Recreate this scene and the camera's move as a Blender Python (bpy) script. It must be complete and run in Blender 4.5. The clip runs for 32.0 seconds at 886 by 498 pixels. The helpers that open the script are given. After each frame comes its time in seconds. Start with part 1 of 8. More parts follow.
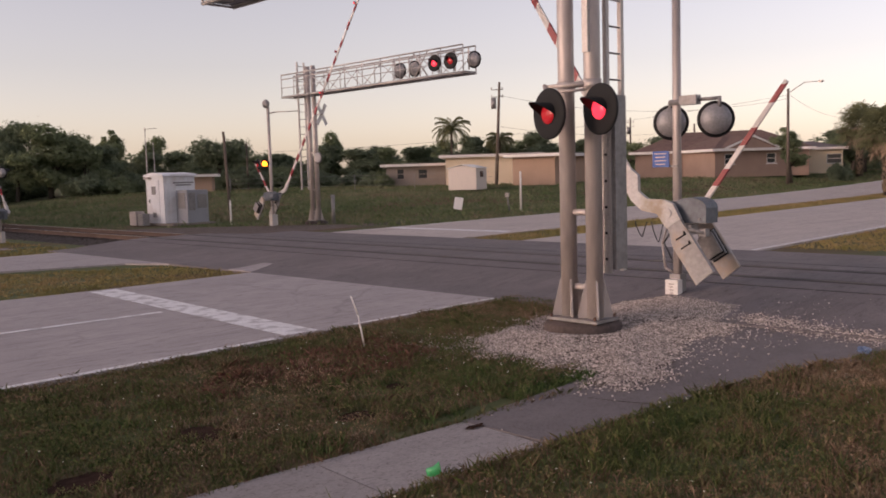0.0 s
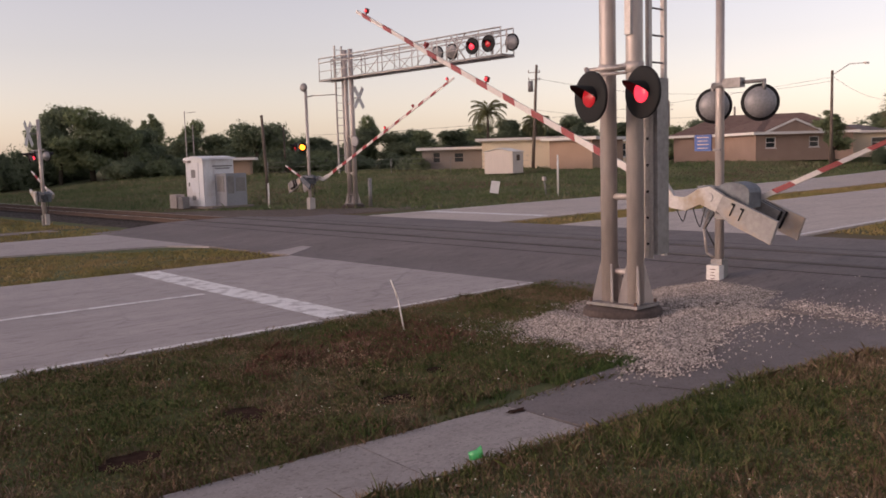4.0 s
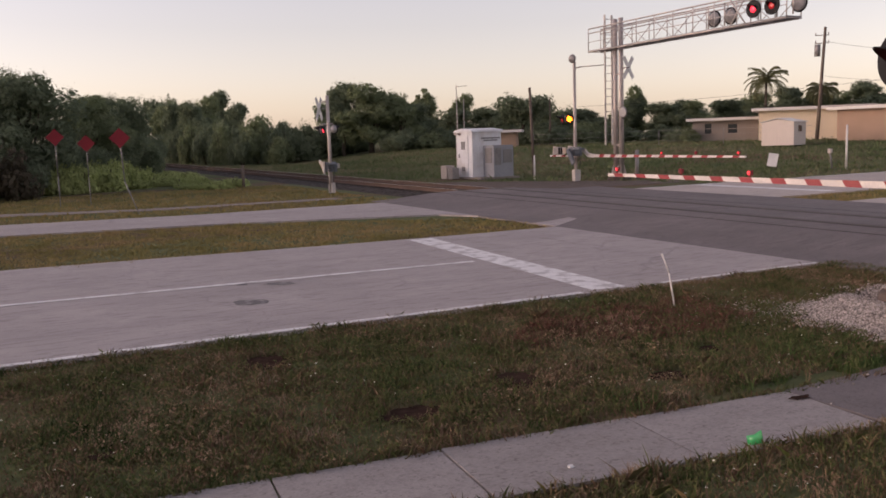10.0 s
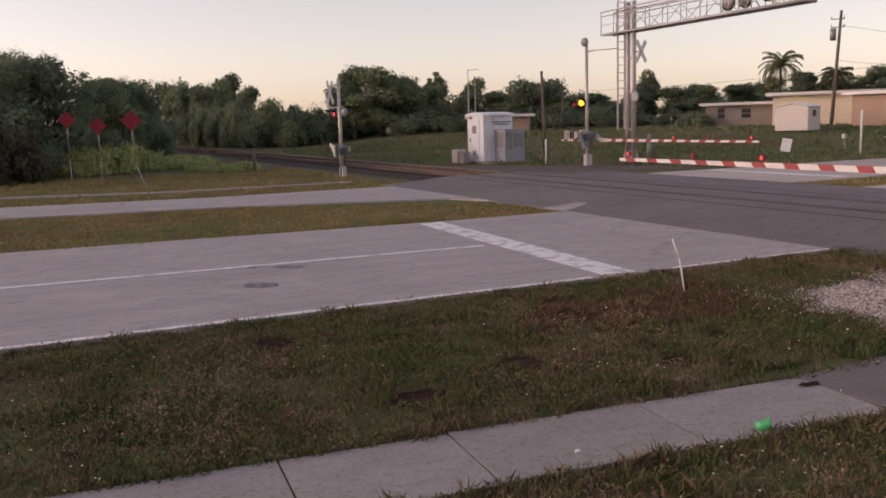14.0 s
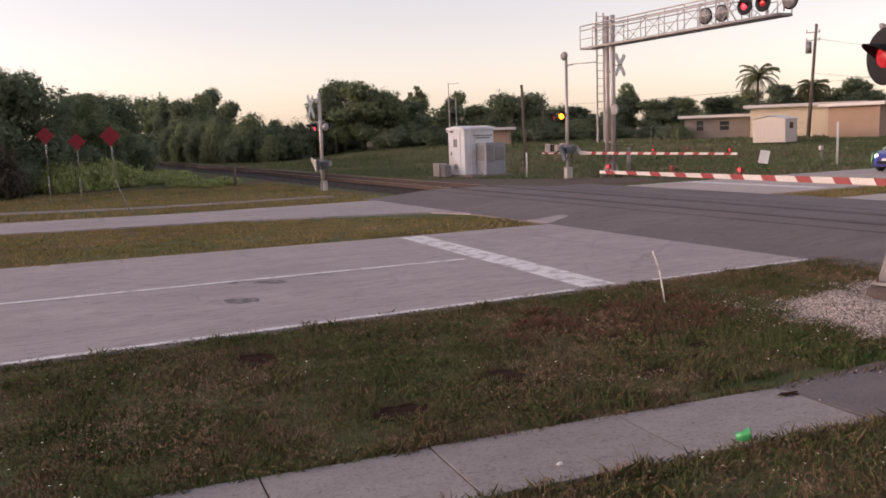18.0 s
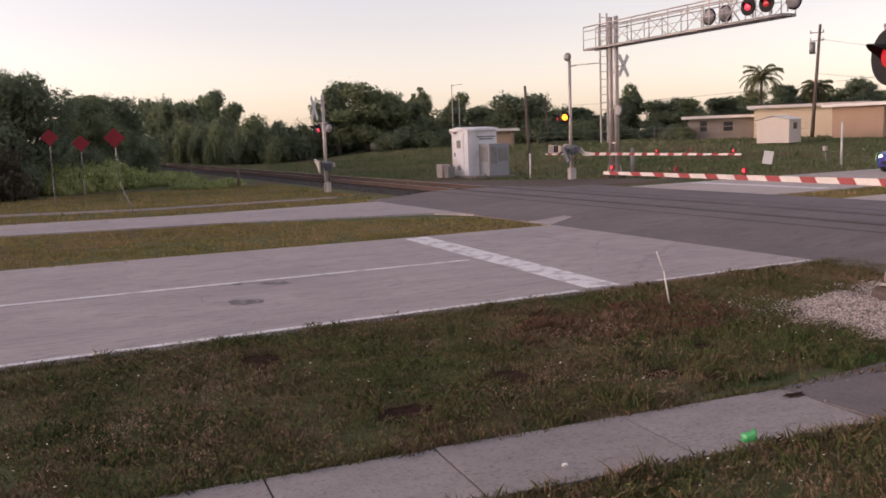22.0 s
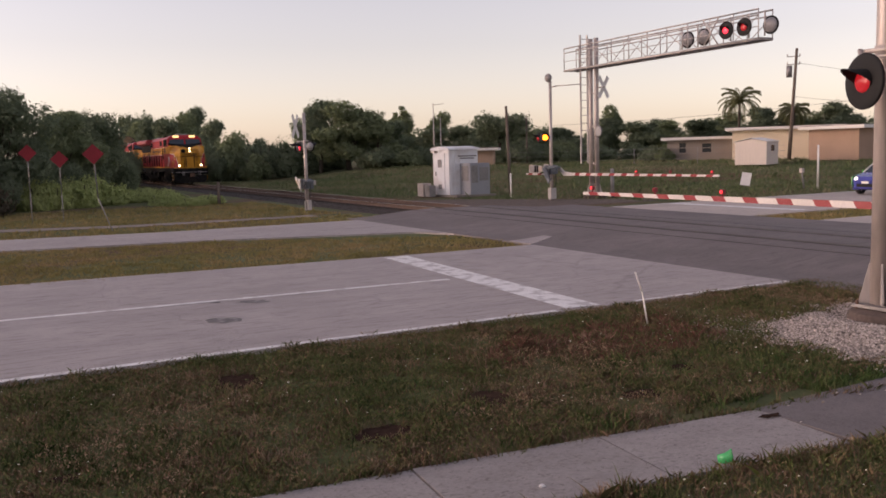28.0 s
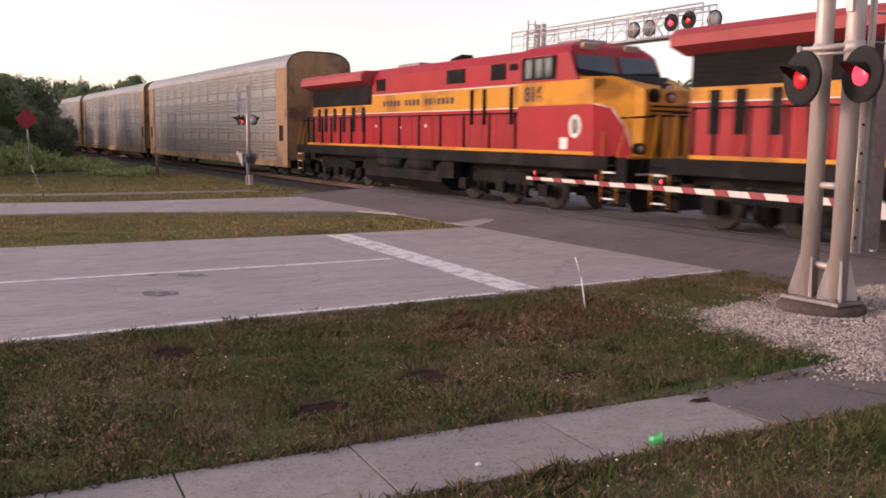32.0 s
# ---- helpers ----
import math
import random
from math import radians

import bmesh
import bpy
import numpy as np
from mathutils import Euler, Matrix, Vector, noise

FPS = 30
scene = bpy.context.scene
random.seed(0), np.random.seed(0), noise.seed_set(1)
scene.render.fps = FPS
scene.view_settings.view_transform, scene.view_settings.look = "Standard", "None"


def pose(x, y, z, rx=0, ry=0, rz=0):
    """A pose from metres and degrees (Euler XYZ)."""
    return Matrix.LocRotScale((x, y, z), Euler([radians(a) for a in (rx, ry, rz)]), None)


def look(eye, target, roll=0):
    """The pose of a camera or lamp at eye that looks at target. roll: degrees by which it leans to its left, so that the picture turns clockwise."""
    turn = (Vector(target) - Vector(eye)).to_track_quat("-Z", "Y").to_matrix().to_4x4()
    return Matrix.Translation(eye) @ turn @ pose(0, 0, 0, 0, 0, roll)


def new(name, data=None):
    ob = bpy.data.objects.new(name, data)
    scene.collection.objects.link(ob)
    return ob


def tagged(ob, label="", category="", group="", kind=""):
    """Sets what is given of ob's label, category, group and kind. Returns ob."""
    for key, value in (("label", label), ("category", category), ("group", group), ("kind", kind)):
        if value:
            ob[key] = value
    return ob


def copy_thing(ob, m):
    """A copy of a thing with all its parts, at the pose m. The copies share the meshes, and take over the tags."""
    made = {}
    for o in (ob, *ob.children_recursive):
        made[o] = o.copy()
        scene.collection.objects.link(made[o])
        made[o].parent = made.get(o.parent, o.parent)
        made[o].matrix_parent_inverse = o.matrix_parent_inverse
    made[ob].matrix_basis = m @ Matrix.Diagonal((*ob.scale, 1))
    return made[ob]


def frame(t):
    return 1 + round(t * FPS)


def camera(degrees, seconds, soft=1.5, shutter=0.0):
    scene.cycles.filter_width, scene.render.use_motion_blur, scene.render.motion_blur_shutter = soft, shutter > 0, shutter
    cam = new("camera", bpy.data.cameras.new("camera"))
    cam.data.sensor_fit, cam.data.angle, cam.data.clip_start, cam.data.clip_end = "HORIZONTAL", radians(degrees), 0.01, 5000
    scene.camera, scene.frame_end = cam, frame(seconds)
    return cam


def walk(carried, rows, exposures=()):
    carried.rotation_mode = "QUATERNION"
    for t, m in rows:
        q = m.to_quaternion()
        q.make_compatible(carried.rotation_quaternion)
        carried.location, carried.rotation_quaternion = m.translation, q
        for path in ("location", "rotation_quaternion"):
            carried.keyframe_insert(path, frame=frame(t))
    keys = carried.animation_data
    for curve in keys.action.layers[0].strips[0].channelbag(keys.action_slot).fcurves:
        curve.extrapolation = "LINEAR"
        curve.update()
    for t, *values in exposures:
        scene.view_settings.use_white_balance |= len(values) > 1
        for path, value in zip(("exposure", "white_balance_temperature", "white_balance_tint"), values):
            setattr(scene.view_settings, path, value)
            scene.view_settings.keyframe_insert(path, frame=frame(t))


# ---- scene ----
# the camera and its walk
cam = camera(53.7, 32.0, soft=1.7, shutter=0.25)
PATH = [
    (0, (-15.730, -14.716, 2.190), (-14.319, -13.307, 2.018), -1.7),
    (0.5, (-15.767, -14.670, 2.178), (-14.295, -13.329, 1.980), -1.3),
    (1, (-15.812, -14.609, 2.172), (-14.321, -13.294, 1.963), -0.8),
    (1.5, (-15.834, -14.613, 2.179), (-14.385, -13.247, 1.995), -1.1),
    (2, (-15.802, -14.677, 2.202), (-14.403, -13.259, 2.028), -1.1),
    (2.5, (-15.780, -14.710, 2.209), (-14.411, -13.263, 2.025), -1.3),
    (3, (-15.781, -14.714, 2.208), (-14.429, -13.254, 2.015), -1.6),
    (3.5, (-15.774, -14.696, 2.202), (-14.421, -13.237, 1.998), -1.6),
    (5.5, (-15.782, -14.658, 2.195), (-14.463, -13.170, 1.976), -2.0),
    (6, (-15.784, -14.660, 2.194), (-14.479, -13.162, 1.965), -1.9),
    (6.5, (-15.785, -14.654, 2.192), (-14.496, -13.142, 1.963), -1.8),
    (7, (-15.794, -14.648, 2.188), (-14.537, -13.109, 1.952), -1.9),
    (7.5, (-15.796, -14.643, 2.186), (-14.558, -13.091, 1.945), -1.7),
    (8, (-15.798, -14.648, 2.187), (-14.567, -13.091, 1.947), -1.4),
    (8.5, (-15.819, -14.642, 2.187), (-14.662, -13.030, 1.938), -1.3),
    (9, (-15.843, -14.629, 2.183), (-14.815, -12.933, 1.928), -1.6),
    (9.5, (-15.865, -14.626, 2.186), (-14.944, -12.868, 1.935), -1.7),
    (10, (-15.876, -14.624, 2.185), (-15.019, -12.834, 1.934), -1.9),
    (10.5, (-15.871, -14.625, 2.184), (-15.035, -12.828, 1.919), -2.1),
    (11, (-15.861, -14.625, 2.184), (-15.036, -12.824, 1.910), -2.3),
    (11.5, (-15.856, -14.616, 2.183), (-15.033, -12.816, 1.902), -2.1),
    (12, (-15.844, -14.610, 2.178), (-15.019, -12.810, 1.894), -2.1),
    (12.5, (-15.841, -14.613, 2.181), (-15.004, -12.818, 1.898), -2.0),
    (13, (-15.839, -14.615, 2.179), (-14.993, -12.826, 1.896), -1.9),
    (13.5, (-15.842, -14.619, 2.180), (-15.004, -12.825, 1.894), -1.8),
    (14, (-15.849, -14.614, 2.180), (-15.018, -12.818, 1.894), -1.7),
    (14.5, (-15.856, -14.614, 2.178), (-15.028, -12.815, 1.895), -1.9),
    (16.5, (-15.848, -14.602, 2.180), (-14.999, -12.812, 1.902), -2.1),
    (17, (-15.844, -14.615, 2.178), (-14.997, -12.823, 1.904), -2.1),
    (17.5, (-15.846, -14.612, 2.179), (-14.981, -12.829, 1.913), -1.9),
    (18, (-15.846, -14.631, 2.185), (-14.975, -12.848, 1.928), -2.0),
    (18.5, (-15.837, -14.622, 2.185), (-14.978, -12.836, 1.910), -2.2),
    (19, (-15.836, -14.613, 2.183), (-14.981, -12.827, 1.899), -2.0),
    (19.5, (-15.846, -14.613, 2.179), (-14.991, -12.828, 1.889), -1.8),
    (20, (-15.844, -14.613, 2.177), (-14.981, -12.834, 1.879), -1.7),
    (20.5, (-15.849, -14.609, 2.178), (-15.005, -12.822, 1.873), -1.6),
    (21, (-15.860, -14.598, 2.174), (-15.031, -12.802, 1.878), -1.3),
    (21.5, (-15.865, -14.614, 2.181), (-15.022, -12.821, 1.908), -1.5),
    (22, (-15.851, -14.623, 2.183), (-14.987, -12.837, 1.929), -2.1),
    (22.5, (-15.844, -14.631, 2.189), (-14.970, -12.849, 1.949), -2.2),
    (23, (-15.847, -14.633, 2.190), (-14.960, -12.854, 1.973), -2.2),
    (23.5, (-15.844, -14.630, 2.191), (-14.940, -12.858, 1.982), -2.4),
    (24, (-15.840, -14.634, 2.191), (-14.927, -12.868, 1.970), -2.4),
    (24.5, (-15.834, -14.632, 2.190), (-14.924, -12.865, 1.962), -2.3),
    (25, (-15.840, -14.633, 2.191), (-14.935, -12.865, 1.959), -2.3),
    (25.5, (-15.834, -14.624, 2.187), (-14.937, -12.851, 1.958), -2.2),
    (27.5, (-15.839, -14.624, 2.190), (-14.935, -12.855, 1.968), -1.7),
    (28, (-15.839, -14.636, 2.193), (-14.933, -12.867, 1.980), -1.6),
    (28.5, (-15.843, -14.628, 2.192), (-14.925, -12.863, 1.987), -1.3),
    (29, (-15.844, -14.622, 2.193), (-14.917, -12.860, 1.990), -0.8),
    (29.5, (-15.849, -14.617, 2.191), (-14.917, -12.861, 1.976), -0.5),
    (30, (-15.843, -14.617, 2.189), (-14.909, -12.861, 1.966), -0.3),
    (30.5, (-15.851, -14.612, 2.185), (-14.905, -12.863, 1.962), 0.4),
    (31, (-15.845, -14.610, 2.180), (-14.882, -12.874, 1.943), 0.9),
    (31.5, (-15.858, -14.614, 2.180), (-14.868, -12.893, 1.938), 1.1),
    (32, (-15.864, -14.638, 2.180), (-14.843, -12.938, 1.923), 0.7),
]
# the clip's own exposure drifts up as the sky leaves the picture
EXPOSURE = ((0.0, 0.1), (3.5, 0.12), (6.0, 0.17), (9.0, 0.2), (13.0, 0.2), (16.5, 0.25), (18.0, 0.42), (22.5, 0.4), (25.0, 0.22), (28.0, 0.25), (30.5, 0.26), (31.0, 0.26), (31.5, 0.45), (32.0, 0.7))
walk(cam, [(t, look(eye, target, roll)) for t, eye, target, roll in PATH], [(t, stops + 0.12, 7250, 31) for t, stops in EXPOSURE])

# world, sun and exposure: a clear sky shortly after dawn, the sun low to the left behind the camera
SUN_EL, SUN_AZ = radians(13), radians(293)
world = bpy.data.worlds.new("dawn_sky")
scene.world = world
world.use_nodes = True
wn, wl = world.node_tree.nodes, world.node_tree.links
wn.clear()
sky = wn.new("ShaderNodeTexSky")
sky.sky_type, sky.sun_disc = "NISHITA", False
sky.sun_elevation, sky.sun_rotation = SUN_EL, SUN_AZ
sky.altitude, sky.air_density, sky.dust_density, sky.ozone_density = 0, 1.0, 1.0, 1.0
tame = wn.new("ShaderNodeHueSaturation")
tame.inputs["Saturation"].default_value = 0.55
bg = wn.new("ShaderNodeBackground")
bg.inputs["Strength"].default_value = 0.168
wout = wn.new("ShaderNodeOutputWorld")
wl.new(sky.outputs[0], tame.inputs["Color"])
wl.new(tame.outputs[0], bg.inputs["Color"])
wl.new(bg.outputs[0], wout.inputs["Surface"])
sun = new("sun", bpy.data.lights.new("sun", "SUN"))
sun.data.energy, sun.data.angle, sun.data.color = 0.62, radians(14), (1.0, 0.82, 0.66)
sun_way = Vector((math.sin(SUN_AZ) * math.cos(SUN_EL), math.cos(SUN_AZ) * math.cos(SUN_EL), math.sin(SUN_EL)))
sun.matrix_world = look(sun_way * 50, (0, 0, 0))


# ---- materials ----
def mat(name, a, b=None, rough=0.8, metal=0.0, big=1.5, small=30.0, mix=0.5, bump=0.15, bump_scale=None, vary=0.0, island=False,
        emit=None, emit_strength=0.0, third=None, third_scale=0.4, streak=None, coat=0.0, spec=0.5):
    """A surface with grain and stains at two scales; a and b are its colours, third a rarer stain."""
    m = bpy.data.materials.new(name)
    m.use_nodes = True
    nt = m.node_tree
    n, l = nt.nodes, nt.links
    p = n["Principled BSDF"]
    p.inputs["Roughness"].default_value, p.inputs["Metallic"].default_value = rough, metal
    p.inputs["Coat Weight"].default_value = coat
    p.inputs["Specular IOR Level"].default_value = min(spec, 0.15) if rough > 0.85 else spec
    tc = n.new("ShaderNodeTexCoord")
    mp = n.new("ShaderNodeMapping")
    l.new(tc.outputs["Object"], mp.inputs["Vector"])
    if streak:
        mp.inputs["Scale"].default_value = streak
    b = b or tuple(c * 0.75 for c in a)
    n1 = n.new("ShaderNodeTexNoise")
    n1.inputs["Scale"].default_value, n1.inputs["Detail"].default_value = big, 5
    n2 = n.new("ShaderNodeTexNoise")
    n2.inputs["Scale"].default_value, n2.inputs["Detail"].default_value = small, 3
    for q in (n1, n2):
        l.new(mp.outputs[0], q.inputs["Vector"])
    add = n.new("ShaderNodeMath")
    add.operation = "MULTIPLY_ADD"
    l.new(n1.outputs[0], add.inputs[0])
    add.inputs[1].default_value = 1.0 - mix
    sc = n.new("ShaderNodeMath")
    sc.operation = "MULTIPLY"
    l.new(n2.outputs[0], sc.inputs[0])
    sc.inputs[1].default_value = mix
    l.new(sc.outputs[0], add.inputs[2])
    ramp = n.new("ShaderNodeValToRGB")
    ramp.color_ramp.elements[0].position, ramp.color_ramp.elements[1].position = 0.36, 0.64
    ramp.color_ramp.elements[0].color, ramp.color_ramp.elements[1].color = (*b, 1), (*a, 1)
    l.new(add.outputs[0], ramp.inputs[0])
    colour = ramp.outputs[0]
    if third:
        n3 = n.new("ShaderNodeTexNoise")
        n3.inputs["Scale"].default_value, n3.inputs["Detail"].default_value = third_scale, 6
        l.new(tc.outputs["Object"], n3.inputs["Vector"])
        r3 = n.new("ShaderNodeValToRGB")
        r3.color_ramp.elements[0].position, r3.color_ramp.elements[1].position = 0.5, 0.62
        l.new(n3.outputs[0], r3.inputs[0])
        mx = n.new("ShaderNodeMix")
        mx.data_type = "RGBA"
        l.new(r3.outputs[0], mx.inputs[0])
        l.new(colour, mx.inputs[6])
        mx.inputs[7].default_value = (*third, 1)
        colour = mx.outputs[2]
    if vary:
        src = n.new("ShaderNodeNewGeometry").outputs["Random Per Island"] if island else n.new("ShaderNodeObjectInfo").outputs["Random"]
        mr = n.new("ShaderNodeMapRange")
        mr.inputs[3].default_value, mr.inputs[4].default_value = 1 - vary, 1 + vary
        l.new(src, mr.inputs[0])
        hs = n.new("ShaderNodeHueSaturation")
        l.new(mr.outputs[0], hs.inputs["Value"])
        l.new(colour, hs.inputs["Color"])
        colour = hs.outputs[0]
    l.new(colour, p.inputs["Base Color"])
    if bump:
        bp = n.new("ShaderNodeBump")
        bp.inputs["Strength"].default_value, bp.inputs["Distance"].default_value = bump, 0.02
        if bump_scale:
            n4 = n.new("ShaderNodeTexNoise")
            n4.inputs["Scale"].default_value = bump_scale
            l.new(mp.outputs[0], n4.inputs["Vector"])
            l.new(n4.outputs[0], bp.inputs["Height"])
        else:
            l.new(n2.outputs[0], bp.inputs["Height"])
        l.new(bp.outputs[0], p.inputs["Normal"])
    if emit:
        p.inputs["Emission Color"].default_value, p.inputs["Emission Strength"].default_value = (*emit, 1), emit_strength
    return m


def paving(name, light, dark, stain, crack, size=1.0, vary=0.0, wear=0.6, drawn=1.0):
    """Worn paving: broad patches, wear drawn out along the lane, pits, grain and hairline cracks."""
    m = bpy.data.materials.new(name)
    m.use_nodes = True
    n, l = m.node_tree.nodes, m.node_tree.links
    p = n["Principled BSDF"]
    p.inputs["Roughness"].default_value, p.inputs["Specular IOR Level"].default_value = 0.9, 0.2
    tc = n.new("ShaderNodeTexCoord")

    def field(scale, stretch=(1, 1, 1), detail=5, lo=0.35, hi=0.65):
        mp = n.new("ShaderNodeMapping")
        mp.inputs["Scale"].default_value = stretch if drawn else (1, 1, 1)
        l.new(tc.outputs["Object"], mp.inputs["Vector"])
        nz = n.new("ShaderNodeTexNoise")
        nz.inputs["Scale"].default_value, nz.inputs["Detail"].default_value, nz.inputs["Roughness"].default_value = scale, detail, 0.62
        l.new(mp.outputs[0], nz.inputs["Vector"])
        r = n.new("ShaderNodeMapRange")
        r.inputs[1].default_value, r.inputs[2].default_value = lo, hi
        l.new(nz.outputs[0], r.inputs[0])
        return r.outputs[0]

    def blend(fac, a, b, k=1.0):
        mx = n.new("ShaderNodeMix")
        mx.data_type = "RGBA"
        mul = n.new("ShaderNodeMath")
        mul.operation = "MULTIPLY"
        mul.inputs[1].default_value = k
        l.new(fac, mul.inputs[0])
        l.new(mul.outputs[0], mx.inputs[0])
        for socket, v in ((mx.inputs[6], a), (mx.inputs[7], b)):
            if isinstance(v, tuple):
                socket.default_value = (*v, 1)
            else:
                l.new(v, socket)
        return mx.outputs[2]

    c = blend(field(0.45 * size, detail=10), dark, light)
    c = blend(field(2.2 * size, detail=8, lo=0.3, hi=0.7), c, tuple(v * 0.8 for v in dark), 0.35)
    c = blend(field(1.3 * size, (0.16, 1.3, 1), 8, 0.45, 0.75), c, stain, 0.4)
    c = blend(field(7.5 * size, (0.3, 1.6, 1), 8, 0.53, 0.62), c, stain, wear)
    c = blend(field(55, detail=2, lo=0.3, hi=0.7), c, tuple(min(1, v * 1.3) for v in light), 0.4)
    c = blend(field(34, (0.7, 1.3, 1), 4, 0.57, 0.66), c, stain, 0.5)
    if crack:
        mp = n.new("ShaderNodeMapping")
        warp = n.new("ShaderNodeTexNoise")
        warp.inputs["Scale"].default_value, warp.inputs["Detail"].default_value = 1.6, 4
        l.new(tc.outputs["Object"], warp.inputs["Vector"])
        vm = n.new("ShaderNodeVectorMath")
        vm.operation = "MULTIPLY_ADD"
        vm.inputs[1].default_value = (0.7, 0.7, 0)
        l.new(warp.outputs[1], vm.inputs[0])
        l.new(tc.outputs["Object"], vm.inputs[2])
        vo = n.new("ShaderNodeTexVoronoi")
        vo.feature = "DISTANCE_TO_EDGE"
        vo.inputs["Scale"].default_value = crack
        l.new(vm.outputs[0], vo.inputs["Vector"])
        r = n.new("ShaderNodeMapRange")
        r.inputs[1].default_value, r.inputs[2].default_value, r.inputs[3].default_value, r.inputs[4].default_value = 0.0, 0.006, 1.0, 0.0
        l.new(vo.outputs[0], r.inputs[0])
        c = blend(r.outputs[0], c, stain, 0.3)
    if vary:
        mr = n.new("ShaderNodeMapRange")
        mr.inputs[3].default_value, mr.inputs[4].default_value = 1 - vary, 1 + vary
        l.new(n.new("ShaderNodeObjectInfo").outputs["Random"], mr.inputs[0])
        hs = n.new("ShaderNodeHueSaturation")
        l.new(mr.outputs[0], hs.inputs["Value"])
        l.new(c, hs.inputs["Color"])
        c = hs.outputs[0]
    l.new(c, p.inputs["Base Color"])
    bp = n.new("ShaderNodeBump")
    bp.inputs["Strength"].default_value, bp.inputs["Distance"].default_value = 0.25, 0.01
    l.new(field(70, detail=2, lo=0.2, hi=0.8), bp.inputs["Height"])
    l.new(bp.outputs[0], p.inputs["Normal"])
    return m


M = {}
M["concrete_road"] = paving("concrete_road", (0.435, 0.383, 0.378), (0.345, 0.303, 0.3), (0.15, 0.133, 0.135), 0.22)
# paler, warmer copy of concrete_road for the two eastern carriageways
M["warm_concrete"] = paving("warm_concrete_road", (0.54, 0.46, 0.425), (0.44, 0.375, 0.35), (0.2, 0.17, 0.16), 0.2)
M["asphalt"] = paving("asphalt", (0.225, 0.192, 0.192), (0.135, 0.116, 0.117), (0.072, 0.062, 0.063), 0.3)
M["path"] = paving("path_asphalt", (0.215, 0.184, 0.182), (0.145, 0.123, 0.122), (0.085, 0.072, 0.068), 0.4, 1.6, wear=0.3, drawn=0.0)
M["sidewalk"] = paving("sidewalk_concrete", (0.36, 0.318, 0.308), (0.26, 0.228, 0.222), (0.12, 0.104, 0.098), 0.0, 1.3, vary=0.08, wear=0.3, drawn=0.0)
M["soil"] = mat("grassy_soil", (0.125, 0.13, 0.06), (0.075, 0.09, 0.038), 1.0, big=0.12, small=9, mix=0.45, third=(0.13, 0.085, 0.05), third_scale=0.2, bump=0.6)
M["paint_white"] = mat("road_paint", (0.85, 0.82, 0.82), (0.66, 0.63, 0.63), 0.75, big=5, small=40, third=(0.48, 0.44, 0.44), third_scale=4.0)
M["dirt"] = mat("dark_earth", (0.075, 0.045, 0.034), (0.03, 0.018, 0.015), 1.0, spec=0.0, small=15, bump=0.6)
M["ballast"] = mat("ballast", (0.1, 0.085, 0.08), (0.035, 0.03, 0.029), 1.0, big=3, small=16, mix=0.7, bump=0.8)
M["rail"] = mat("rusty_rail", (0.13, 0.08, 0.062), (0.08, 0.05, 0.04), 0.85, 0.0)
M["rail_top"] = mat("worn_rail_head", (0.45, 0.42, 0.4), (0.3, 0.28, 0.27), 0.35, 0.9)
M["tie"] = mat("timber_tie", (0.07, 0.05, 0.04), (0.035, 0.027, 0.024), 0.95, vary=0.2)
M["crossing_steel"] = mat("dull_crossing_rail", (0.13, 0.115, 0.112), (0.08, 0.07, 0.07), 0.8, 0.1)
M["bed_dirt"] = mat("dusty_gravel_bed", (0.2, 0.155, 0.135), (0.09, 0.07, 0.06), 0.95, big=3, small=60, mix=0.65, bump=0.8)
M["rubber_dark"] = mat("dark_seal", (0.085, 0.074, 0.073), (0.05, 0.044, 0.044), 0.9, big=0.8, small=12)
M["gravel"] = mat("pale_gravel", (0.58, 0.495, 0.45), (0.3, 0.25, 0.225), 0.95, big=9, small=40, vary=0.6, island=True, bump=0.1)
M["galv"] = mat("galvanised_steel", (0.55, 0.475, 0.445), (0.4, 0.345, 0.325), 0.5, 0.35, big=1.2, small=12, bump=0.04, streak=(1, 1, 0.25))
M["galv_dark"] = mat("weathered_steel", (0.3, 0.28, 0.28), (0.2, 0.185, 0.185), 0.55, 0.4, big=2, small=14, bump=0.05)
M["case"] = mat("blue_grey_case", (0.12, 0.134, 0.16), (0.07, 0.079, 0.097), 0.5, 0.2, big=3, small=14, third=(0.17, 0.185, 0.215), third_scale=2.5, bump=0.05)
M["alu"] = mat("pale_aluminium", (0.52, 0.47, 0.45), (0.38, 0.345, 0.33), 0.5, 0.25, bump=0.04)
M["white"] = mat("white_paint", (0.78, 0.75, 0.73), (0.64, 0.6, 0.58), 0.55, big=2, small=20, bump=0.03)
M["white_dirty"] = mat("stained_white_paint", (0.6, 0.565, 0.555), (0.43, 0.4, 0.39), 0.6, big=3, small=18, third=(0.36, 0.28, 0.21), third_scale=1.8, bump=0.04)
M["weight_grey"] = mat("stained_grey_plate", (0.39, 0.36, 0.352), (0.28, 0.258, 0.252), 0.6, big=2.5, small=16, third=(0.4, 0.31, 0.25), third_scale=2.2, bump=0.05)
M["gate_red"] = mat("red_sheeting", (0.31, 0.022, 0.03), (0.24, 0.018, 0.025), 0.45, bump=0.02)
M["gate_white"] = mat("white_sheeting", (0.68, 0.62, 0.6), (0.54, 0.49, 0.475), 0.45, bump=0.02)
M["black"] = mat("black_hood", (0.008, 0.007, 0.008), (0.005, 0.0045, 0.005), 0.8, bump=0.03)
M["grey_lamp"] = mat("grey_lamp_back", (0.36, 0.34, 0.35), (0.24, 0.23, 0.235), 0.45, 0.2, bump=0.03)
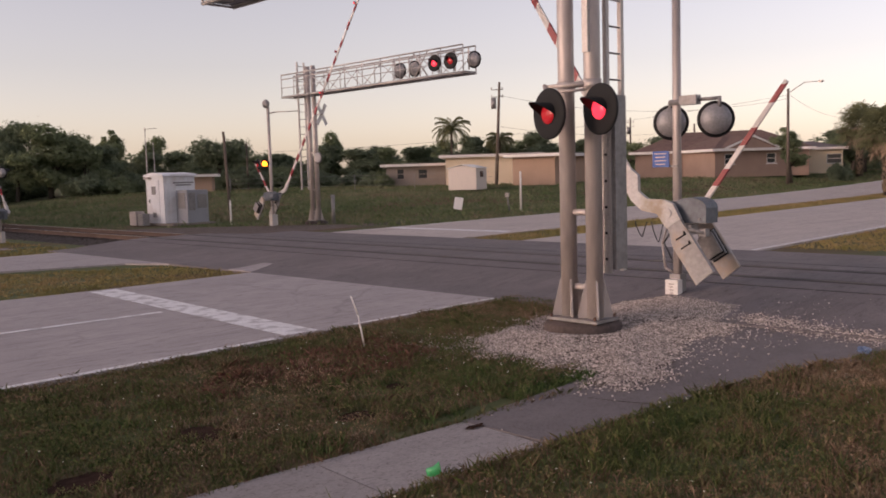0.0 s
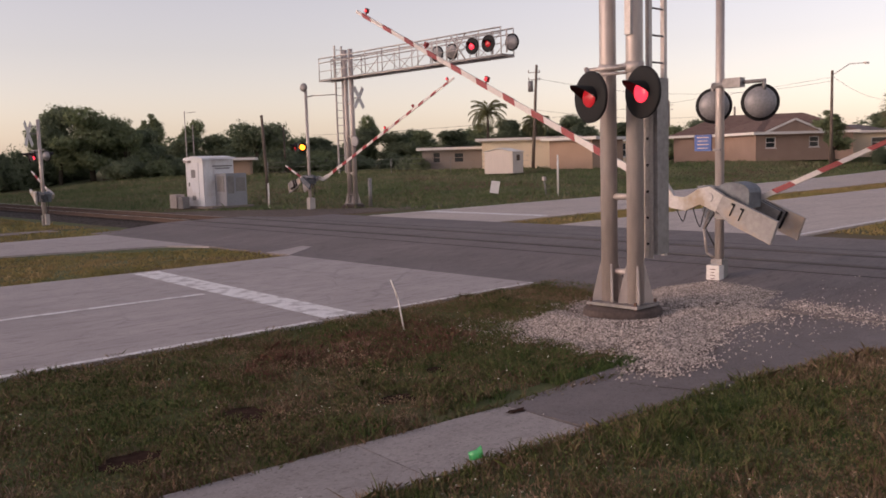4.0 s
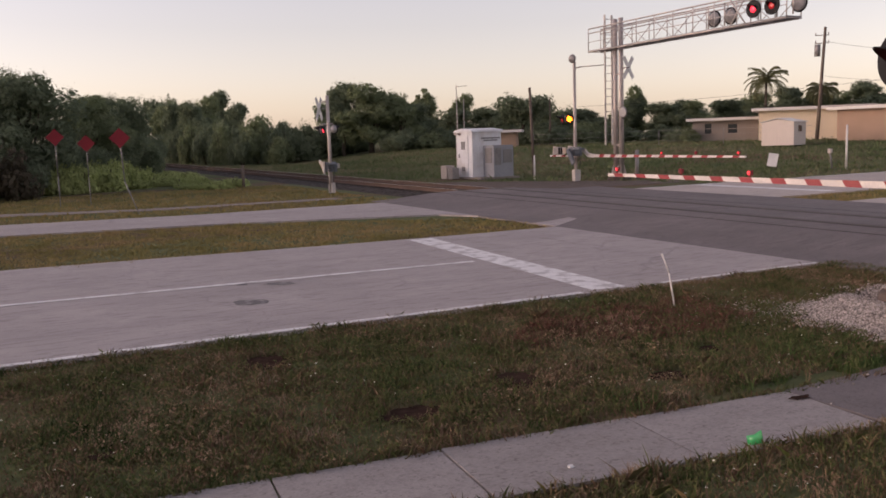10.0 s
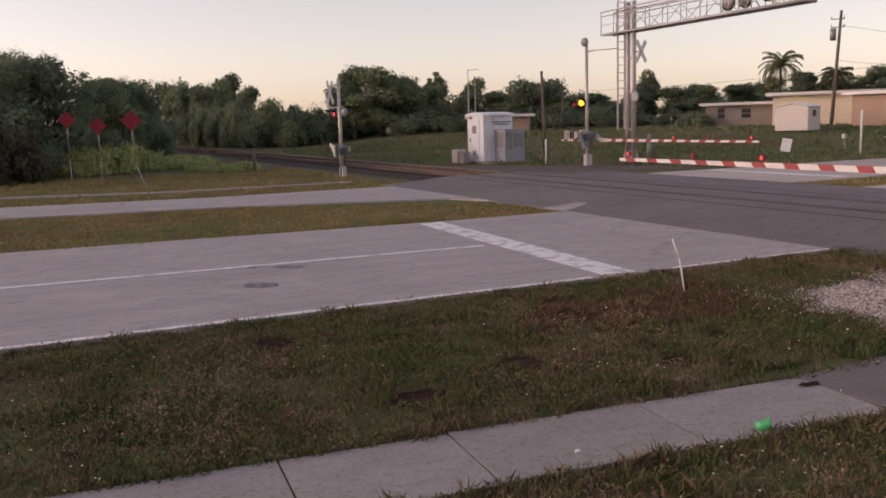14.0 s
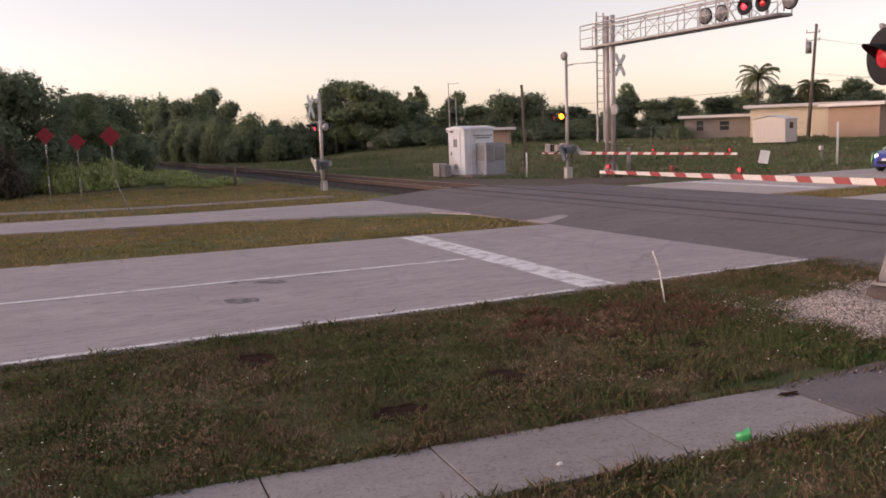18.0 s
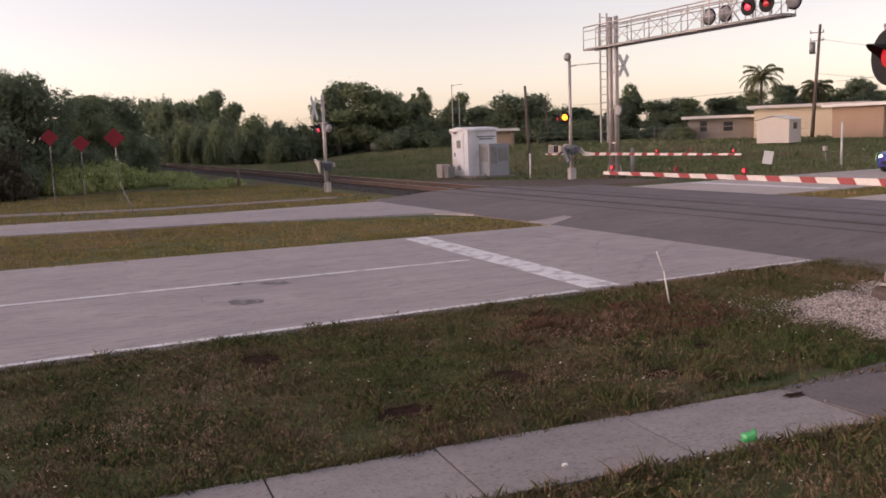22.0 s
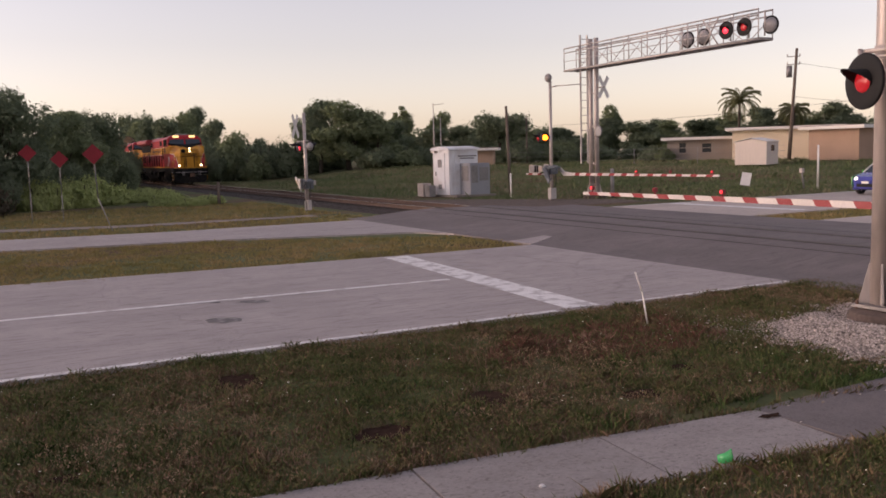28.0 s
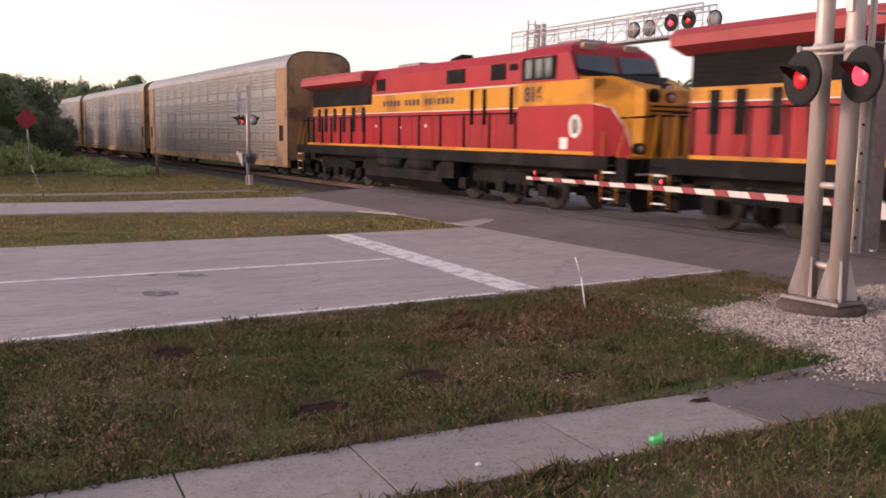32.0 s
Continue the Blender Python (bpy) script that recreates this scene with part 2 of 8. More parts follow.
M["lens"] = mat("lit_red_lens", (0.4, 0.02, 0.03), (0.3, 0.015, 0.02), 0.25, emit=(1.0, 0.045, 0.075), emit_strength=1.5, bump=0.05)
M["lens_dim"] = mat("dim_red_lens", (0.3, 0.02, 0.025), (0.2, 0.015, 0.02), 0.25, emit=(1.0, 0.03, 0.04), emit_strength=0.22, bump=0.05)
M["lens_amber"] = mat("glaring_amber_lens", (0.6, 0.25, 0.03), None, 0.25, emit=(1.0, 0.26, 0.015), emit_strength=5, bump=0)
M["arm_lamp"] = mat("red_arm_lamp", (0.5, 0.02, 0.02), None, 0.3, emit=(1.0, 0.04, 0.05), emit_strength=1.6, bump=0)
M["blue_sign"] = mat("blue_sign", (0.02, 0.08, 0.32), (0.017, 0.065, 0.26), 0.5, bump=0.01)
M["sign_red"] = mat("red_reflector_sign", (0.27, 0.016, 0.026), (0.2, 0.013, 0.02), 0.8, bump=0.02)
M["wood_pole"] = mat("weathered_pole_wood", (0.2, 0.155, 0.13), (0.11, 0.085, 0.072), 0.95, streak=(6, 6, 0.6), bump=0.3)
M["cable"] = mat("cable", (0.03, 0.03, 0.032), None, 0.6, bump=0)
M["rust"] = mat("rusty_steel", (0.17, 0.09, 0.06), (0.09, 0.05, 0.04), 0.85, bump=0.1)
M["foundation"] = mat("stained_foundation", (0.13, 0.098, 0.088), (0.075, 0.057, 0.052), 0.95, big=3, small=20, bump=0.3)
M["cement"] = mat("old_cement", (0.3, 0.25, 0.23), (0.2, 0.165, 0.15), 0.95, bump=0.25)
M["plastic_green"] = mat("green_plastic", (0.02, 0.36, 0.12), (0.015, 0.26, 0.08), 0.35, bump=0.1)


# ---- building blocks ----
def bm_box(bm, c, s, rot=None, taper=1.0):
    """A box of centre c and size s; rot turns it; taper scales its top."""
    vs = []
    for z in (-0.5, 0.5):
        k = taper if z > 0 else 1.0
        for x, y in ((-0.5, -0.5), (0.5, -0.5), (0.5, 0.5), (-0.5, 0.5)):
            v = Vector((x * s[0] * k, y * s[1] * k, z * s[2]))
            if rot is not None:
                v = rot @ v
            vs.append(bm.verts.new(v + Vector(c)))
    for f in ((3, 2, 1, 0), (4, 5, 6, 7), (0, 1, 5, 4), (1, 2, 6, 5), (2, 3, 7, 6), (3, 0, 4, 7)):
        bm.faces.new([vs[i] for i in f])
    return vs


def bm_tube(bm, p, q, r, r2=None, seg=12, caps=True):
    """A round bar from p to q."""
    p, q = Vector(p), Vector(q)
    r2 = r if r2 is None else r2
    turn = (q - p).to_track_quat("Z", "Y").to_matrix()
    ring = []
    for c, rr in ((p, r), (q, r2)):
        ring.append([bm.verts.new(c + turn @ Vector((rr * math.cos(a), rr * math.sin(a), 0))) for a in [i * math.tau / seg for i in range(seg)]])
    for i in range(seg):
        f = bm.faces.new((ring[0][i], ring[0][(i + 1) % seg], ring[1][(i + 1) % seg], ring[1][i]))
        f.smooth = True
    if caps:
        bm.faces.new(ring[0][::-1])
        bm.faces.new(ring[1])


def bm_spin(bm, axis_p, axis_d, profile, seg=24, arc=math.tau, start=0.0):
    """Turns a profile of (along, radius) about an axis."""
    axis_p, axis_d = Vector(axis_p), Vector(axis_d).normalized()
    turn = axis_d.to_track_quat("Z", "Y").to_matrix()
    full = arc > math.tau - 1e-6
    n = seg if full else seg + 1
    rings = [[bm.verts.new(axis_p + turn @ Vector((r * math.cos(start + arc * i / seg), r * math.sin(start + arc * i / seg), a))) for i in range(n)] for a, r in profile]
    for k in range(len(rings) - 1):
        for i in range(seg):
            j = (i + 1) % n
            f = bm.faces.new((rings[k][i], rings[k][j], rings[k + 1][j], rings[k + 1][i]))
            f.smooth = True


def bm_prism(bm, outline, p, u, v, w):
    """An outline of (a, b) in the plane p + a u + b v, thickened by w."""
    p, u, v, w = Vector(p), Vector(u), Vector(v), Vector(w)
    a = [bm.verts.new(p + u * x + v * y) for x, y in outline]
    b = [bm.verts.new(p + u * x + v * y + w) for x, y in outline]
    bm.faces.new(a[::-1])
    bm.faces.new(b)
    n = len(outline)
    for i in range(n):
        bm.faces.new((a[i], a[(i + 1) % n], b[(i + 1) % n], b[i]))


def mesh_of(bm, name, bevel=0.0):
    if bevel:
        bmesh.ops.bevel(bm, geom=[e for e in bm.edges if e.calc_face_angle(0) > 0.6], offset=bevel, segments=2, affect="EDGES", profile=0.6)
    bmesh.ops.recalc_face_normals(bm, faces=bm.faces)
    me = bpy.data.meshes.new(name)
    bm.to_mesh(me)
    bm.free()
    return me


def part(name, bm, material, parent=None, label="", bevel=0.0):
    """Links a bmesh as one mesh object under a thing or a part."""
    me = mesh_of(bm, name, bevel)
    me.materials.append(material)
    ob = new(name, me)
    ob.parent = parent
    if label:
        tagged(ob, label)
    return ob


def thing(name, label, category, group="", kind="", at=None):
    ob = new(name)
    ob.empty_display_size = 0.2
    if at is not None:
        ob.matrix_basis = at
    return tagged(ob, label, category, group, kind)


def B():
    return bmesh.new()


def box_part(name, c, s, material, parent=None, label="", bevel=0.0, rot=None):
    bm = B()
    bm_box(bm, c, s, rot)
    return part(name, bm, material, parent, label, bevel)


def tube_part(name, p, q, r, material, parent=None, label="", r2=None, seg=14):
    bm = B()
    bm_tube(bm, p, q, r, r2, seg)
    return part(name, bm, material, parent, label)


def soup(name, verts, faces, material, parent=None, smooth=False):
    me = bpy.data.meshes.new(name)
    me.from_pydata(verts, [], faces)
    me.materials.append(material)
    if smooth:
        me.polygons.foreach_set("use_smooth", [True] * len(me.polygons))
    ob = new(name, me)
    ob.parent = parent
    return ob


def smooth01(a, b, x):
    k = min(1.0, max(0.0, (x - a) / (b - a)))
    return k * k * (3 - 2 * k)


# ---- the lie of the land ----
def height(x, y):
    """Level round the crossing; the far road and the house lots rise a little."""
    zr = 0.75 * smooth01(38, 95, x)
    m = 0.75 * x + 0.65 * y
    zf = 1.1 * smooth01(29, 52, m)
    return zr + (max(zf, zr) - zr) * smooth01(13.5, 24, y) * smooth01(9, 25, x)


def hump(x):
    """The crossing's pavement climbs to the rails."""
    return 0.18 * (1 - smooth01(1.2, 4.2, abs(x)))


def sheet(name, xs, ys, zf, material, keep=None, thick=0.0):
    """A paved or grassy sheet over a grid."""
    vid, verts, faces = {}, [], []
    def vert(i, j):
        if (i, j) not in vid:
            vid[i, j] = len(verts)
            verts.append((xs[i], ys[j], zf(xs[i], ys[j])))
        return vid[i, j]
    for i in range(len(xs) - 1):
        for j in range(len(ys) - 1):
            if keep is None or keep((xs[i] + xs[i + 1]) / 2, (ys[j] + ys[j + 1]) / 2):
                faces.append((vert(i, j), vert(i + 1, j), vert(i + 1, j + 1), vert(i, j + 1)))
    ob = soup(name, verts, faces, material)
    if thick:
        bm = B()
        bm.from_mesh(ob.data)
        edge = [e for e in bm.edges if e.is_boundary]
        r = bmesh.ops.extrude_edge_only(bm, edges=edge)
        for v in r["geom"]:
            if isinstance(v, bmesh.types.BMVert):
                v.co.z -= thick
        bm.to_mesh(ob.data)
        bm.free()
    return ob


def strip(name, lower, upper, material, zf, step=3.0, thick=0.08, rise=0.0):
    """A paved strip between two lines of (x, y) given at the same x."""
    xs = []
    for (x0, _), (x1, _) in zip(lower, lower[1:]):
        n = max(1, int(abs(x1 - x0) / step))
        xs += [x0 + (x1 - x0) * i / n for i in range(n)]
    xs.append(lower[-1][0])
    def along(line, x):
        for (xa, ya), (xb, yb) in zip(line, line[1:]):
            if xa <= x <= xb:
                return ya + (yb - ya) * (x - xa) / (xb - xa)
        return line[-1][1]
    verts, faces, n = [], [], 5
    for x in xs:
        a, b = along(lower, x), along(upper, x)
        for k in range(n + 1):
            y = a + (b - a) * k / n
            verts.append((x, y, zf(x, y) + rise))
    for i in range(len(xs) - 1):
        for k in range(n):
            q = i * (n + 1) + k
            faces.append((q, q + n + 1, q + n + 2, q + 1))
    ob = soup(name, verts, faces, material)
    bm = B()
    bm.from_mesh(ob.data)
    r = bmesh.ops.extrude_edge_only(bm, edges=[e for e in bm.edges if e.is_boundary])
    for v in r["geom"]:
        if isinstance(v, bmesh.types.BMVert):
            v.co.z -= thick
    bmesh.ops.recalc_face_normals(bm, faces=bm.faces)
    bm.to_mesh(ob.data)
    bm.free()
    return ob


def spread(lo, hi, fine_lo, fine_hi, fine, growth=1.35):
    """Grid lines, close together in the middle and wider towards the ends."""
    xs = list(np.arange(fine_lo, fine_hi + 1e-6, fine))
    s, x = fine, xs[-1]
    while x < hi:
        s *= growth
        x += s
        xs.append(min(x, hi))
    s, x = fine, xs[0]
    while x > lo:
        s *= growth
        x -= s
        xs.insert(0, max(x, lo))
    return [float(v) for v in xs]


gx, gy = spread(-1500, 1800, -30, 100, 2.0), spread(-1500, 1800, -30, 100, 2.0)
tagged(sheet("ground", gx, gy, lambda x, y: height(x, y) - 0.05, M["soil"]), "patchy green and brown grass on dry soil", "ground", kind="structure")

# near carriageway (towards the far side), far carriageway, both of pale concrete beyond the crossing's asphalt
flat = lambda x, y: height(x, y)
road = strip("road_near_west", [(-90, -4.75), (-4.4, -4.75)], [(-90, 3.6), (-16, 3.6), (-8, 3.0), (-4.4, 3.0)], M["concrete_road"], flat)
tagged(road, "pale worn concrete carriageway with a broad stop line", "road", kind="structure")
road = strip("road_far_west", [(-90, 13.0), (-16.5, 11.3), (-10.8, 10.3), (-5, 8.3), (-4.404, 7.0)], [(-90, 17.5), (-16.5, 15.2), (-10.8, 14.2), (-5, 14.2), (-4.404, 14.2)], M["concrete_road"], flat)
tagged(road, "pale concrete carriageway beyond the grassy median", "road", kind="structure")
road = strip("road_near_east", [(5.6, -4.7), (240, -4.7)], [(5.6, 3.1), (240, 3.1)], M["warm_concrete"], flat, step=6)
tagged(road, "paler, warmer concrete carriageway leading away from the crossing", "road", kind="structure")
road = strip("road_far_east", [(5.6, 5.7), (240, 5.7)], [(5.6, 12.9), (240, 12.9)], M["warm_concrete"], flat, step=6)
tagged(road, "paler, warmer concrete carriageway past the grassy field", "road", kind="structure")
# asphalt across the crossing
ax = [-4.4, -4.2, -3.5, -2.8, -2.1, -1.6, -1.2, -0.95, 0, 0.95, 1.2, 1.6, 2.1, 2.8, 3.5, 4.2, 5.6]
ay = [-14, -11.8, -10, -8, -6, -4.75, -3, -1, 1, 3.0, 5, 6.6, 9, 11.5, 14.2, 15.3]
crossing = sheet("crossing_asphalt", ax, ay, lambda x, y: hump(x), M["asphalt"], thick=0.1)
tagged(crossing, "dark patched asphalt across the railway crossing", "road", kind="structure")
# the footpath turns to asphalt beside the gravel
apron = strip("path_asphalt", [(-10.2, -10.32), (-7.7, -10.6), (-6.3, -10.9), (-4.4, -11.8)], [(-10.2, -9.37), (-7.7, -9.25), (-6.3, -8.7), (-4.4, -8.2)], M["path"], lambda x, y: -0.026, step=1)
tagged(apron, "worn grey asphalt path strewn with stray gravel", "path", kind="structure")
pale = strip("concrete_patch", [(-4.38, 3.1), (-3.2, 3.9)], [(-4.38, 4.1), (-3.2, 4.3)], M["concrete_road"], lambda x, y: hump(x) + 0.008, step=0.3, thick=0.02)
tagged(pale, "pale concrete patch at the median's end", "road", kind="structure")


def mark(name, x0, y0, x1, y1, w, label, z=0.006):
    """A painted line on the road."""
    d = Vector((x1 - x0, y1 - y0, 0))
    n = max(1, int(d.length / 2))
    side = Vector((-d.y, d.x, 0)).normalized() * w / 2
    vs, fs = [], []
    for i in range(n + 1):
        c = Vector((x0, y0, 0)) + d * i / n
        for s in (-1, 1):
            q = c + side * s
            vs.append((q.x, q.y, height(q.x, q.y) + z))
    for i in range(n):
        fs.append((2 * i, 2 * i + 2, 2 * i + 3, 2 * i + 1))
    return tagged(soup(name, vs, fs, M["paint_white"]), label, "road marking", kind="structure")


mark("stop_line", -8.5, -4.62, -8.06, 2.85, 0.56, "broad worn white stop line across the lanes")
mark("lane_line", -60, 1.2, -8.75, -0.99, 0.15, "thin white lane line on pale concrete")
mark("edge_line", -90, -4.6, -9.0, -4.68, 0.12, "white edge line beside the grass verge")
mark("edge_line", -7.6, -4.68, -4.45, -4.66, 0.08, "faint white edge line beside the grass verge")
mark("stop_line", 8.6, 6.2, 8.6, 12.6, 0.6, "white stop line before the far gate")
mark("edge_line", 5.7, 12.75, 120, 12.75, 0.12, "white edge line beside the field")
mark("edge_line", 5.7, -4.55, 120, -4.55, 0.12, "white edge line of the carriageway")

side_way = strip("far_footpath", [(-90, 29.8), (-16.7, 19.5), (-11.8, 17.9), (-9, 17.8), (-4.6, 17.7)], [(-90, 31.0), (-16.7, 20.8), (-11.8, 19.0), (-9, 18.8), (-4.6, 18.7)], M["cement"], lambda x, y: -0.025, thick=0.05)
tagged(side_way, "narrow pale concrete footpath beyond the far carriageway", "footpath", kind="structure")


def tar_patch(x, y, a, b, turn, label):
    """A dark irregular mark lying on the concrete."""
    rng = random.Random(int(x * 100))
    c, s = math.cos(turn), math.sin(turn)
    rim = []
    for k in range(20):
        t = math.tau * k / 20
        r = rng.uniform(0.82, 1.08)
        u, v = a * r * math.cos(t), b * r * math.sin(t)
        rim.append((x + c * u - s * v, y + s * u + c * v, 0.005))
    tagged(soup("tar_patch", rim, [tuple(range(20))], M["tar"]), label, "road patch", kind="structure")


M["tar"] = mat("worn_tar", (0.17, 0.15, 0.15), (0.1, 0.09, 0.092), 0.8, big=4, small=40, third=(0.26, 0.235, 0.235), third_scale=5)
tar_patch(-13.12, -2.6, 0.27, 0.22, -0.6, "oval tar patch on the concrete lane")
tar_patch(-12.34, -1.25, 0.26, 0.15, -0.6, "dark tar patch beside the lane line")
tar_patch(-12.86, -0.96, 0.1, 0.1, 0.0, "small dark tar patch beside the lane line")

shoulder = strip("dusty_shoulder", [(2.55, 15.33), (5.6, 15.33), (9.5, 15.2), (14, 15.0)], [(2.55, 26.0), (4.6, 24.6), (9.5, 17.8), (14, 15.4)], M["bed_dirt"], lambda x, y: height(x, y) - 0.035, step=0.8, thick=0.03)
tagged(shoulder, "dusty pinkish-grey gravel shoulder before the cabinet", "shoulder", kind="structure")

# ---- railway ----
GAUGE, RAIL_Z = 1.505, 0.2


def build_track():
    track = thing("railway_track", "straight railway track on dark ballast with timber ties", "railway track", kind="structure")
    for s in (-1, 1):
        for y0, y1 in ((15.4, 420), (-300, -14.1)):
            bm = B()
            bm_box(bm, (s * GAUGE / 2, (y0 + y1) / 2, RAIL_Z - 0.02), (0.07, y1 - y0, 0.036))
            bm_box(bm, (s * GAUGE / 2, (y0 + y1) / 2, RAIL_Z - 0.09), (0.02, y1 - y0, 0.1))
            bm_box(bm, (s * GAUGE / 2, (y0 + y1) / 2, RAIL_Z - 0.15), (0.14, y1 - y0, 0.02))
            part("rail", bm, M["rail"], track)
            box_part("rail_head", (s * GAUGE / 2, (y0 + y1) / 2, RAIL_Z), (0.05, y1 - y0, 0.006), M["rail_top"], track, "worn bright rail head")
    for y0, y1 in ((15.35, 420), (-300, -14.05)):
        bm = B()
        bm_prism(bm, [(-2.5, -0.06), (2.5, -0.06), (1.6, 0.03), (-1.6, 0.03)], (0, y0, 0), (1, 0, 0), (0, 0, 1), (0, y1 - y0, 0))
        part("ballast", bm, M["ballast"], track, "dark crushed-stone ballast")
    tie = None
    for i in range(150):
        y = 15.7 + i * 0.55
        if tie is None:
            tie = box_part("tie", (0, 0, 0.025), (2.6, 0.23, 0.05), M["tie"], track)
            tie.location = (0, y, 0)
        else:
            o = new("tie", tie.data)
            o.parent, o.location = track, (0, y, 0)
    stones = random.Random(5)
    vs, fs = [], []
    for i in range(9000):
        y = 15.4 + stones.random() ** 1.6 * 60
        x = stones.uniform(-2.4, 2.4)
        if abs(abs(x) - GAUGE / 2) < 0.09:
            continue
        z = 0.03 - max(0, abs(x) - 1.6) * 0.1
        r = stones.uniform(0.02, 0.045)
        k = len(vs)
        a0 = stones.random() * 6.28
        vs += [(x + r * math.cos(a0 + a), y + r * math.sin(a0 + a), z) for a in (0, 1.57, 3.14, 4.71)] + [(x, y, z + r)]
        fs += [(k, k + 1, k + 4), (k + 1, k + 2, k + 4), (k + 2, k + 3, k + 4), (k + 3, k, k + 4)]
    tagged(soup("ballast_stones", vs, fs, M["ballast"], track), "loose dark ballast stones", kind="stuff")
    # rails, seals and flangeways let into the crossing
    for s in (-1, 1):
        box_part("crossing_rail", (s * GAUGE / 2, 0.65, 0.14), (0.07, 29.5, 0.11), M["crossing_steel"], track, "steel rail let into asphalt")
        box_part("flangeway", (s * GAUGE / 2 - s * 0.09, 0.65, 0.135), (0.1, 29.5, 0.1), M["rubber_dark"], track, "dark flangeway beside the rail")
        box_part("seal", (s * GAUGE / 2 + s * 0.11, 0.65, 0.135), (0.13, 29.5, 0.1), M["rubber_dark"], track, "dark seal outside the rail")
        box_part("joint", (s * 1.75, 0.65, 0.1), (0.06, 29.3, 0.135), M["rubber_dark"], track, "dark joint in the asphalt")


build_track()


# ---- signals ----
def lamp_head(parent, at, way, lens, disc=0.34, back=False):
    """A flashing-light head: round dark background, hood, lens and grey housing."""
    at, way = Vector(at), Vector(way).normalized()
    bm = B()
    bm_spin(bm, at, way, [(-0.03, 0.001), (-0.03, disc), (0.0, disc + 0.004), (0.01, disc - 0.02), (0.004, 0.17), (0.004, 0.001)], 28)
    head = part("lamp_background", bm, M["black"], parent, "round matt-black background disc")
    bm = B()
    bm_spin(bm, at, way, [(0.012, 0.135), (0.028, 0.128), (0.045, 0.08), (0.052, 0.001)], 20)
    part("lens", bm, lens, head, "round red glass lens")
    side = way.cross(Vector((0, 0, 1))).normalized()
    bm = B()
    outer, inner = [], []
    for i in range(15):
        a = math.pi * (-0.12 + 1.24 * i / 14)
        reach = 0.3 * (0.08 + 0.92 * max(0, math.sin(a)) ** 0.9)
        e = side * math.cos(a) + Vector((0, 0, 1)) * math.sin(a)
        outer.append((bm.verts.new(at + e * 0.152), bm.verts.new(at + e * 0.152 + way * reach)))
        inner.append((bm.verts.new(at + e * 0.145), bm.verts.new(at + e * 0.145 + way * reach)))
    for i in range(14):
        bm.faces.new((outer[i][0], outer[i + 1][0], outer[i + 1][1], outer[i][1]))
        bm.faces.new((inner[i + 1][0], inner[i][0], inner[i][1], inner[i + 1][1]))
        bm.faces.new((outer[i][1], outer[i + 1][1], inner[i + 1][1], inner[i][1]))
    part("hood", bm, M["black"], head, "black sheet-metal hood")
    bm = B()
    bm_spin(bm, at, -way, [(0.03, disc * 0.84), (0.06, disc * 0.82), (0.11, disc * 0.62), (0.15, 0.1), (0.16, 0.001)], 24)
    part("housing", bm, M["grey_lamp"], head, "grey domed lamp housing")
    return head


def crossbuck(parent, at, u, size=1.2, name="crossbuck"):
    """Two crossed white boards in the plane of u and the vertical."""
    at, u = Vector(at), Vector(u).normalized()
    w = Vector((0, 0, 1))
    n = u.cross(w)
    for k, s in enumerate((1, -1)):
        d = (u * 0.6 * s + w * 0.8).normalized()
        e = n.cross(d)
        bm = B()
        h, b = size / 2, 0.115
        bm_prism(bm, [(-h, -b), (h, -b), (h, b), (-h, b)], at + n * 0.012 * k, d, e, n * 0.01)
        part(name + "_board", bm, M["white"], parent, "white crossbuck board")


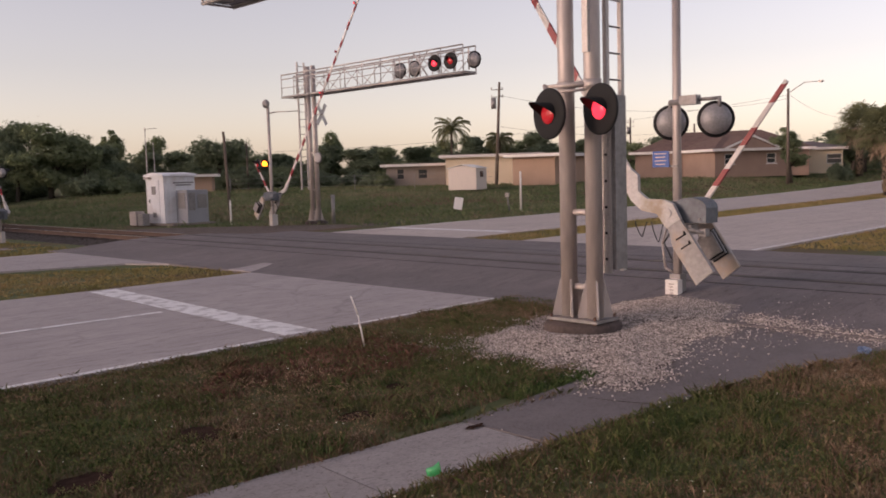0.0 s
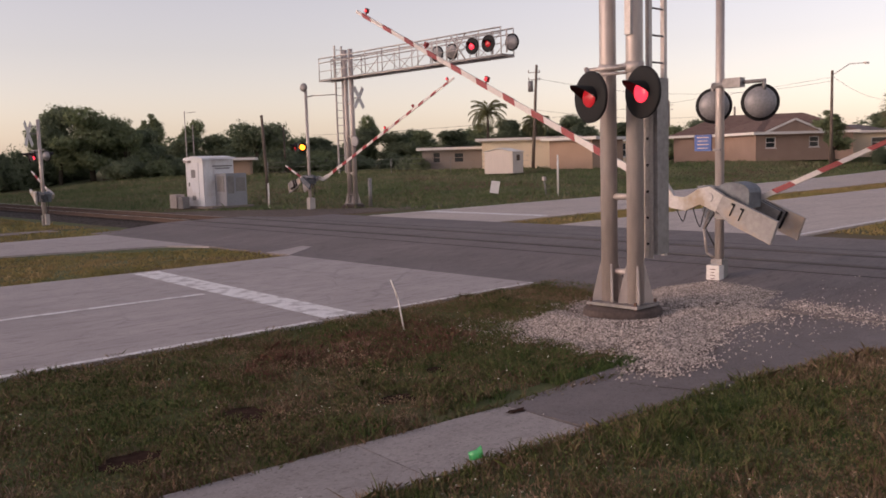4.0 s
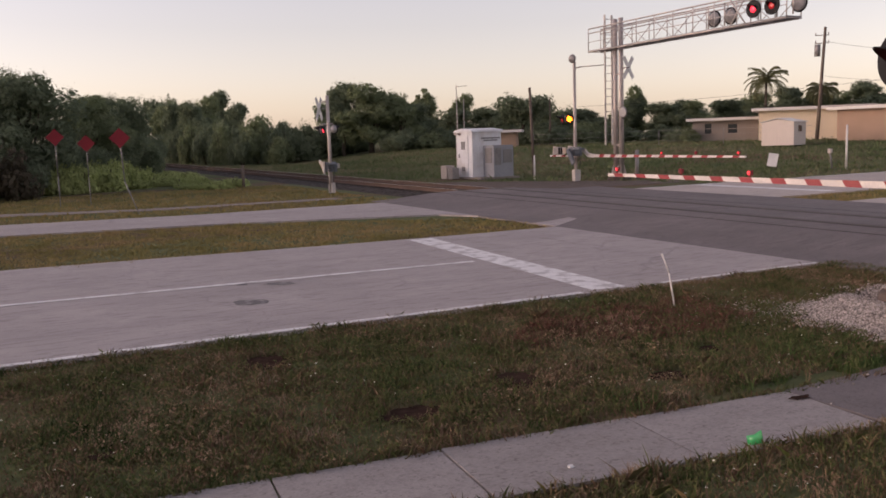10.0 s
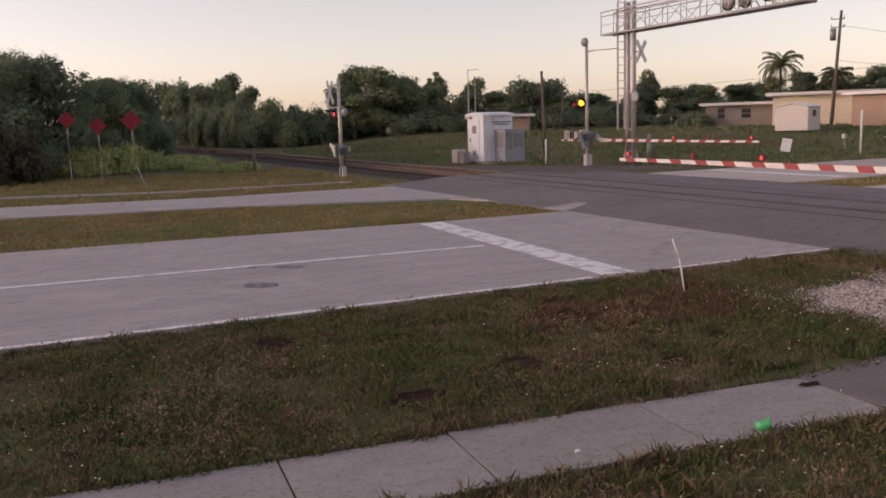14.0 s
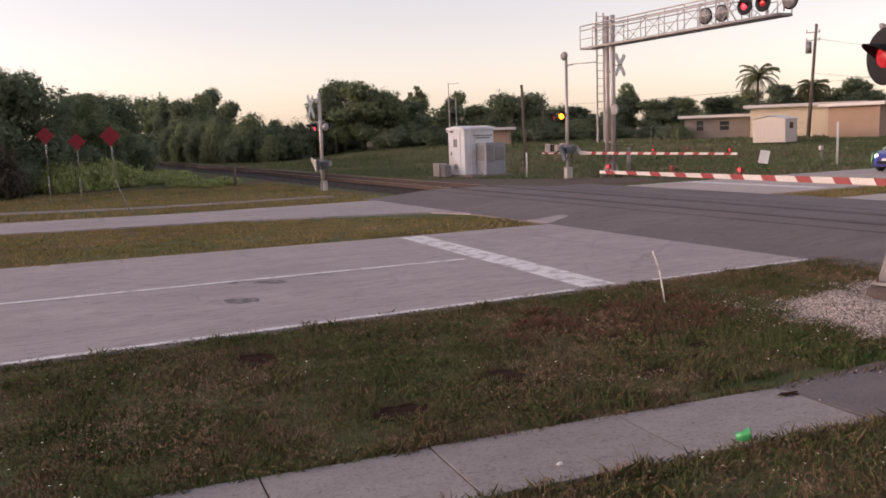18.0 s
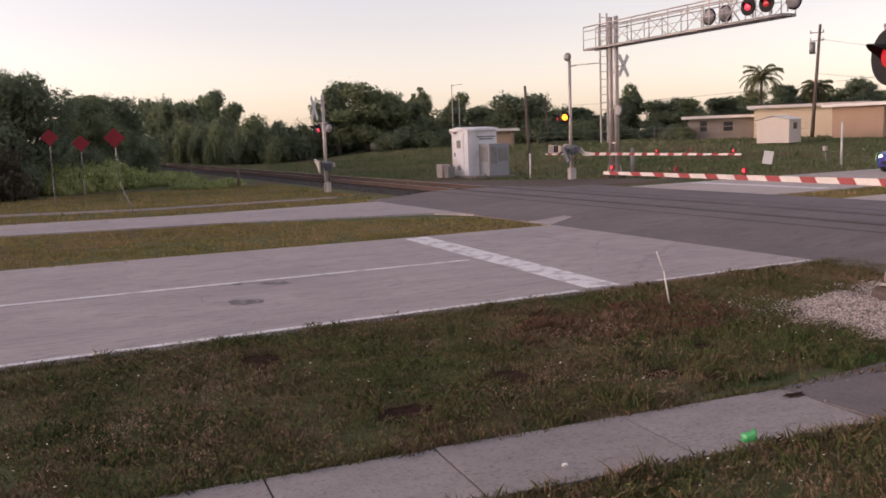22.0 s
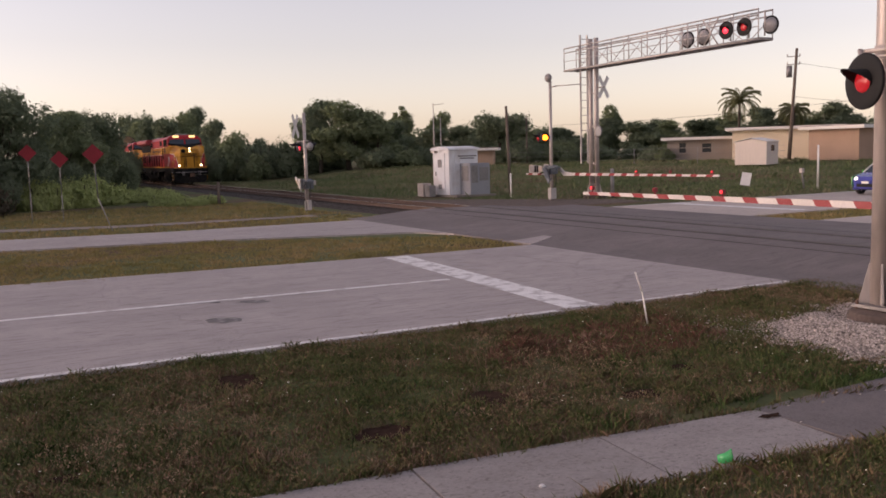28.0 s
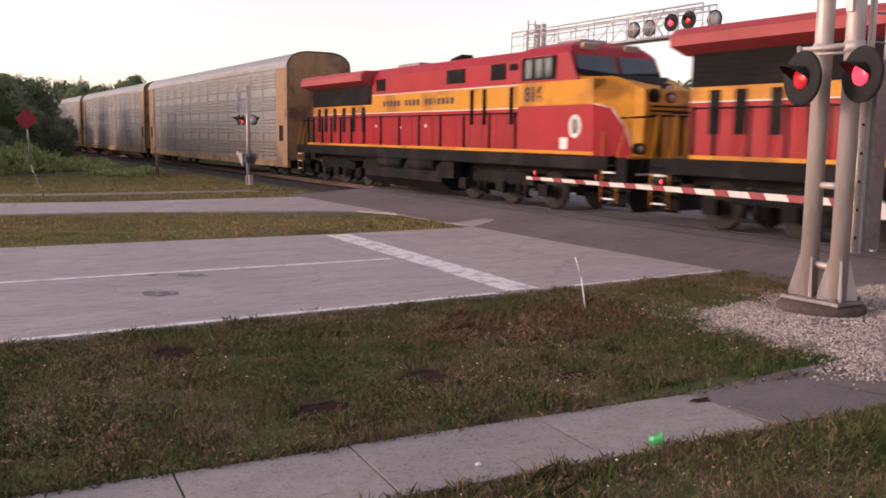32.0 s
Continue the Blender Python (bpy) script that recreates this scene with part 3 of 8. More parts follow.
def gate_arm(mast, side, length, x_main, stripe_start=1.0, heavy=True, z=1.42, drop=0.25):
    """A boom with its bracket and counterweights; the pivot is its origin, the boom lies along side * y."""
    s = side
    bm = B()
    if heavy:
        jaw = [(-0.2, 0.1), (0.1, 0.1), (0.45, -0.14), (0.9, -0.17), (0.9, -0.33), (0.42, -0.32), (0.1, -0.1), (-0.2, -0.1)] if side < 0 else [(-0.2, 0.16), (0.08, 0.18), (0.24, 0.06), (0.4, -0.18), (0.6, -0.26), (0.84, -0.12), (1.0, -0.18), (1.02, -0.36), (0.84, -0.46), (0.55, -0.46), (0.3, -0.38), (0.1, -0.16), (-0.2, -0.14)]
    else:
        jaw = [(-0.12, 0.1), (0.2, 0.1), (0.5, 0.05), (0.5, -0.05), (0.2, -0.1), (-0.12, -0.1)]
        drop = 0.0
    bm_prism(bm, jaw, (x_main - 0.04, 0, 0), (0, s, 0), (0, 0, 1), (0.08, 0, 0))
    bm_tube(bm, (x_main - 0.07, 0, 0.02), (x_main + 0.07, 0, 0.02), 0.075, seg=16)
    arm = part("gate_arm", bm, M["white_dirty"], mast, "cast white gate-arm bracket", bevel=0.008)
    arm.location = (0, 0, z)
    if heavy:
        xf = 0.6 if side > 0 else -x_main * 0.95
        for x in (x_main, xf):
            bm = B()
            bm_prism(bm, [(-0.15, 0.15), (-0.42, 0.17), (-1.2, 0.21), (-1.25, -0.17), (-0.5, -0.2), (-0.15, -0.1)], (x - 0.035, 0, 0), (0, s, 0), (0, 0, 1), (0.07, 0, 0))
            part("counterweight", bm, M["weight_grey"], arm, "stained pale counterweight plate", bevel=0.01)
            for k in (-0.45, -0.62):
                if x != x_main:
                    continue
                tube_part("clamp", (x - 0.045, s * k, -0.08), (x - 0.045, s * k, 0.13), 0.011, M["black"], arm, seg=8)
                tube_part("clamp_pin", (x - 0.045, s * (k - 0.015), 0.1), (x - 0.045, s * (k + 0.05), 0.11), 0.016, M["black"], arm, seg=8)
        # rear twin of the white bracket; its shade is put in as blue-grey colour
        bm = B()
        bm_prism(bm, [(-0.1, 0.06), (0.12, 0.08), (0.5, -0.5), (0.33, -0.66), (-0.06, -0.1)], (xf - 0.035, 0, 0), (0, s, 0), (0, 0, 1), (0.07, 0, 0))
        part("rear_bracket", bm, M["case"], arm, "rear bracket of the boom, coloured blue-grey for the shade on it", bevel=0.008)
        for k in range(4):
            box_part("weight", (xf - 0.06 - 0.05 * k, s * -0.68, 0.02), (0.035, 0.5 - 0.04 * k, 0.3), M["black"] if k % 2 == 0 else M["galv_dark"], arm, "dark iron weight", bevel=0.01)
        tube_part("shaft", (x_main, 0, 0.02), (xf, 0, 0.02), 0.05, M["galv_dark"], arm)
    y0 = 0.85 if heavy else 0.4
    bm = B()
    h0, h1 = 0.064 if heavy else 0.043, 0.036 if heavy else 0.032
    bm_prism(bm, [(y0, -drop - h0), (length, -drop - h1), (length, -drop + h1), (y0, -drop + h0)], (x_main - 0.022, 0, 0), (0, s, 0), (0, 0, 1), (0.044, 0, 0))
    boom = part("boom", bm, M["gate_white"], arm, "long white boom with red stripes")
    step = 0.82 if heavy else 0.8
    y = y0 + 0.42
    while y + 0.42 < length:
        f0, f1 = (y - y0) / (length - y0), (y + 0.34 - y0) / (length - y0)
        a, b = h0 + (h1 - h0) * f0 + 0.002, h0 + (h1 - h0) * f1 + 0.002
        bm = B()
        bm_prism(bm, [(y, -drop - a), (y + 0.34, -drop - b), (y + 0.42, -drop + b), (y + 0.08, -drop + a)] if heavy else [(y + 0.06, -drop - a), (y + 0.4, -drop - b), (y + 0.34, -drop + b), (y, -drop + a)], (x_main - 0.0255, 0, 0), (0, s, 0), (0, 0, 1), (0.051, 0, 0))
        part("red_stripe", bm, M["gate_red"], arm)
        y += step
    lamps = (length - 0.35, length - 2.6, length - 4.6) if heavy else ()
    for i, y in enumerate(lamps):
        bm = B()
        bm_tube(bm, (x_main, s * y, -drop + 0.04), (x_main, s * y, -drop + 0.12), 0.02)
        bm_box(bm, (x_main, s * y, -drop + 0.14), (0.07, 0.09, 0.1))
        lamp = part("arm_lamp", bm, M["gate_red"], arm, "small red lamp on the boom", bevel=0.008)
        bm = B()
        bm_spin(bm, (x_main - 0.036, s * y, -drop + 0.14), (-1, 0, 0), [(0.0, 0.034), (0.015, 0.028), (0.02, 0.001)], 14)
        part("lens", bm, M["arm_lamp"] if i != 1 else M["gate_red"], lamp, "round red lens")
    return arm


ARMS = []


def mast(at, height_, side, label, road_arm=0.0, ped_arm=0.0, x_main=-0.3, x_ped=0.34, case_y=0.12, case_z=0.0):
    """A crossing mast with its gate mechanism; side: the way of the road arm along y."""
    m = thing("gate_mast", label, "crossing gate", at=pose(*at, 0))
    tube_part("pole", (0, 0, 0), (0, 0, height_), 0.075, M["galv"], m, "round galvanised mast", r2=0.068, seg=20)
    bm = B()
    bm_box(bm, (0, 0, 0.2), (0.2, 0.2, 0.4))
    part("foot_casting", bm, M["galv_dark"], m, "grey cast foot", bevel=0.02)
    if road_arm or ped_arm:
        bm = B()
        dome = [(-0.29, -0.2), (0.29, -0.2), (0.3, 0.05)] + [(0.3 * math.cos(a), 0.05 + 0.17 * math.sin(a)) for a in [math.pi * q / 8 for q in range(1, 8)]] + [(-0.3, 0.05)]
        bm_prism(bm, dome, (-0.15, -side * case_y, 1.38 + case_z), (0, 1, 0), (0, 0, 1), (0.4, 0, 0))
        case = part("mechanism_case", bm, M["case"], m, "blue-grey barrel-topped gate-mechanism case", bevel=0.015)
        bm = B()
        bm_box(bm, (0.02, side * 0.28 - side * case_y, 1.5 + case_z), (0.3, 0.7, 0.07))
        part("case_tray", bm, M["case"], case, "flat blue-grey tray beside the case", bevel=0.01)
        for q in (-0.19, 0.19):
            tube_part("cover_bolt", (-0.15, -side * case_y + q, 1.25 + case_z), (-0.18, -side * case_y + q, 1.25 + case_z), 0.02, M["galv_dark"], case, seg=8)
        box_part("mounting_clamp", (0, -side * case_y * 0.5, 1.35 + case_z), (0.2, case_y + 0.2, 0.12), M["galv_dark"], m, bevel=0.01)
        for k, (dx, dz) in enumerate(((-0.12, 0.5), (0.1, 0.62))):
            pts = [Vector((dx, side * 0.12, 1.2)), Vector((dx - 0.03, side * (0.2 + 0.1 * k), 0.9)), Vector((dx, side * 0.16, dz)), Vector((dx * 0.4, side * 0.06, 0.42))]
            bm = B()
            for a, b in zip(pts, pts[1:]):
                bm_tube(bm, a, b, 0.014 if k else 0.02, seg=8)
            part("conduit", bm, M["galv" if not k else "cable"], m, "bent conduit down to the foot")
        for k in (0.3, 0.62):
            bm = B()
            pts = [Vector((-0.2 - 0.02 * math.sin(q * 0.8), side * (k - 0.16 + 0.022 * q), 1.28 - (0.34 if k < 0.5 else 0.26) * math.sin(math.pi * q / 10))) for q in range(11)]
            for a, b in zip(pts, pts[1:]):
                bm_tube(bm, a, b, 0.01, seg=6)
            part("loose_cable", bm, M["cable"], m, "thin black hanging cable")
    if road_arm:
        ARMS.append((gate_arm(m, side, road_arm, x_main), side, 1 if at[0] < 0 else 2))
    if ped_arm:
        ARMS.append((gate_arm(m, -side, ped_arm, x_ped, heavy=False, z=1.17), -side, 2))
    return m


near_mast = mast((-2.62, -7.18, 0), 5.7, 1, "galvanised gate mast with grey counterweights on white gravel", 10.1, 2.85, case_y=0.3, case_z=0.08)
bm = B()
bm_box(bm, (-0.17, -0.02, 0.17), (0.15, 0.23, 0.29))
part("junction_box", bm, M["white"], near_mast, "white metal junction box", bevel=0.015)
for k in range(4):
    box_part("label_bar", (-0.248, -0.02, 0.25 - k * 0.05), (0.006, (0.1, 0.06, 0.08, 0.07)[k], 0.01), M["rust"], near_mast, "unreadable faded line of print")
bm = B()
bm_tube(bm, (-0.05, 0.1, 3.24), (-0.05, -0.3, 3.24), 0.05)
bm_tube(bm, (-0.02, 0.08, 3.24), (0.12, 0.2, 3.24), 0.03)
bm_tube(bm, (0.12, 0.2, 3.26), (0.12, 0.2, 3.1), 0.03)
bm_box(bm, (-0.05, -0.27, 3.26), (0.16, 0.3, 0.15))
bm_tube(bm, (-0.02, -0.3, 3.26), (0.0, -0.78, 3.26), 0.03)
bm_tube(bm, (0.0, -0.76, 3.28), (0.0, -0.76, 3.1), 0.03)
part("cross_arm", bm, M["galv_dark"], near_mast, "grey cross arm carrying two lamps", bevel=0.01)
for x, y in ((0.03, -0.68), (0.16, 0.2)):
    lamp_head(near_mast, (x, y, 2.93), (1, 0.72, 0), M["lens_dim"], disc=0.292)
bm = B()
bm_box(bm, (-0.14, -0.22, 1.16), (0.2, 0.34, 0.16))
bm_tube(bm, (-0.26, -0.1, 1.2), (-0.26, -0.62, 1.12), 0.035)
bm_tube(bm, (-0.2, 0.06, 1.3), (-0.2, -0.3, 1.06), 0.04)
bm_box(bm, (-0.2, -0.6, 1.12), (0.14, 0.1, 0.12))
part("crank_gear", bm, M["galv_dark"], near_mast, "greasy grey crank gear under the pivot", bevel=0.012)
sign = box_part("blue_sign", (-0.1, 0.245, 2.32), (0.02, 0.31, 0.27), M["blue_sign"], near_mast, "small blue information sign")
box_part("sign_clamp", (-0.05, 0.1, 2.2), (0.05, 0.3, 0.04), M["galv_dark"], near_mast)
for k in range(4):
    box_part("print_bar", (-0.113, 0.245, 2.41 - k * 0.058), (0.004, 0.22 - 0.04 * (k % 2), 0.012), M["galv"], sign, "unreadable white line of print")

far_mast = mast((7.3, 19.3, 0), 5.45, -1, "tall gate mast across the tracks with a glaring amber lamp", 10.15, 2.2, 0.42, 0.05)
bm = B()
bm_tube(bm, (0, 0.05, 3.0), (0, 1.0, 3.0), 0.03)
part("cross_arm", bm, M["galv_dark"], far_mast, "grey cross arm")
lamp_head(far_mast, (-0.2, 0.14, 2.88), (-1, -0.75, 0), M["lens_amber"], disc=0.2)
lamp_head(far_mast, (-0.2, 0.72, 2.88), (-1, 0.3, 0), M["lens_dim"], disc=0.24)
bm = B()
bm_spin(bm, (-0.1, 0, 5.58), (-1, -0.4, 0), [(-0.12, 0.001), (-0.12, 0.12), (0.0, 0.2), (0.06, 0.16), (0.08, 0.001)], 20)
part("bell", bm, M["galv_dark"], far_mast, "grey round crossing bell")
bm = B()
bm_tube(bm, (0, 0, 5.15), (0.2, -0.25, 5.2), 0.03)
bm_tube(bm, (0.2, -0.25, 5.2), (0.9, -1.1, 5.22), 0.022)
part("bracket_arm", bm, M["galv"], far_mast, "thin bracket arm")
box_part("junction_box", (-0.1, -0.2, 0.3), (0.3, 0.25, 0.5), M["alu"], far_mast, bevel=0.02)

left_mast = mast((-3.85, 21.4, 0), 4.15, -1, "grey gate mast with crossbuck beside the railway", 0, 2.4, case_z=-0.26)
crossbuck(left_mast, (-0.3, 0.3, 3.6), (0.62, 0.78, 0), 1.15)
bm = B()
bm_tube(bm, (0, -0.55, 2.95), (0, 0.95, 2.95), 0.03)
part("cross_arm", bm, M["galv_dark"], left_mast, "grey cross arm")
for z in (3.9, 3.6):
    tube_part("crossbuck_bracket", (0, 0, z), (-0.25, 0.28, z), 0.02, M["galv_dark"], left_mast)
lamp_head(left_mast, (-0.12, 0.3, 2.72), (-1, 0.1, 0), M["lens"], disc=0.22)
lamp_head(left_mast, (-0.12, 0.85, 2.72), (-1, 0.6, 0), M["lens_dim"], disc=0.22)
lamp_head(left_mast, (0.12, -0.42, 2.72), (1, 0.5, 0), M["lens_dim"], disc=0.21)
bm = B()
bm_prism(bm, [(0.1, 0.25), (0.35, 0.2), (0.75, 0.32), (0.75, 0.18), (0.4, -0.05), (0.1, -0.3)], (-0.26, 0, 1.12), (0, 1, 0), (0, 0, 1), (0.06, 0, 0))
part("counterweight", bm, M["white_dirty"], left_mast, "pale counterweight casting")
box_part("junction_box", (0.02, -0.2, 0.24), (0.15, 0.16, 0.42), M["alu"], left_mast, bevel=0.02)


def cantilever(at, side, label, fwd, back, deck, lamp_ys, way):
    """Two round posts carrying a railed walkway with lamps over the road."""
    gap, foot = 0.217, 0.12
    c = thing("signal_cantilever", label, "signal gantry", at=pose(*at))
    top = deck + 1.35
    for k, y in enumerate((-gap, gap)):
        tube_part("post", (0, y, foot + 0.02), (0, y, top), 0.116, M["galv"], c, "thick round galvanised post", r2=0.112, seg=24)
        for a in range(4):
            d = Vector((math.cos(a * math.pi / 2 + 0.79), math.sin(a * math.pi / 2 + 0.79), 0))
            bm = B()
            bm_prism(bm, [(0.095, 0), (0.24, 0), (0.24, 0.05), (0.128, 0.52), (0.095, 0.52)], Vector((0, y, foot + 0.025)) - d.cross(Vector((0, 0, 1))) * 0.012, d, (0, 0, 1), d.cross(Vector((0, 0, 1))) * 0.024)
            part("gusset", bm, M["galv"], c)
    bm = B()
    bm_box(bm, (0, 0, foot), (0.52, 0.84, 0.04))
    part("base_plate", bm, M["galv_dark"], c, "thick steel base plate", bevel=0.008)
    # black block fills the gap, standing in for the shade under the plate
    bm = B()
    bm_box(bm, (0, 0, foot - 0.045), (0.42, 0.7, 0.05))
    part("grout_pad", bm, M["black"], c, "black block painted as the shade in the gap under the plate")
    bm = B()
    bm_spin(bm, (0, 0, -0.1), (0, 0, 1), [(0, 0.56), (0.15, 0.54), (0.18, 0.51), (0.18, 0.001)], 28)
    part("foundation", bm, M["foundation"], c, "round brown-stained cement foundation")
    for a in (-1, 1):
        for b in (-1, 1):
            tube_part("anchor_bolt", (a * 0.23, b * 0.37, 0.03), (a * 0.23, b * 0.37, 0.19), 0.022, M["rust"], c, "rusty anchor bolt", seg=8)
    for z in (0.56, 1.6, 3.35, 4.9):
        tube_part("tie_bar", (0, -gap, z), (0, gap, z), 0.045, M["galv"], c)
    # walkway
    y0, y1 = -side * back, side * fwd
    def rail(x, z, r=0.028, name="rail"):
        tube_part(name, (x, y0, z), (x, y1, z), r, M["alu"], c, seg=8)
    for x in (-0.36, 0.36):
        rail(x, deck, 0.045, "bottom_chord")
        rail(x, deck + 1.07, 0.032, "hand_rail")
        rail(x, deck + 0.86, 0.026, "top_chord")
    rail(-0.36, deck + 0.45, 0.016, "mid_rail")
    n = 10
    ys = [y0 + (y1 - y0) * i / n for i in range(n + 1)]
    for i, y in enumerate(ys):
        for x in (-0.36, 0.36):
            tube_part("upright", (x, y, deck), (x, y, deck + 1.07), 0.022, M["alu"], c, seg=8)
        tube_part("cross_bar", (-0.36, y, deck), (0.36, y, deck), 0.025, M["alu"], c, seg=8)
    for i in range(1, n):
        a, b = (ys[i], ys[i + 1]) if i % 2 else (ys[i + 1], ys[i])
        for x in (-0.36, 0.36):
            tube_part("diagonal", (x, a, deck), (x, b, deck + 0.86), 0.016, M["alu"], c, seg=6)
    bm = B()
    y = min(y0, y1)
    while y < max(y0, y1):
        bm_box(bm, (0, y, deck + 0.05), (0.66, 0.03, 0.03))
        y += 0.09
    for x in (-0.3, -0.1, 0.1, 0.3):
        bm_box(bm, (x, (y0 + y1) / 2, deck + 0.045), (0.012, abs(y1 - y0), 0.04))
    part("deck_grating", bm, M["galv_dark"], c, "open steel walkway grating")
    for k, y in enumerate([side * v for v in lamp_ys]):
        front = k in (2, 3)
        lamp_head(c, (-0.46 if front else 0.12, y, deck + 0.5), way if front else (-way[0], way[1] * -1, 0), M["lens"] if k == 2 else M["lens_dim"], disc=0.33)
        tube_part("lamp_stem", (-0.2, y, deck + 0.1), (-0.2, y, deck + 1.0), 0.03, M["galv"], c, seg=8)
    mid = side * (lamp_ys[1] + lamp_ys[2]) / 2
    for q in (-1, 1):
        tube_part("lamp_brace", (-0.38, mid - q * 0.42, deck), (-0.38, mid + q * 0.42, deck + 1.05), 0.03, M["alu"], c, seg=8)
    return c


def ladder(c, x0, x1, y, z0, z1, step=0.36, guard=False):
    for x in (x0, x1):
        bm = B()
        bm_box(bm, (x, y, (z0 + z1) / 2), (0.07, 0.06, z1 - z0))
        part("ladder_rail", bm, M["alu"], c, "flat ladder rail with bolt holes")
    z = z0 + 0.15
    while z < z1:
        tube_part("rung", (x0, y, z), (x1, y, z), 0.014, M["galv_dark"], c, seg=8)
        z += step
    if guard:
        bm = B()
        bm_prism(bm, [(0.0, 0.0), (0.27, 0.0), (0.27, 2.4), (0.0, 2.4)], (x1 - 0.34, y - 0.02, z0 + 0.05), (1, 0, 0), (0, 0, 1), (0, -0.1, 0))
        part("climb_guard", bm, M["galv_dark"], c, "grey steel climbing guard")
        box_part("guard_flange", (x0 - 0.01, y + 0.005, z0 + 1.2), (0.025, 0.15, 2.4), M["alu"], c, "pale flange with bolt holes")
        for k in range(7):
            tube_part("bolt", (x0 - 0.03, y, z0 + 0.2 + 0.36 * k), (x0 - 0.045, y, z0 + 0.2 + 0.36 * k), 0.02, M["black"], c, seg=8)


near_gantry = cantilever((-5.8, -7.52, 0), 1, "tall two-post galvanised signal cantilever on a cement foot", 9.1, 1.8, 5.8, (5.2, 6.1, 7.7, 8.6), (-1, 0.1, 0))
ladder(near_gantry, 0.27, 0.63, -0.26, 0.74, 7.4, guard=True)
for y, at in ((0.27, (-0.62, 0.05, 2.935)), (-0.27, (-0.27, -0.52, 2.97))):
    lamp_head(near_gantry, at, (-1, 0.27, 0), M["lens"] if y < 0 else M["lens_dim"], disc=0.335)
bm = B()
bm_tube(bm, (-0.4, 0.3, 3.31), (0.02, -0.34, 3.35), 0.03)
bm_tube(bm, (-0.36, 0.2, 3.24), (0.0, -0.3, 3.27), 0.02)
bm_tube(bm, (-0.4, 0.28, 3.34), (-0.48, 0.14, 3.05), 0.03)
bm_tube(bm, (0.0, -0.3, 3.37), (-0.14, -0.44, 3.1), 0.03)
for y in (-0.217, 0.217):
    bm_tube(bm, (0, y, 3.26), (0, y, 3.4), 0.128, seg=20)
part("lamp_bracket", bm, M["galv"], near_gantry, "grey bracket for the lamp pair")
bm = B()
bm_box(bm, (-0.13, -0.22, 4.35), (0.06, 0.09, 1.2))
part("conduit_cover", bm, M["alu"], near_gantry, "flat conduit cover on the post")
far_gantry = cantilever((9.8, 19.35, 0), -1, "two-post signal cantilever with railed walkway across the tracks", 10.35, 1.85, 6.1, (6.2, 7.1, 8.85, 9.75, 10.5), (-1, -0.1, 0))
ladder(far_gantry, -0.2, 0.2, 0.75, 1.6, 7.7)
crossbuck(far_gantry, (0.1, -0.62, 5.15), (1, 0.3, 0), 1.2)
box_part("crossbuck_clamp", (0.05, -0.55, 5.15), (0.06, 0.5, 0.06), M["galv_dark"], far_gantry)
tube_part("stub_light", (-0.1, -0.5, 3.1), (-0.14, -0.5, 3.1), 0.28, M["grey_lamp"], far_gantry, "round grey disc on the post", r2=0.2)
bm = B()
bm_tube(bm, (0.2, -1.1, 0.0), (0.2, -1.1, 1.35), 0.09)
part("meter_post", bm, M["galv_dark"], far_gantry, "dark post beside the base")

# ---- train ----
M["loco_red"] = mat("loco_red", (0.385, 0.015, 0.024), (0.315, 0.013, 0.02), 0.5, big=1.0, small=15, bump=0.03, third=(0.3, 0.018, 0.022), third_scale=0.6, coat=0.04, spec=0.25)
M["loco_yellow"] = mat("loco_yellow", (0.6, 0.26, 0.016), (0.52, 0.215, 0.013), 0.5, big=1.0, small=15, bump=0.03, third=(0.36, 0.14, 0.015), third_scale=0.8, coat=0.04, spec=0.25)
M["loco_black"] = mat("sooty_black", (0.012, 0.011, 0.012), (0.007, 0.0065, 0.007), 0.7, bump=0.1, third=(0.022, 0.018, 0.017), third_scale=1.2, spec=0.1)
M["loco_roof"] = mat("faded_red", (0.42, 0.05, 0.055), (0.33, 0.04, 0.042), 0.6, bump=0.05)
M["glass_dark"] = mat("dark_glass", (0.03, 0.04, 0.055), (0.02, 0.028, 0.04), 0.08, bump=0, spec=0.8)
M["headlight"] = mat("headlight", (0.9, 0.8, 0.6), None, 0.2, emit=(1.0, 0.78, 0.42), emit_strength=6, bump=0)
M["number_board"] = mat("lit_number_board", (0.8, 0.7, 0.4), None, 0.4, emit=(1.0, 0.75, 0.3), emit_strength=1.3, bump=0)
M["board_dull"] = mat("unlit_number_board", (0.4, 0.3, 0.22), None, 0.5, bump=0)
M["wheel"] = mat("train_wheel", (0.03, 0.023, 0.02), (0.015, 0.012, 0.011), 0.8, 0.2)
M["rack_silver"] = mat("weathered_silver_siding", (0.33, 0.318, 0.32), (0.235, 0.222, 0.22), 0.5, 0.35, big=0.5, small=9, third=(0.24, 0.205, 0.185), third_scale=0.3, bump=0.05)
M["rack_roof"] = mat("dull_zinc_roof", (0.32, 0.31, 0.31), (0.24, 0.232, 0.232), 0.5, 0.3, streak=(0.5, 2, 1), bump=0.05)
M["rack_tan"] = mat("faded_tan_paint", (0.36, 0.22, 0.115), (0.26, 0.155, 0.085), 0.75, third=(0.15, 0.09, 0.06), third_scale=0.9, bump=0.08)
M["letter_brown"] = mat("brown_letter_paint", (0.05, 0.018, 0.01), None, 0.5, bump=0)
TRAIN = []


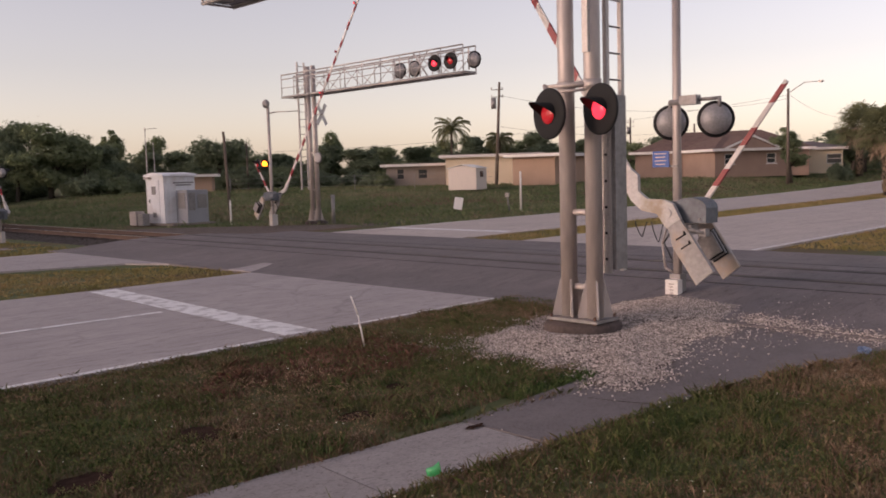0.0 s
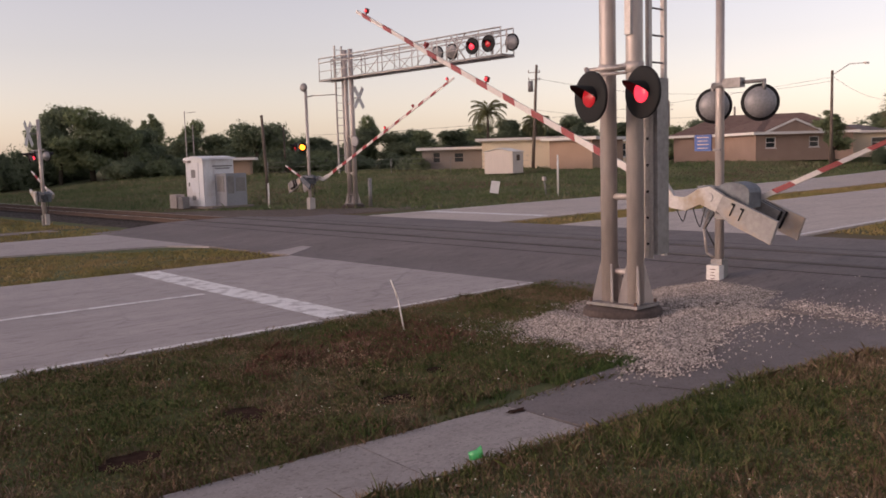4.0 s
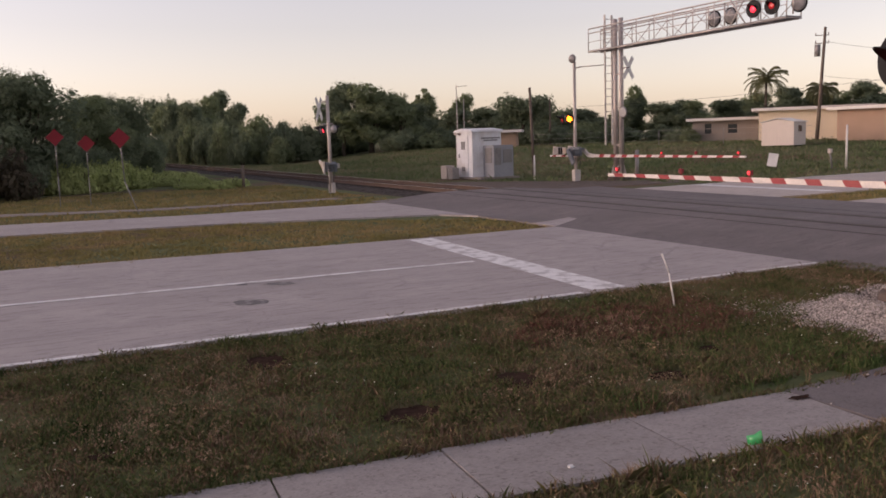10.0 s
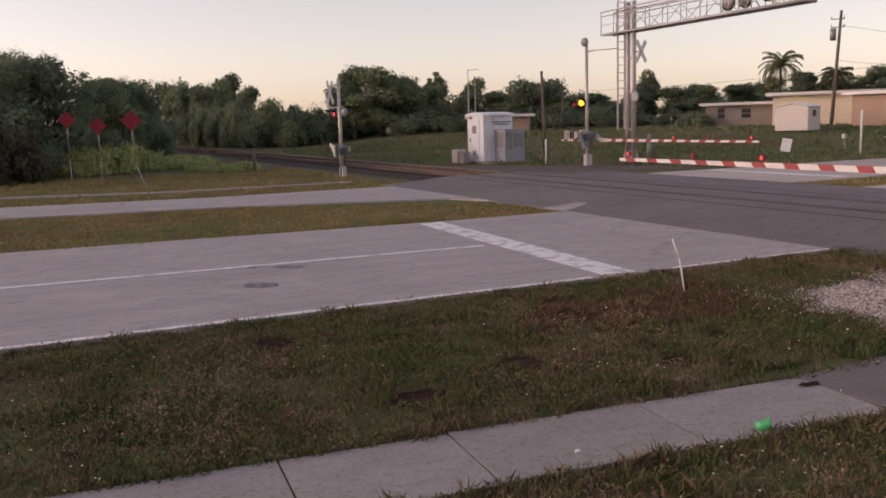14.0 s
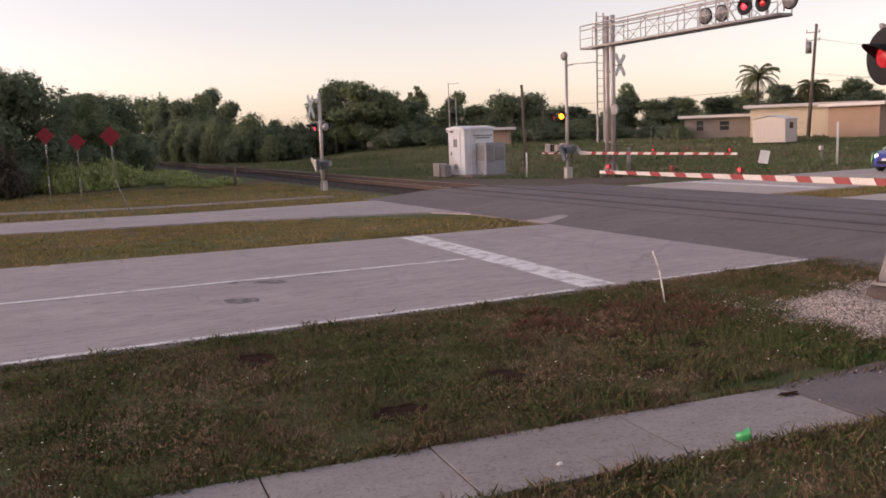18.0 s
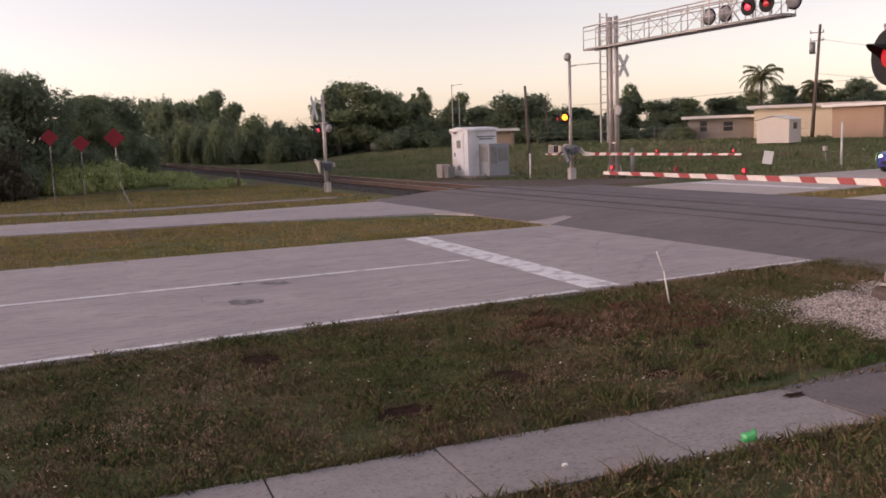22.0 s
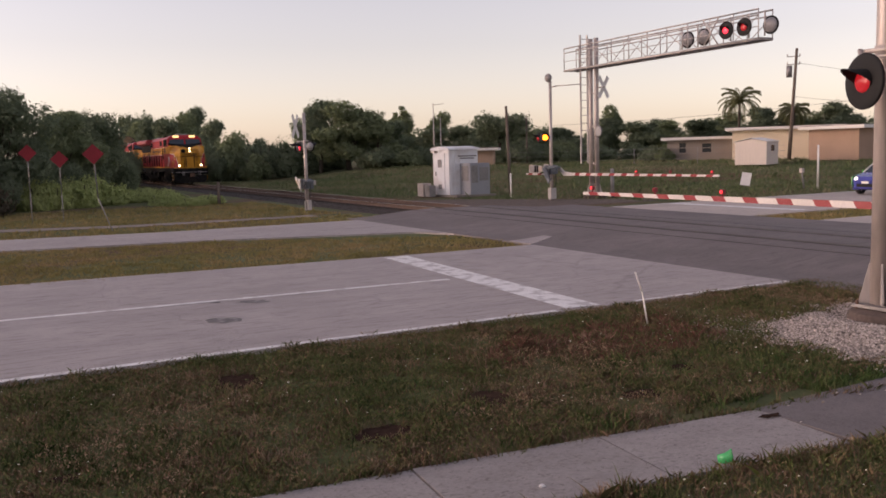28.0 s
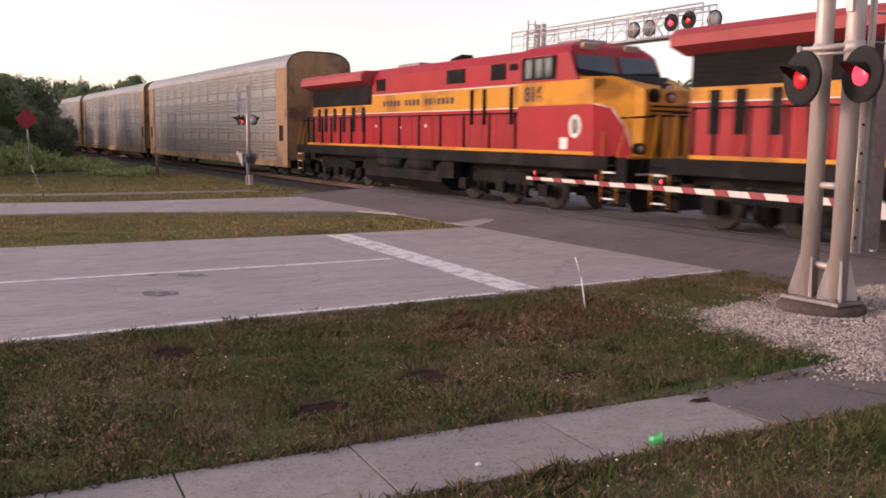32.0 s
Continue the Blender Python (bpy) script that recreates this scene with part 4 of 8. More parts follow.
def loft(bm, rings):
    """Joins rings of equal length into a closed skin with end caps."""
    rs = [[bm.verts.new(p) for p in ring] for ring in rings]
    n = len(rs[0])
    for a, b in zip(rs, rs[1:]):
        for i in range(n):
            bm.faces.new((a[i], a[(i + 1) % n], b[(i + 1) % n], b[i]))
    bm.faces.new(rs[0][::-1])
    bm.faces.new(rs[-1])


def bogie(parent, y, axles, r, tag):
    """A truck: side frames, bolster, springs and wheels."""
    span = axles[-1] - axles[0]
    for s in (-1, 1):
        bm = B()
        bm_prism(bm, [(-span / 2 - 0.5, 0.62), (span / 2 + 0.5, 0.62), (span / 2 + 0.5, 0.86), (span / 4, 0.98), (-span / 4, 0.98), (-span / 2 - 0.5, 0.86)], (s * 1.06 - 0.08, y, 0), (0, 1, 0), (0, 0, 1), (0.16, 0, 0))
        part("truck_side_frame", bm, M["loco_black"], parent, "sooty truck side frame", bevel=0.02)
        for a in axles:
            box_part("axle_box", (s * 1.13, a, 0.52), (0.2, 0.4, 0.34), M["loco_black"], parent, bevel=0.03)
        for a, b in zip(axles, axles[1:]):
            for k in (-0.16, 0.16):
                tube_part("spring", (s * 1.12, (a + b) / 2 + k, 0.34), (s * 1.12, (a + b) / 2 + k, 0.66), 0.09, M["loco_black"], parent, seg=10)
            box_part("spring_plank", (s * 1.12, (a + b) / 2, 0.3), (0.2, 0.55, 0.08), M["loco_black"], parent)
    box_part("bolster", (0, y, 0.8), (2.0, 0.6, 0.25), M["loco_black"], parent)
    for a in axles:
        for s in (-1, 1):
            bm = B()
            bm_spin(bm, (s * 0.69, a, r), (s, 0, 0), [(0.0, 0.001), (0.0, r + 0.025), (0.03, r + 0.025), (0.035, r), (0.13, r - 0.006), (0.135, r - 0.07), (0.1, r - 0.1), (0.1, 0.16), (0.15, 0.13), (0.15, 0.001)], 28)
            part("wheel", bm, M["wheel"], parent, "worn steel wheel")
        tube_part("axle", (-0.7, a, r), (0.7, a, r), 0.09, M["wheel"], parent)


def word(name, text, centre, s, size, material, parent, label):
    """Painted characters on a side that faces s * x."""
    cu = bpy.data.curves.new(name, "FONT")
    cu.body, cu.size, cu.align_x, cu.extrude, cu.offset = text, size, "CENTER", 0.004, 0.018
    holder = bpy.data.objects.new(name, cu)
    me = bpy.data.meshes.new_from_object(holder)
    bpy.data.objects.remove(holder)
    me.transform(Matrix(((0, 0, s, centre[0]), (s, 0, 0, centre[1]), (0, 1, 0, centre[2]), (0, 0, 0, 1))))
    me.materials.append(material)
    ob = new(name, me)
    ob.parent = parent
    return tagged(ob, label)


def locomotive(lit, label, number):
    g = thing("locomotive", label, "locomotive", "train")
    # frame, platform and its yellow edge
    bm = B()
    bm_box(bm, (0, -9.6, 1.36), (3.0, 20.2, 0.34))
    bm_box(bm, (0, -9.6, 1.1), (1.6, 19.6, 0.3))
    part("underframe", bm, M["loco_black"], g, "black underframe", bevel=0.02)
    for s in (-1, 1):
        box_part("edge_stripe", (s * 1.506, -9.25, 1.585), (0.012, 18.5, 0.085), M["loco_yellow"], g, "yellow platform edge stripe")
    # long hood in colour bands
    def band(name, z0, z1, material, hw0, hw1, y0, y1, lab):
        bm = B()
        bm_prism(bm, [(-hw0, z0), (hw0, z0), (hw1, z1), (-hw1, z1)], (0, y1, 0), (1, 0, 0), (0, 0, 1), (0, y0 - y1, 0))
        return part(name, bm, material, g, lab, bevel=0.012)
    band("hood_lower", 1.53, 2.78, M["loco_red"], 1.02, 1.02, -3.0, -19.0, "red lower hood side")
    band("hood_band", 2.78, 3.44, M["loco_yellow"], 1.026, 1.026, -3.0, -19.0, "golden-yellow hood band")
    bm = B()
    bm_prism(bm, [(-1.02, 3.44), (1.02, 3.44), (1.02, 4.1), (0.72, 4.4), (-0.72, 4.4), (-1.02, 4.1)], (0, -19.0, 0), (1, 0, 0), (0, 0, 1), (0, 16.0, 0))
    part("hood_upper", bm, M["loco_red"], g, "red upper hood", bevel=0.02)
    # white pinstripes between the bands
    for s in (-1, 1):
        for z in (2.78, 3.44):
            box_part("pinstripe", (s * 1.03, -11.0, z), (0.008, 16.0, 0.025), M["white"], g)
    # radiator wings with dark grilles below
    bm = B()
    bm_prism(bm, [(-1.5, 3.98), (-1.02, 3.8), (1.02, 3.8), (1.5, 3.98), (1.5, 4.2), (1.3, 4.36), (-1.3, 4.36), (-1.5, 4.2)], (0, -19.25, 0), (1, 0, 0), (0, 0, 1), (0, 6.0, 0))
    part("radiator_wing", bm, M["loco_roof"], g, "overhanging faded-red radiator housing", bevel=0.03)
    for s in (-1, 1):
        bm = B()
        bm_box(bm, (s * 1.03, -16.15, 3.5), (0.03, 5.7, 0.8))
        grille = part("radiator_grille", bm, M["loco_black"], g, "dark radiator grille")
        for k in range(6):
            box_part("slat", (s * 1.05, -16.15, 3.18 + k * 0.125), (0.03, 5.6, 0.05), M["loco_black"], grille)
        for y0, y1, z0, z1 in ((-7.85, -6.75, 3.62, 4.06), (-5.3, -4.55, 3.62, 4.08), (-4.35, -3.95, 3.86, 4.04), (-12.9, -12.2, 3.58, 4.0)):
            bm = B()
            bm_box(bm, (s * 1.03, (y0 + y1) / 2, (z0 + z1) / 2), (0.03, y1 - y0, z1 - z0))
            part("intake", bm, M["loco_black"], g, "black louvred intake")
        # hood doors: shallow panels and hinges
        y = -3.5
        while y > -18.6:
            for z0, z1 in ((1.68, 2.7),):
                bm = B()
                bm_box(bm, (s * 1.024, y - 0.36, (z0 + z1) / 2), (0.014, 0.68, z1 - z0))
                part("hood_door", bm, M["loco_red"], g, bevel=0.004)
            y -= 0.74
        # lettering as bars
        for i, w in enumerate((0.26, 0.2, 0.28, 0.24, 0.12, 0.26, 0.26, 0.0, 0.24, 0.26, 0.24, 0.22, 0.0, 0.26, 0.28, 0.26, 0.24, 0.22)):
            if w:
                box_part("letter_bar", (s * 1.036, -7.5 - i * 0.28 if s > 0 else -12.3 + i * 0.28, 3.1), (0.006, w * 0.75, 0.2), M["letter_brown"], g, "brown unreadable lettering")
        for y, z, w, h in ((-9.2, 2.3, 0.12, 0.1), (-11.0, 2.25, 0.1, 0.1), (-12.9, 2.3, 0.12, 0.08)):
            box_part("notice_plate", (s * 1.036, y, z), (0.006, w, h), M["white"], g, "small white notice")
        # handrails
        ys = [-3.4, -4.7, -6.1, -7.5, -8.9, -10.3, -11.7, -13.1, -14.2, -15.2, -16.1, -17.0, -17.9, -18.5]
        for y in ys:
            bm = B()
            bm_tube(bm, (s * 1.46, y, 1.55), (s * 1.46, y, 2.66), 0.04, seg=8)
            bm_box(bm, (s * 1.46, y, 1.62), (0.05, 0.08, 0.1))
            part("stanchion", bm, M["loco_black"], g)
        tube_part("handrail", (s * 1.46, -3.3, 2.62), (s * 1.46, -18.5, 2.62), 0.02, M["loco_black"], g, seg=8)
        # tall dark grab posts on the hood and behind the cab
        for y in (-4.2, -5.6, -6.3):
            box_part("equipment_post", (s * 1.06, y, 2.85), (0.07, 0.09, 1.05), M["loco_black"], g)
        for y in (-14.0, -14.9, -15.8, -16.7, -17.6, -18.3):
            box_part("door_gap", (s * 1.034, y, 2.55), (0.02, 0.3, 0.95), M["loco_black"], g, "dark opening in the hood side")
        # emblem and placard on the cab side
        bm = B()
        bm_spin(bm, (s * 1.503, -0.75, 2.25), (s, 0, 0), [(0, 0.3), (0.012, 0.3), (0.012, 0.19), (0, 0.19)], 28)
        for v in bm.verts:
            v.co.y = -0.75 + (v.co.y + 0.75) * 0.8
        part("emblem_ring", bm, M["white"], g, "white oval emblem ring")
        bm = B()
        bm_spin(bm, (s * 1.503, -0.75, 2.25), (s, 0, 0), [(0, 0.185), (0.008, 0.185), (0.008, 0.001)], 24)
        for v in bm.verts:
            v.co.y = -0.75 + (v.co.y + 0.75) * 0.8
        part("emblem_field", bm, M["galv_dark"], g, "dark green-grey emblem field")
        box_part("placard", (s * 1.503, -1.2, 1.82), (0.01, 0.3, 0.3), M["white"], g, "pale pink square placard")
        word("road_number", number, (s * 1.522, -2.53, 2.93), s, 0.54, M["letter_brown"], g, "dark brown painted road number")
        # steps and end rails
        for y0 in (0.55, -19.4):
            bm = B()
            for k in range(4):
                bm_box(bm, (s * 1.3, y0, 0.35 + k * 0.32), (0.4, 0.5, 0.03))
            bm_box(bm, (s * 1.12, y0, 0.85), (0.03, 0.55, 1.1))
            part("step_well", bm, M["loco_black"], g, "black corner steps")
            for dy in (-0.28, 0.28):
                bm = B()
                bm_tube(bm, (s * 1.47, y0 + dy, 0.4), (s * 1.47, y0 + dy, 1.6), 0.018, seg=8)
                bm_tube(bm, (s * 1.47, y0 + dy, 1.6), (s * 1.3, y0 + dy * (1.6 if y0 > 0 else 1), 2.5), 0.018, seg=8)
                part("grab_iron", bm, M["loco_yellow"], g, "pale yellow grab iron")
            for k in range(3):
                box_part("step_light", (s * 1.49, y0, 0.5 + 0.32 * k), (0.02, 0.4, 0.04), M["white"], g, "pale step edge")
    # cab
    def cab_ring(z, y_front, hw):
        return [(-hw, -3.25, z), (hw, -3.25, z), (hw, y_front, z), (-hw, y_front, z)]
    bm = B()
    loft(bm, [cab_ring(1.5, -0.05, 1.5), cab_ring(2.8, -0.05, 1.5)])
    part("cab_lower", bm, M["loco_red"], g, "red lower cab side", bevel=0.02)
    bm = B()
    loft(bm, [cab_ring(2.8, -0.05, 1.503), cab_ring(3.42, -0.12, 1.503)])
    part("cab_band", bm, M["loco_yellow"], g, "golden-yellow cab band", bevel=0.02)
    bm = B()
    loft(bm, [cab_ring(3.42, -0.74, 1.5), cab_ring(4.12, -1.08, 1.47), cab_ring(4.34, -1.3, 1.25), cab_ring(4.48, -1.6, 0.8)])
    part("cab_upper", bm, M["loco_red"], g, "red cab roof and window band", bevel=0.02)
    # windscreen of two slanted panes in a dark surround
    for s in (-1, 1):
        up = (Vector((0, -1.08, 4.12)) - Vector((0, -0.74, 3.42))).normalized()
        out = Vector((0, 1, 0)).cross(Vector((1, 0, 0)))
        nrm = Vector((1, 0, 0)).cross(up)
        nrm = nrm if nrm.y > 0 else -nrm
        p0 = Vector((0, -0.74, 3.42)) + nrm * 0.01
        bm = B()
        bm_prism(bm, [(0.07, 0.2), (1.38, 0.3), (1.34, 0.7), (0.07, 0.72)], p0, (s, 0, 0), up, nrm * 0.03)
        part("windscreen", bm, M["glass_dark"], g, "dark reflecting windscreen pane", bevel=0.01)
        bm = B()
        bm_prism(bm, [(0.0, -0.22), (1.46, 0.2), (1.46, 0.36), (0.0, 0.24)], p0, (s, 0, 0), up, nrm * 0.02)
        part("windscreen_surround", bm, M["loco_black"], g, "black surround under the windscreen")
        # side windows
        bm = B()
        bm_box(bm, (s * 1.485, -2.35, 3.78), (0.06, 1.5, 0.6))
        part("side_window_frame", bm, M["loco_black"], g, "dark cab side window opening", bevel=0.02)
        for y in (-2.75, -2.3, -1.9):
            box_part("sliding_pane", (s * 1.52, y, 3.78), (0.012, 0.28, 0.5), M["glass_dark"], g, "cab window pane")
        box_part("number_light", (s * 0.72, -1.22, 4.33), (0.5, 0.1, 0.17), M["number_board"] if lit else M["board_dull"], g, "number board above the windscreen", bevel=0.01, rot=Euler((radians(-25), 0, 0)).to_matrix())
    # nose: faceted, yellow in front with red flanks
    def nose_ring(z, front, hw, yb=-0.06):
        return [(-1.497, yb, z), (1.497, yb, z), (hw + 0.1, front - 0.25, z), (hw, front, z), (-hw, front, z), (-hw - 0.1, front - 0.25, z)]
    bm = B()
    loft(bm, [nose_ring(1.5, 0.98, 0.85), nose_ring(2.8, 1.05, 0.85), nose_ring(3.15, 0.95, 0.8, -0.08), nose_ring(3.5, 0.0, 0.9, -0.7)])
    part("nose", bm, M["loco_yellow"], g, "golden-yellow faceted nose", bevel=0.02)
    bm = B()
    slope = Vector((0, 0.95, -0.35)).normalized()
    bm_prism(bm, [(-0.96, -0.02), (0.96, -0.02), (0.3, 0.52), (0.0, 0.66), (-0.3, 0.52)], (0, 0.0, 3.5), (1, 0, 0), slope, Vector((0, 0.35, 0.95)) * 0.03)
    part("glare_panel", bm, M["loco_black"], g, "matt-black glare panel under the windscreen")
    for s in (-1, 1):
        a, b = Vector((s * 1.505, -0.03, 0)), Vector((s * 0.97, 0.77, 0))
        d = (b - a).normalized()
        nn = Vector((d.y * s, -d.x * s, 0))
        L = (b - a).length
        bm = B()
        bm_prism(bm, [(0, 1.5), (L * 0.98, 1.5), (L * 0.98, 1.75), (L * 0.85, 2.2), (L * 0.45, 2.7), (0, 2.8)], a + nn * 0.004, d, (0, 0, 1), nn * 0.012)
        part("nose_flank", bm, M["loco_red"], g, "red flank of the nose")
        bm = B()
        pts = [(L * 0.98, 1.75), (L * 0.85, 2.2), (L * 0.45, 2.7), (0, 2.8)]
        for p, q in zip(pts, pts[1:]):
            bm_tube(bm, a + nn * 0.016 + d * p[0] + Vector((0, 0, p[1])), a + nn * 0.016 + d * q[0] + Vector((0, 0, q[1])), 0.016, seg=6)
        part("nose_line", bm, M["white"], g, "thin white line on the nose")
        # ditch lights
        bm = B()
        bm_spin(bm, (s * 0.95, 1.04, 1.72), (0, 1, 0), [(-0.12, 0.001), (-0.12, 0.14), (0.03, 0.14), (0.05, 0.12)], 18)
        part("ditch_light_case", bm, M["loco_black"], g)
        bm = B()
        bm_spin(bm, (s * 0.95, 1.06, 1.72), (0, 1, 0), [(0.0, 0.085), (0.03, 0.05), (0.035, 0.001)], 18)
        part("ditch_light", bm, M["headlight"] if lit else M["galv"], g, "round ditch light")
        # front hand rails
        bm = B()
        bm_tube(bm, (s * 0.55, 1.25, 1.5), (s * 0.55, 1.25, 2.5), 0.02, seg=8)
        bm_tube(bm, (s * 0.55, 1.25, 2.5), (s * 1.35, 0.75, 2.45), 0.02, seg=8)
        part("front_rail", bm, M["loco_black"], g)
    bm = B()
    for z in (3.0, 3.22):
        bm_spin(bm, (-0.0, 0.86 if z > 3.1 else 1.0, z - 0.04), (0, 1, 0), [(-0.1, 0.001), (-0.1, 0.13), (0.06, 0.13), (0.065, 0.11)], 18)
    part("headlight_case", bm, M["loco_black"], g, "black twin headlight case")
    for z in (3.0, 3.22):
        bm = B()
        bm_spin(bm, (-0.0, 0.92 if z > 3.1 else 1.05, z - 0.04), (0, 1, 0), [(0.0, 0.085), (0.02, 0.05), (0.025, 0.001)], 18)
        part("headlight", bm, M["headlight"] if lit else M["galv"], g, "round headlight")
    bm = B()
    bm_spin(bm, (0.55, 0.98, 2.98), (0, 1, 0), [(0, 0.001), (0.03, 0.19), (0.06, 0.19), (0.06, 0.001)], 20)
    part("nose_emblem", bm, M["loco_black"], g, "dark round plate on the nose")
    for k in range(3):
        box_part("nose_bar", (0.05, 1.065, 2.52 + k * 0.11), (1.25, 0.02, 0.045), M["loco_black"], g, "dark bar on the nose")
    bm = B()
    bm_box(bm, (0, 1.06, 2.0), (0.62, 0.03, 0.95))
    part("nose_door", bm, M["loco_yellow"], g, "yellow nose door", bevel=0.02)
    for x in (-0.36, 0.36):
        box_part("door_post", (x, 1.08, 2.0), (0.05, 0.05, 1.0), M["loco_black"], g)
    # pilot, plough and coupler, with cut levers, hoses and brackets in front
    for x in (-1.2, -0.85, 0.85, 1.2):
        tube_part("pilot_bracket", (x, 1.2, 0.95), (x * 0.95, 1.38, 1.5), 0.035, M["loco_black"], g, seg=8)
    tube_part("cut_lever", (-1.35, 1.36, 1.12), (1.35, 1.36, 1.12), 0.025, M["galv_dark"], g, "thin grey cut lever", seg=8)
    for x in (-0.75, -0.62, 0.62, 0.75):
        tube_part("hose_stub", (x, 1.25, 1.2), (x, 1.42, 0.85), 0.03, M["galv_dark"], g, seg=8)
    bm = B()
    bm_box(bm, (0, 1.0, 1.2), (3.0, 0.35, 0.6))
    bm_prism(bm, [(-1.2, 0.2), (1.2, 0.2), (1.4, 0.5), (1.35, 0.85), (-1.35, 0.85), (-1.4, 0.5)], (0, 1.12, 0), (1, 0, 0), (0, 0, 1), (0, 0.05, 0))
    part("pilot", bm, M["loco_black"], g, "black pilot plough", bevel=0.02)
    box_part("pilot_stripe", (0, 1.185, 1.52), (2.9, 0.02, 0.07), M["loco_yellow"], g, "yellow front edge stripe")
    for y, s in ((1.25, 1), (-19.75, -1)):
        bm = B()
        bm_box(bm, (0, y + s * 0.2, 0.88), (0.2, 0.6, 0.24))
        bm_box(bm, (0, y + s * 0.5, 0.88), (0.34, 0.26, 0.3))
        part("coupler", bm, M["rust"], g, "rusty knuckle coupler", bevel=0.02)
        for x in (-0.5, -0.3, 0.4):
            bm = B()
            pts = [Vector((x, y, 1.0)), Vector((x, y + s * 0.15, 0.7)), Vector((x, y + s * 0.35, 0.55)), Vector((x, y + s * 0.45, 0.7))]
            for a, b in zip(pts, pts[1:]):
                bm_tube(bm, a, b, 0.03, seg=6)
            part("air_hose", bm, M["black"], g)
    # fuel tank, reservoirs and gear below the frame
    bm = B()
    bm_prism(bm, [(-1.3, 1.15), (1.3, 1.15), (1.45, 0.95), (1.45, 0.5), (1.1, 0.2), (-1.1, 0.2), (-1.45, 0.5), (-1.45, 0.95)], (0, -13.0, 0), (1, 0, 0), (0, 0, 1), (0, 5.6, 0))
    part("fuel_tank", bm, M["loco_black"], g, "black fuel tank", bevel=0.03)
    for s in (-1, 1):
        for y0, y1 in ((-9.6, -7.8), (-11.9, -10.0)):
            bm = B()
            bm_tube(bm, (s * 1.36, y0, 1.02), (s * 1.36, y1, 1.02), 0.2, seg=18)
            part("air_reservoir", bm, M["loco_black"], g, "black air reservoir")
        box_part("equipment_box", (s * 1.3, -7.0, 0.9), (0.35, 0.7, 0.5), M["loco_black"], g, bevel=0.02)
    # roof gear
    bm = B()
    bm_box(bm, (0, -11.2, 4.45), (1.2, 1.6, 0.12))
    part("exhaust_cover", bm, M["galv_dark"], g, "grey exhaust cover", bevel=0.02)
    bm = B()
    for x in (-0.15, 0.0, 0.15):
        bm_tube(bm, (x + 0.3, -8.3, 4.5), (x + 0.3, -7.8, 4.52), 0.05, 0.09)
    bm_box(bm, (0.3, -8.2, 4.44), (0.6, 0.3, 0.1))
    part("air_horn", bm, M["loco_black"], g, "roof air horns")
    bm = B()
    bm_box(bm, (0, -2.4, 4.53), (0.9, 1.0, 0.12))
    part("roof_unit", bm, M["galv_dark"], g, "low grey roof unit", bevel=0.03)
    # rear wall
    bm = B()
    bm_tube(bm, (-1.3, -19.3, 2.55), (1.3, -19.3, 2.55), 0.02, seg=8)
    for x in (-1.3, -0.5, 0.5, 1.3):
        bm_tube(bm, (x, -19.3, 1.5), (x, -19.3, 2.55), 0.02, seg=8)
    part("rear_rail", bm, M["loco_black"], g)
    bogie(g, -4.45, (-2.4, -4.45, -6.5), 0.53, "front")
    bogie(g, -16.1, (-14.05, -16.1, -18.15), 0.53, "rear")
    return g


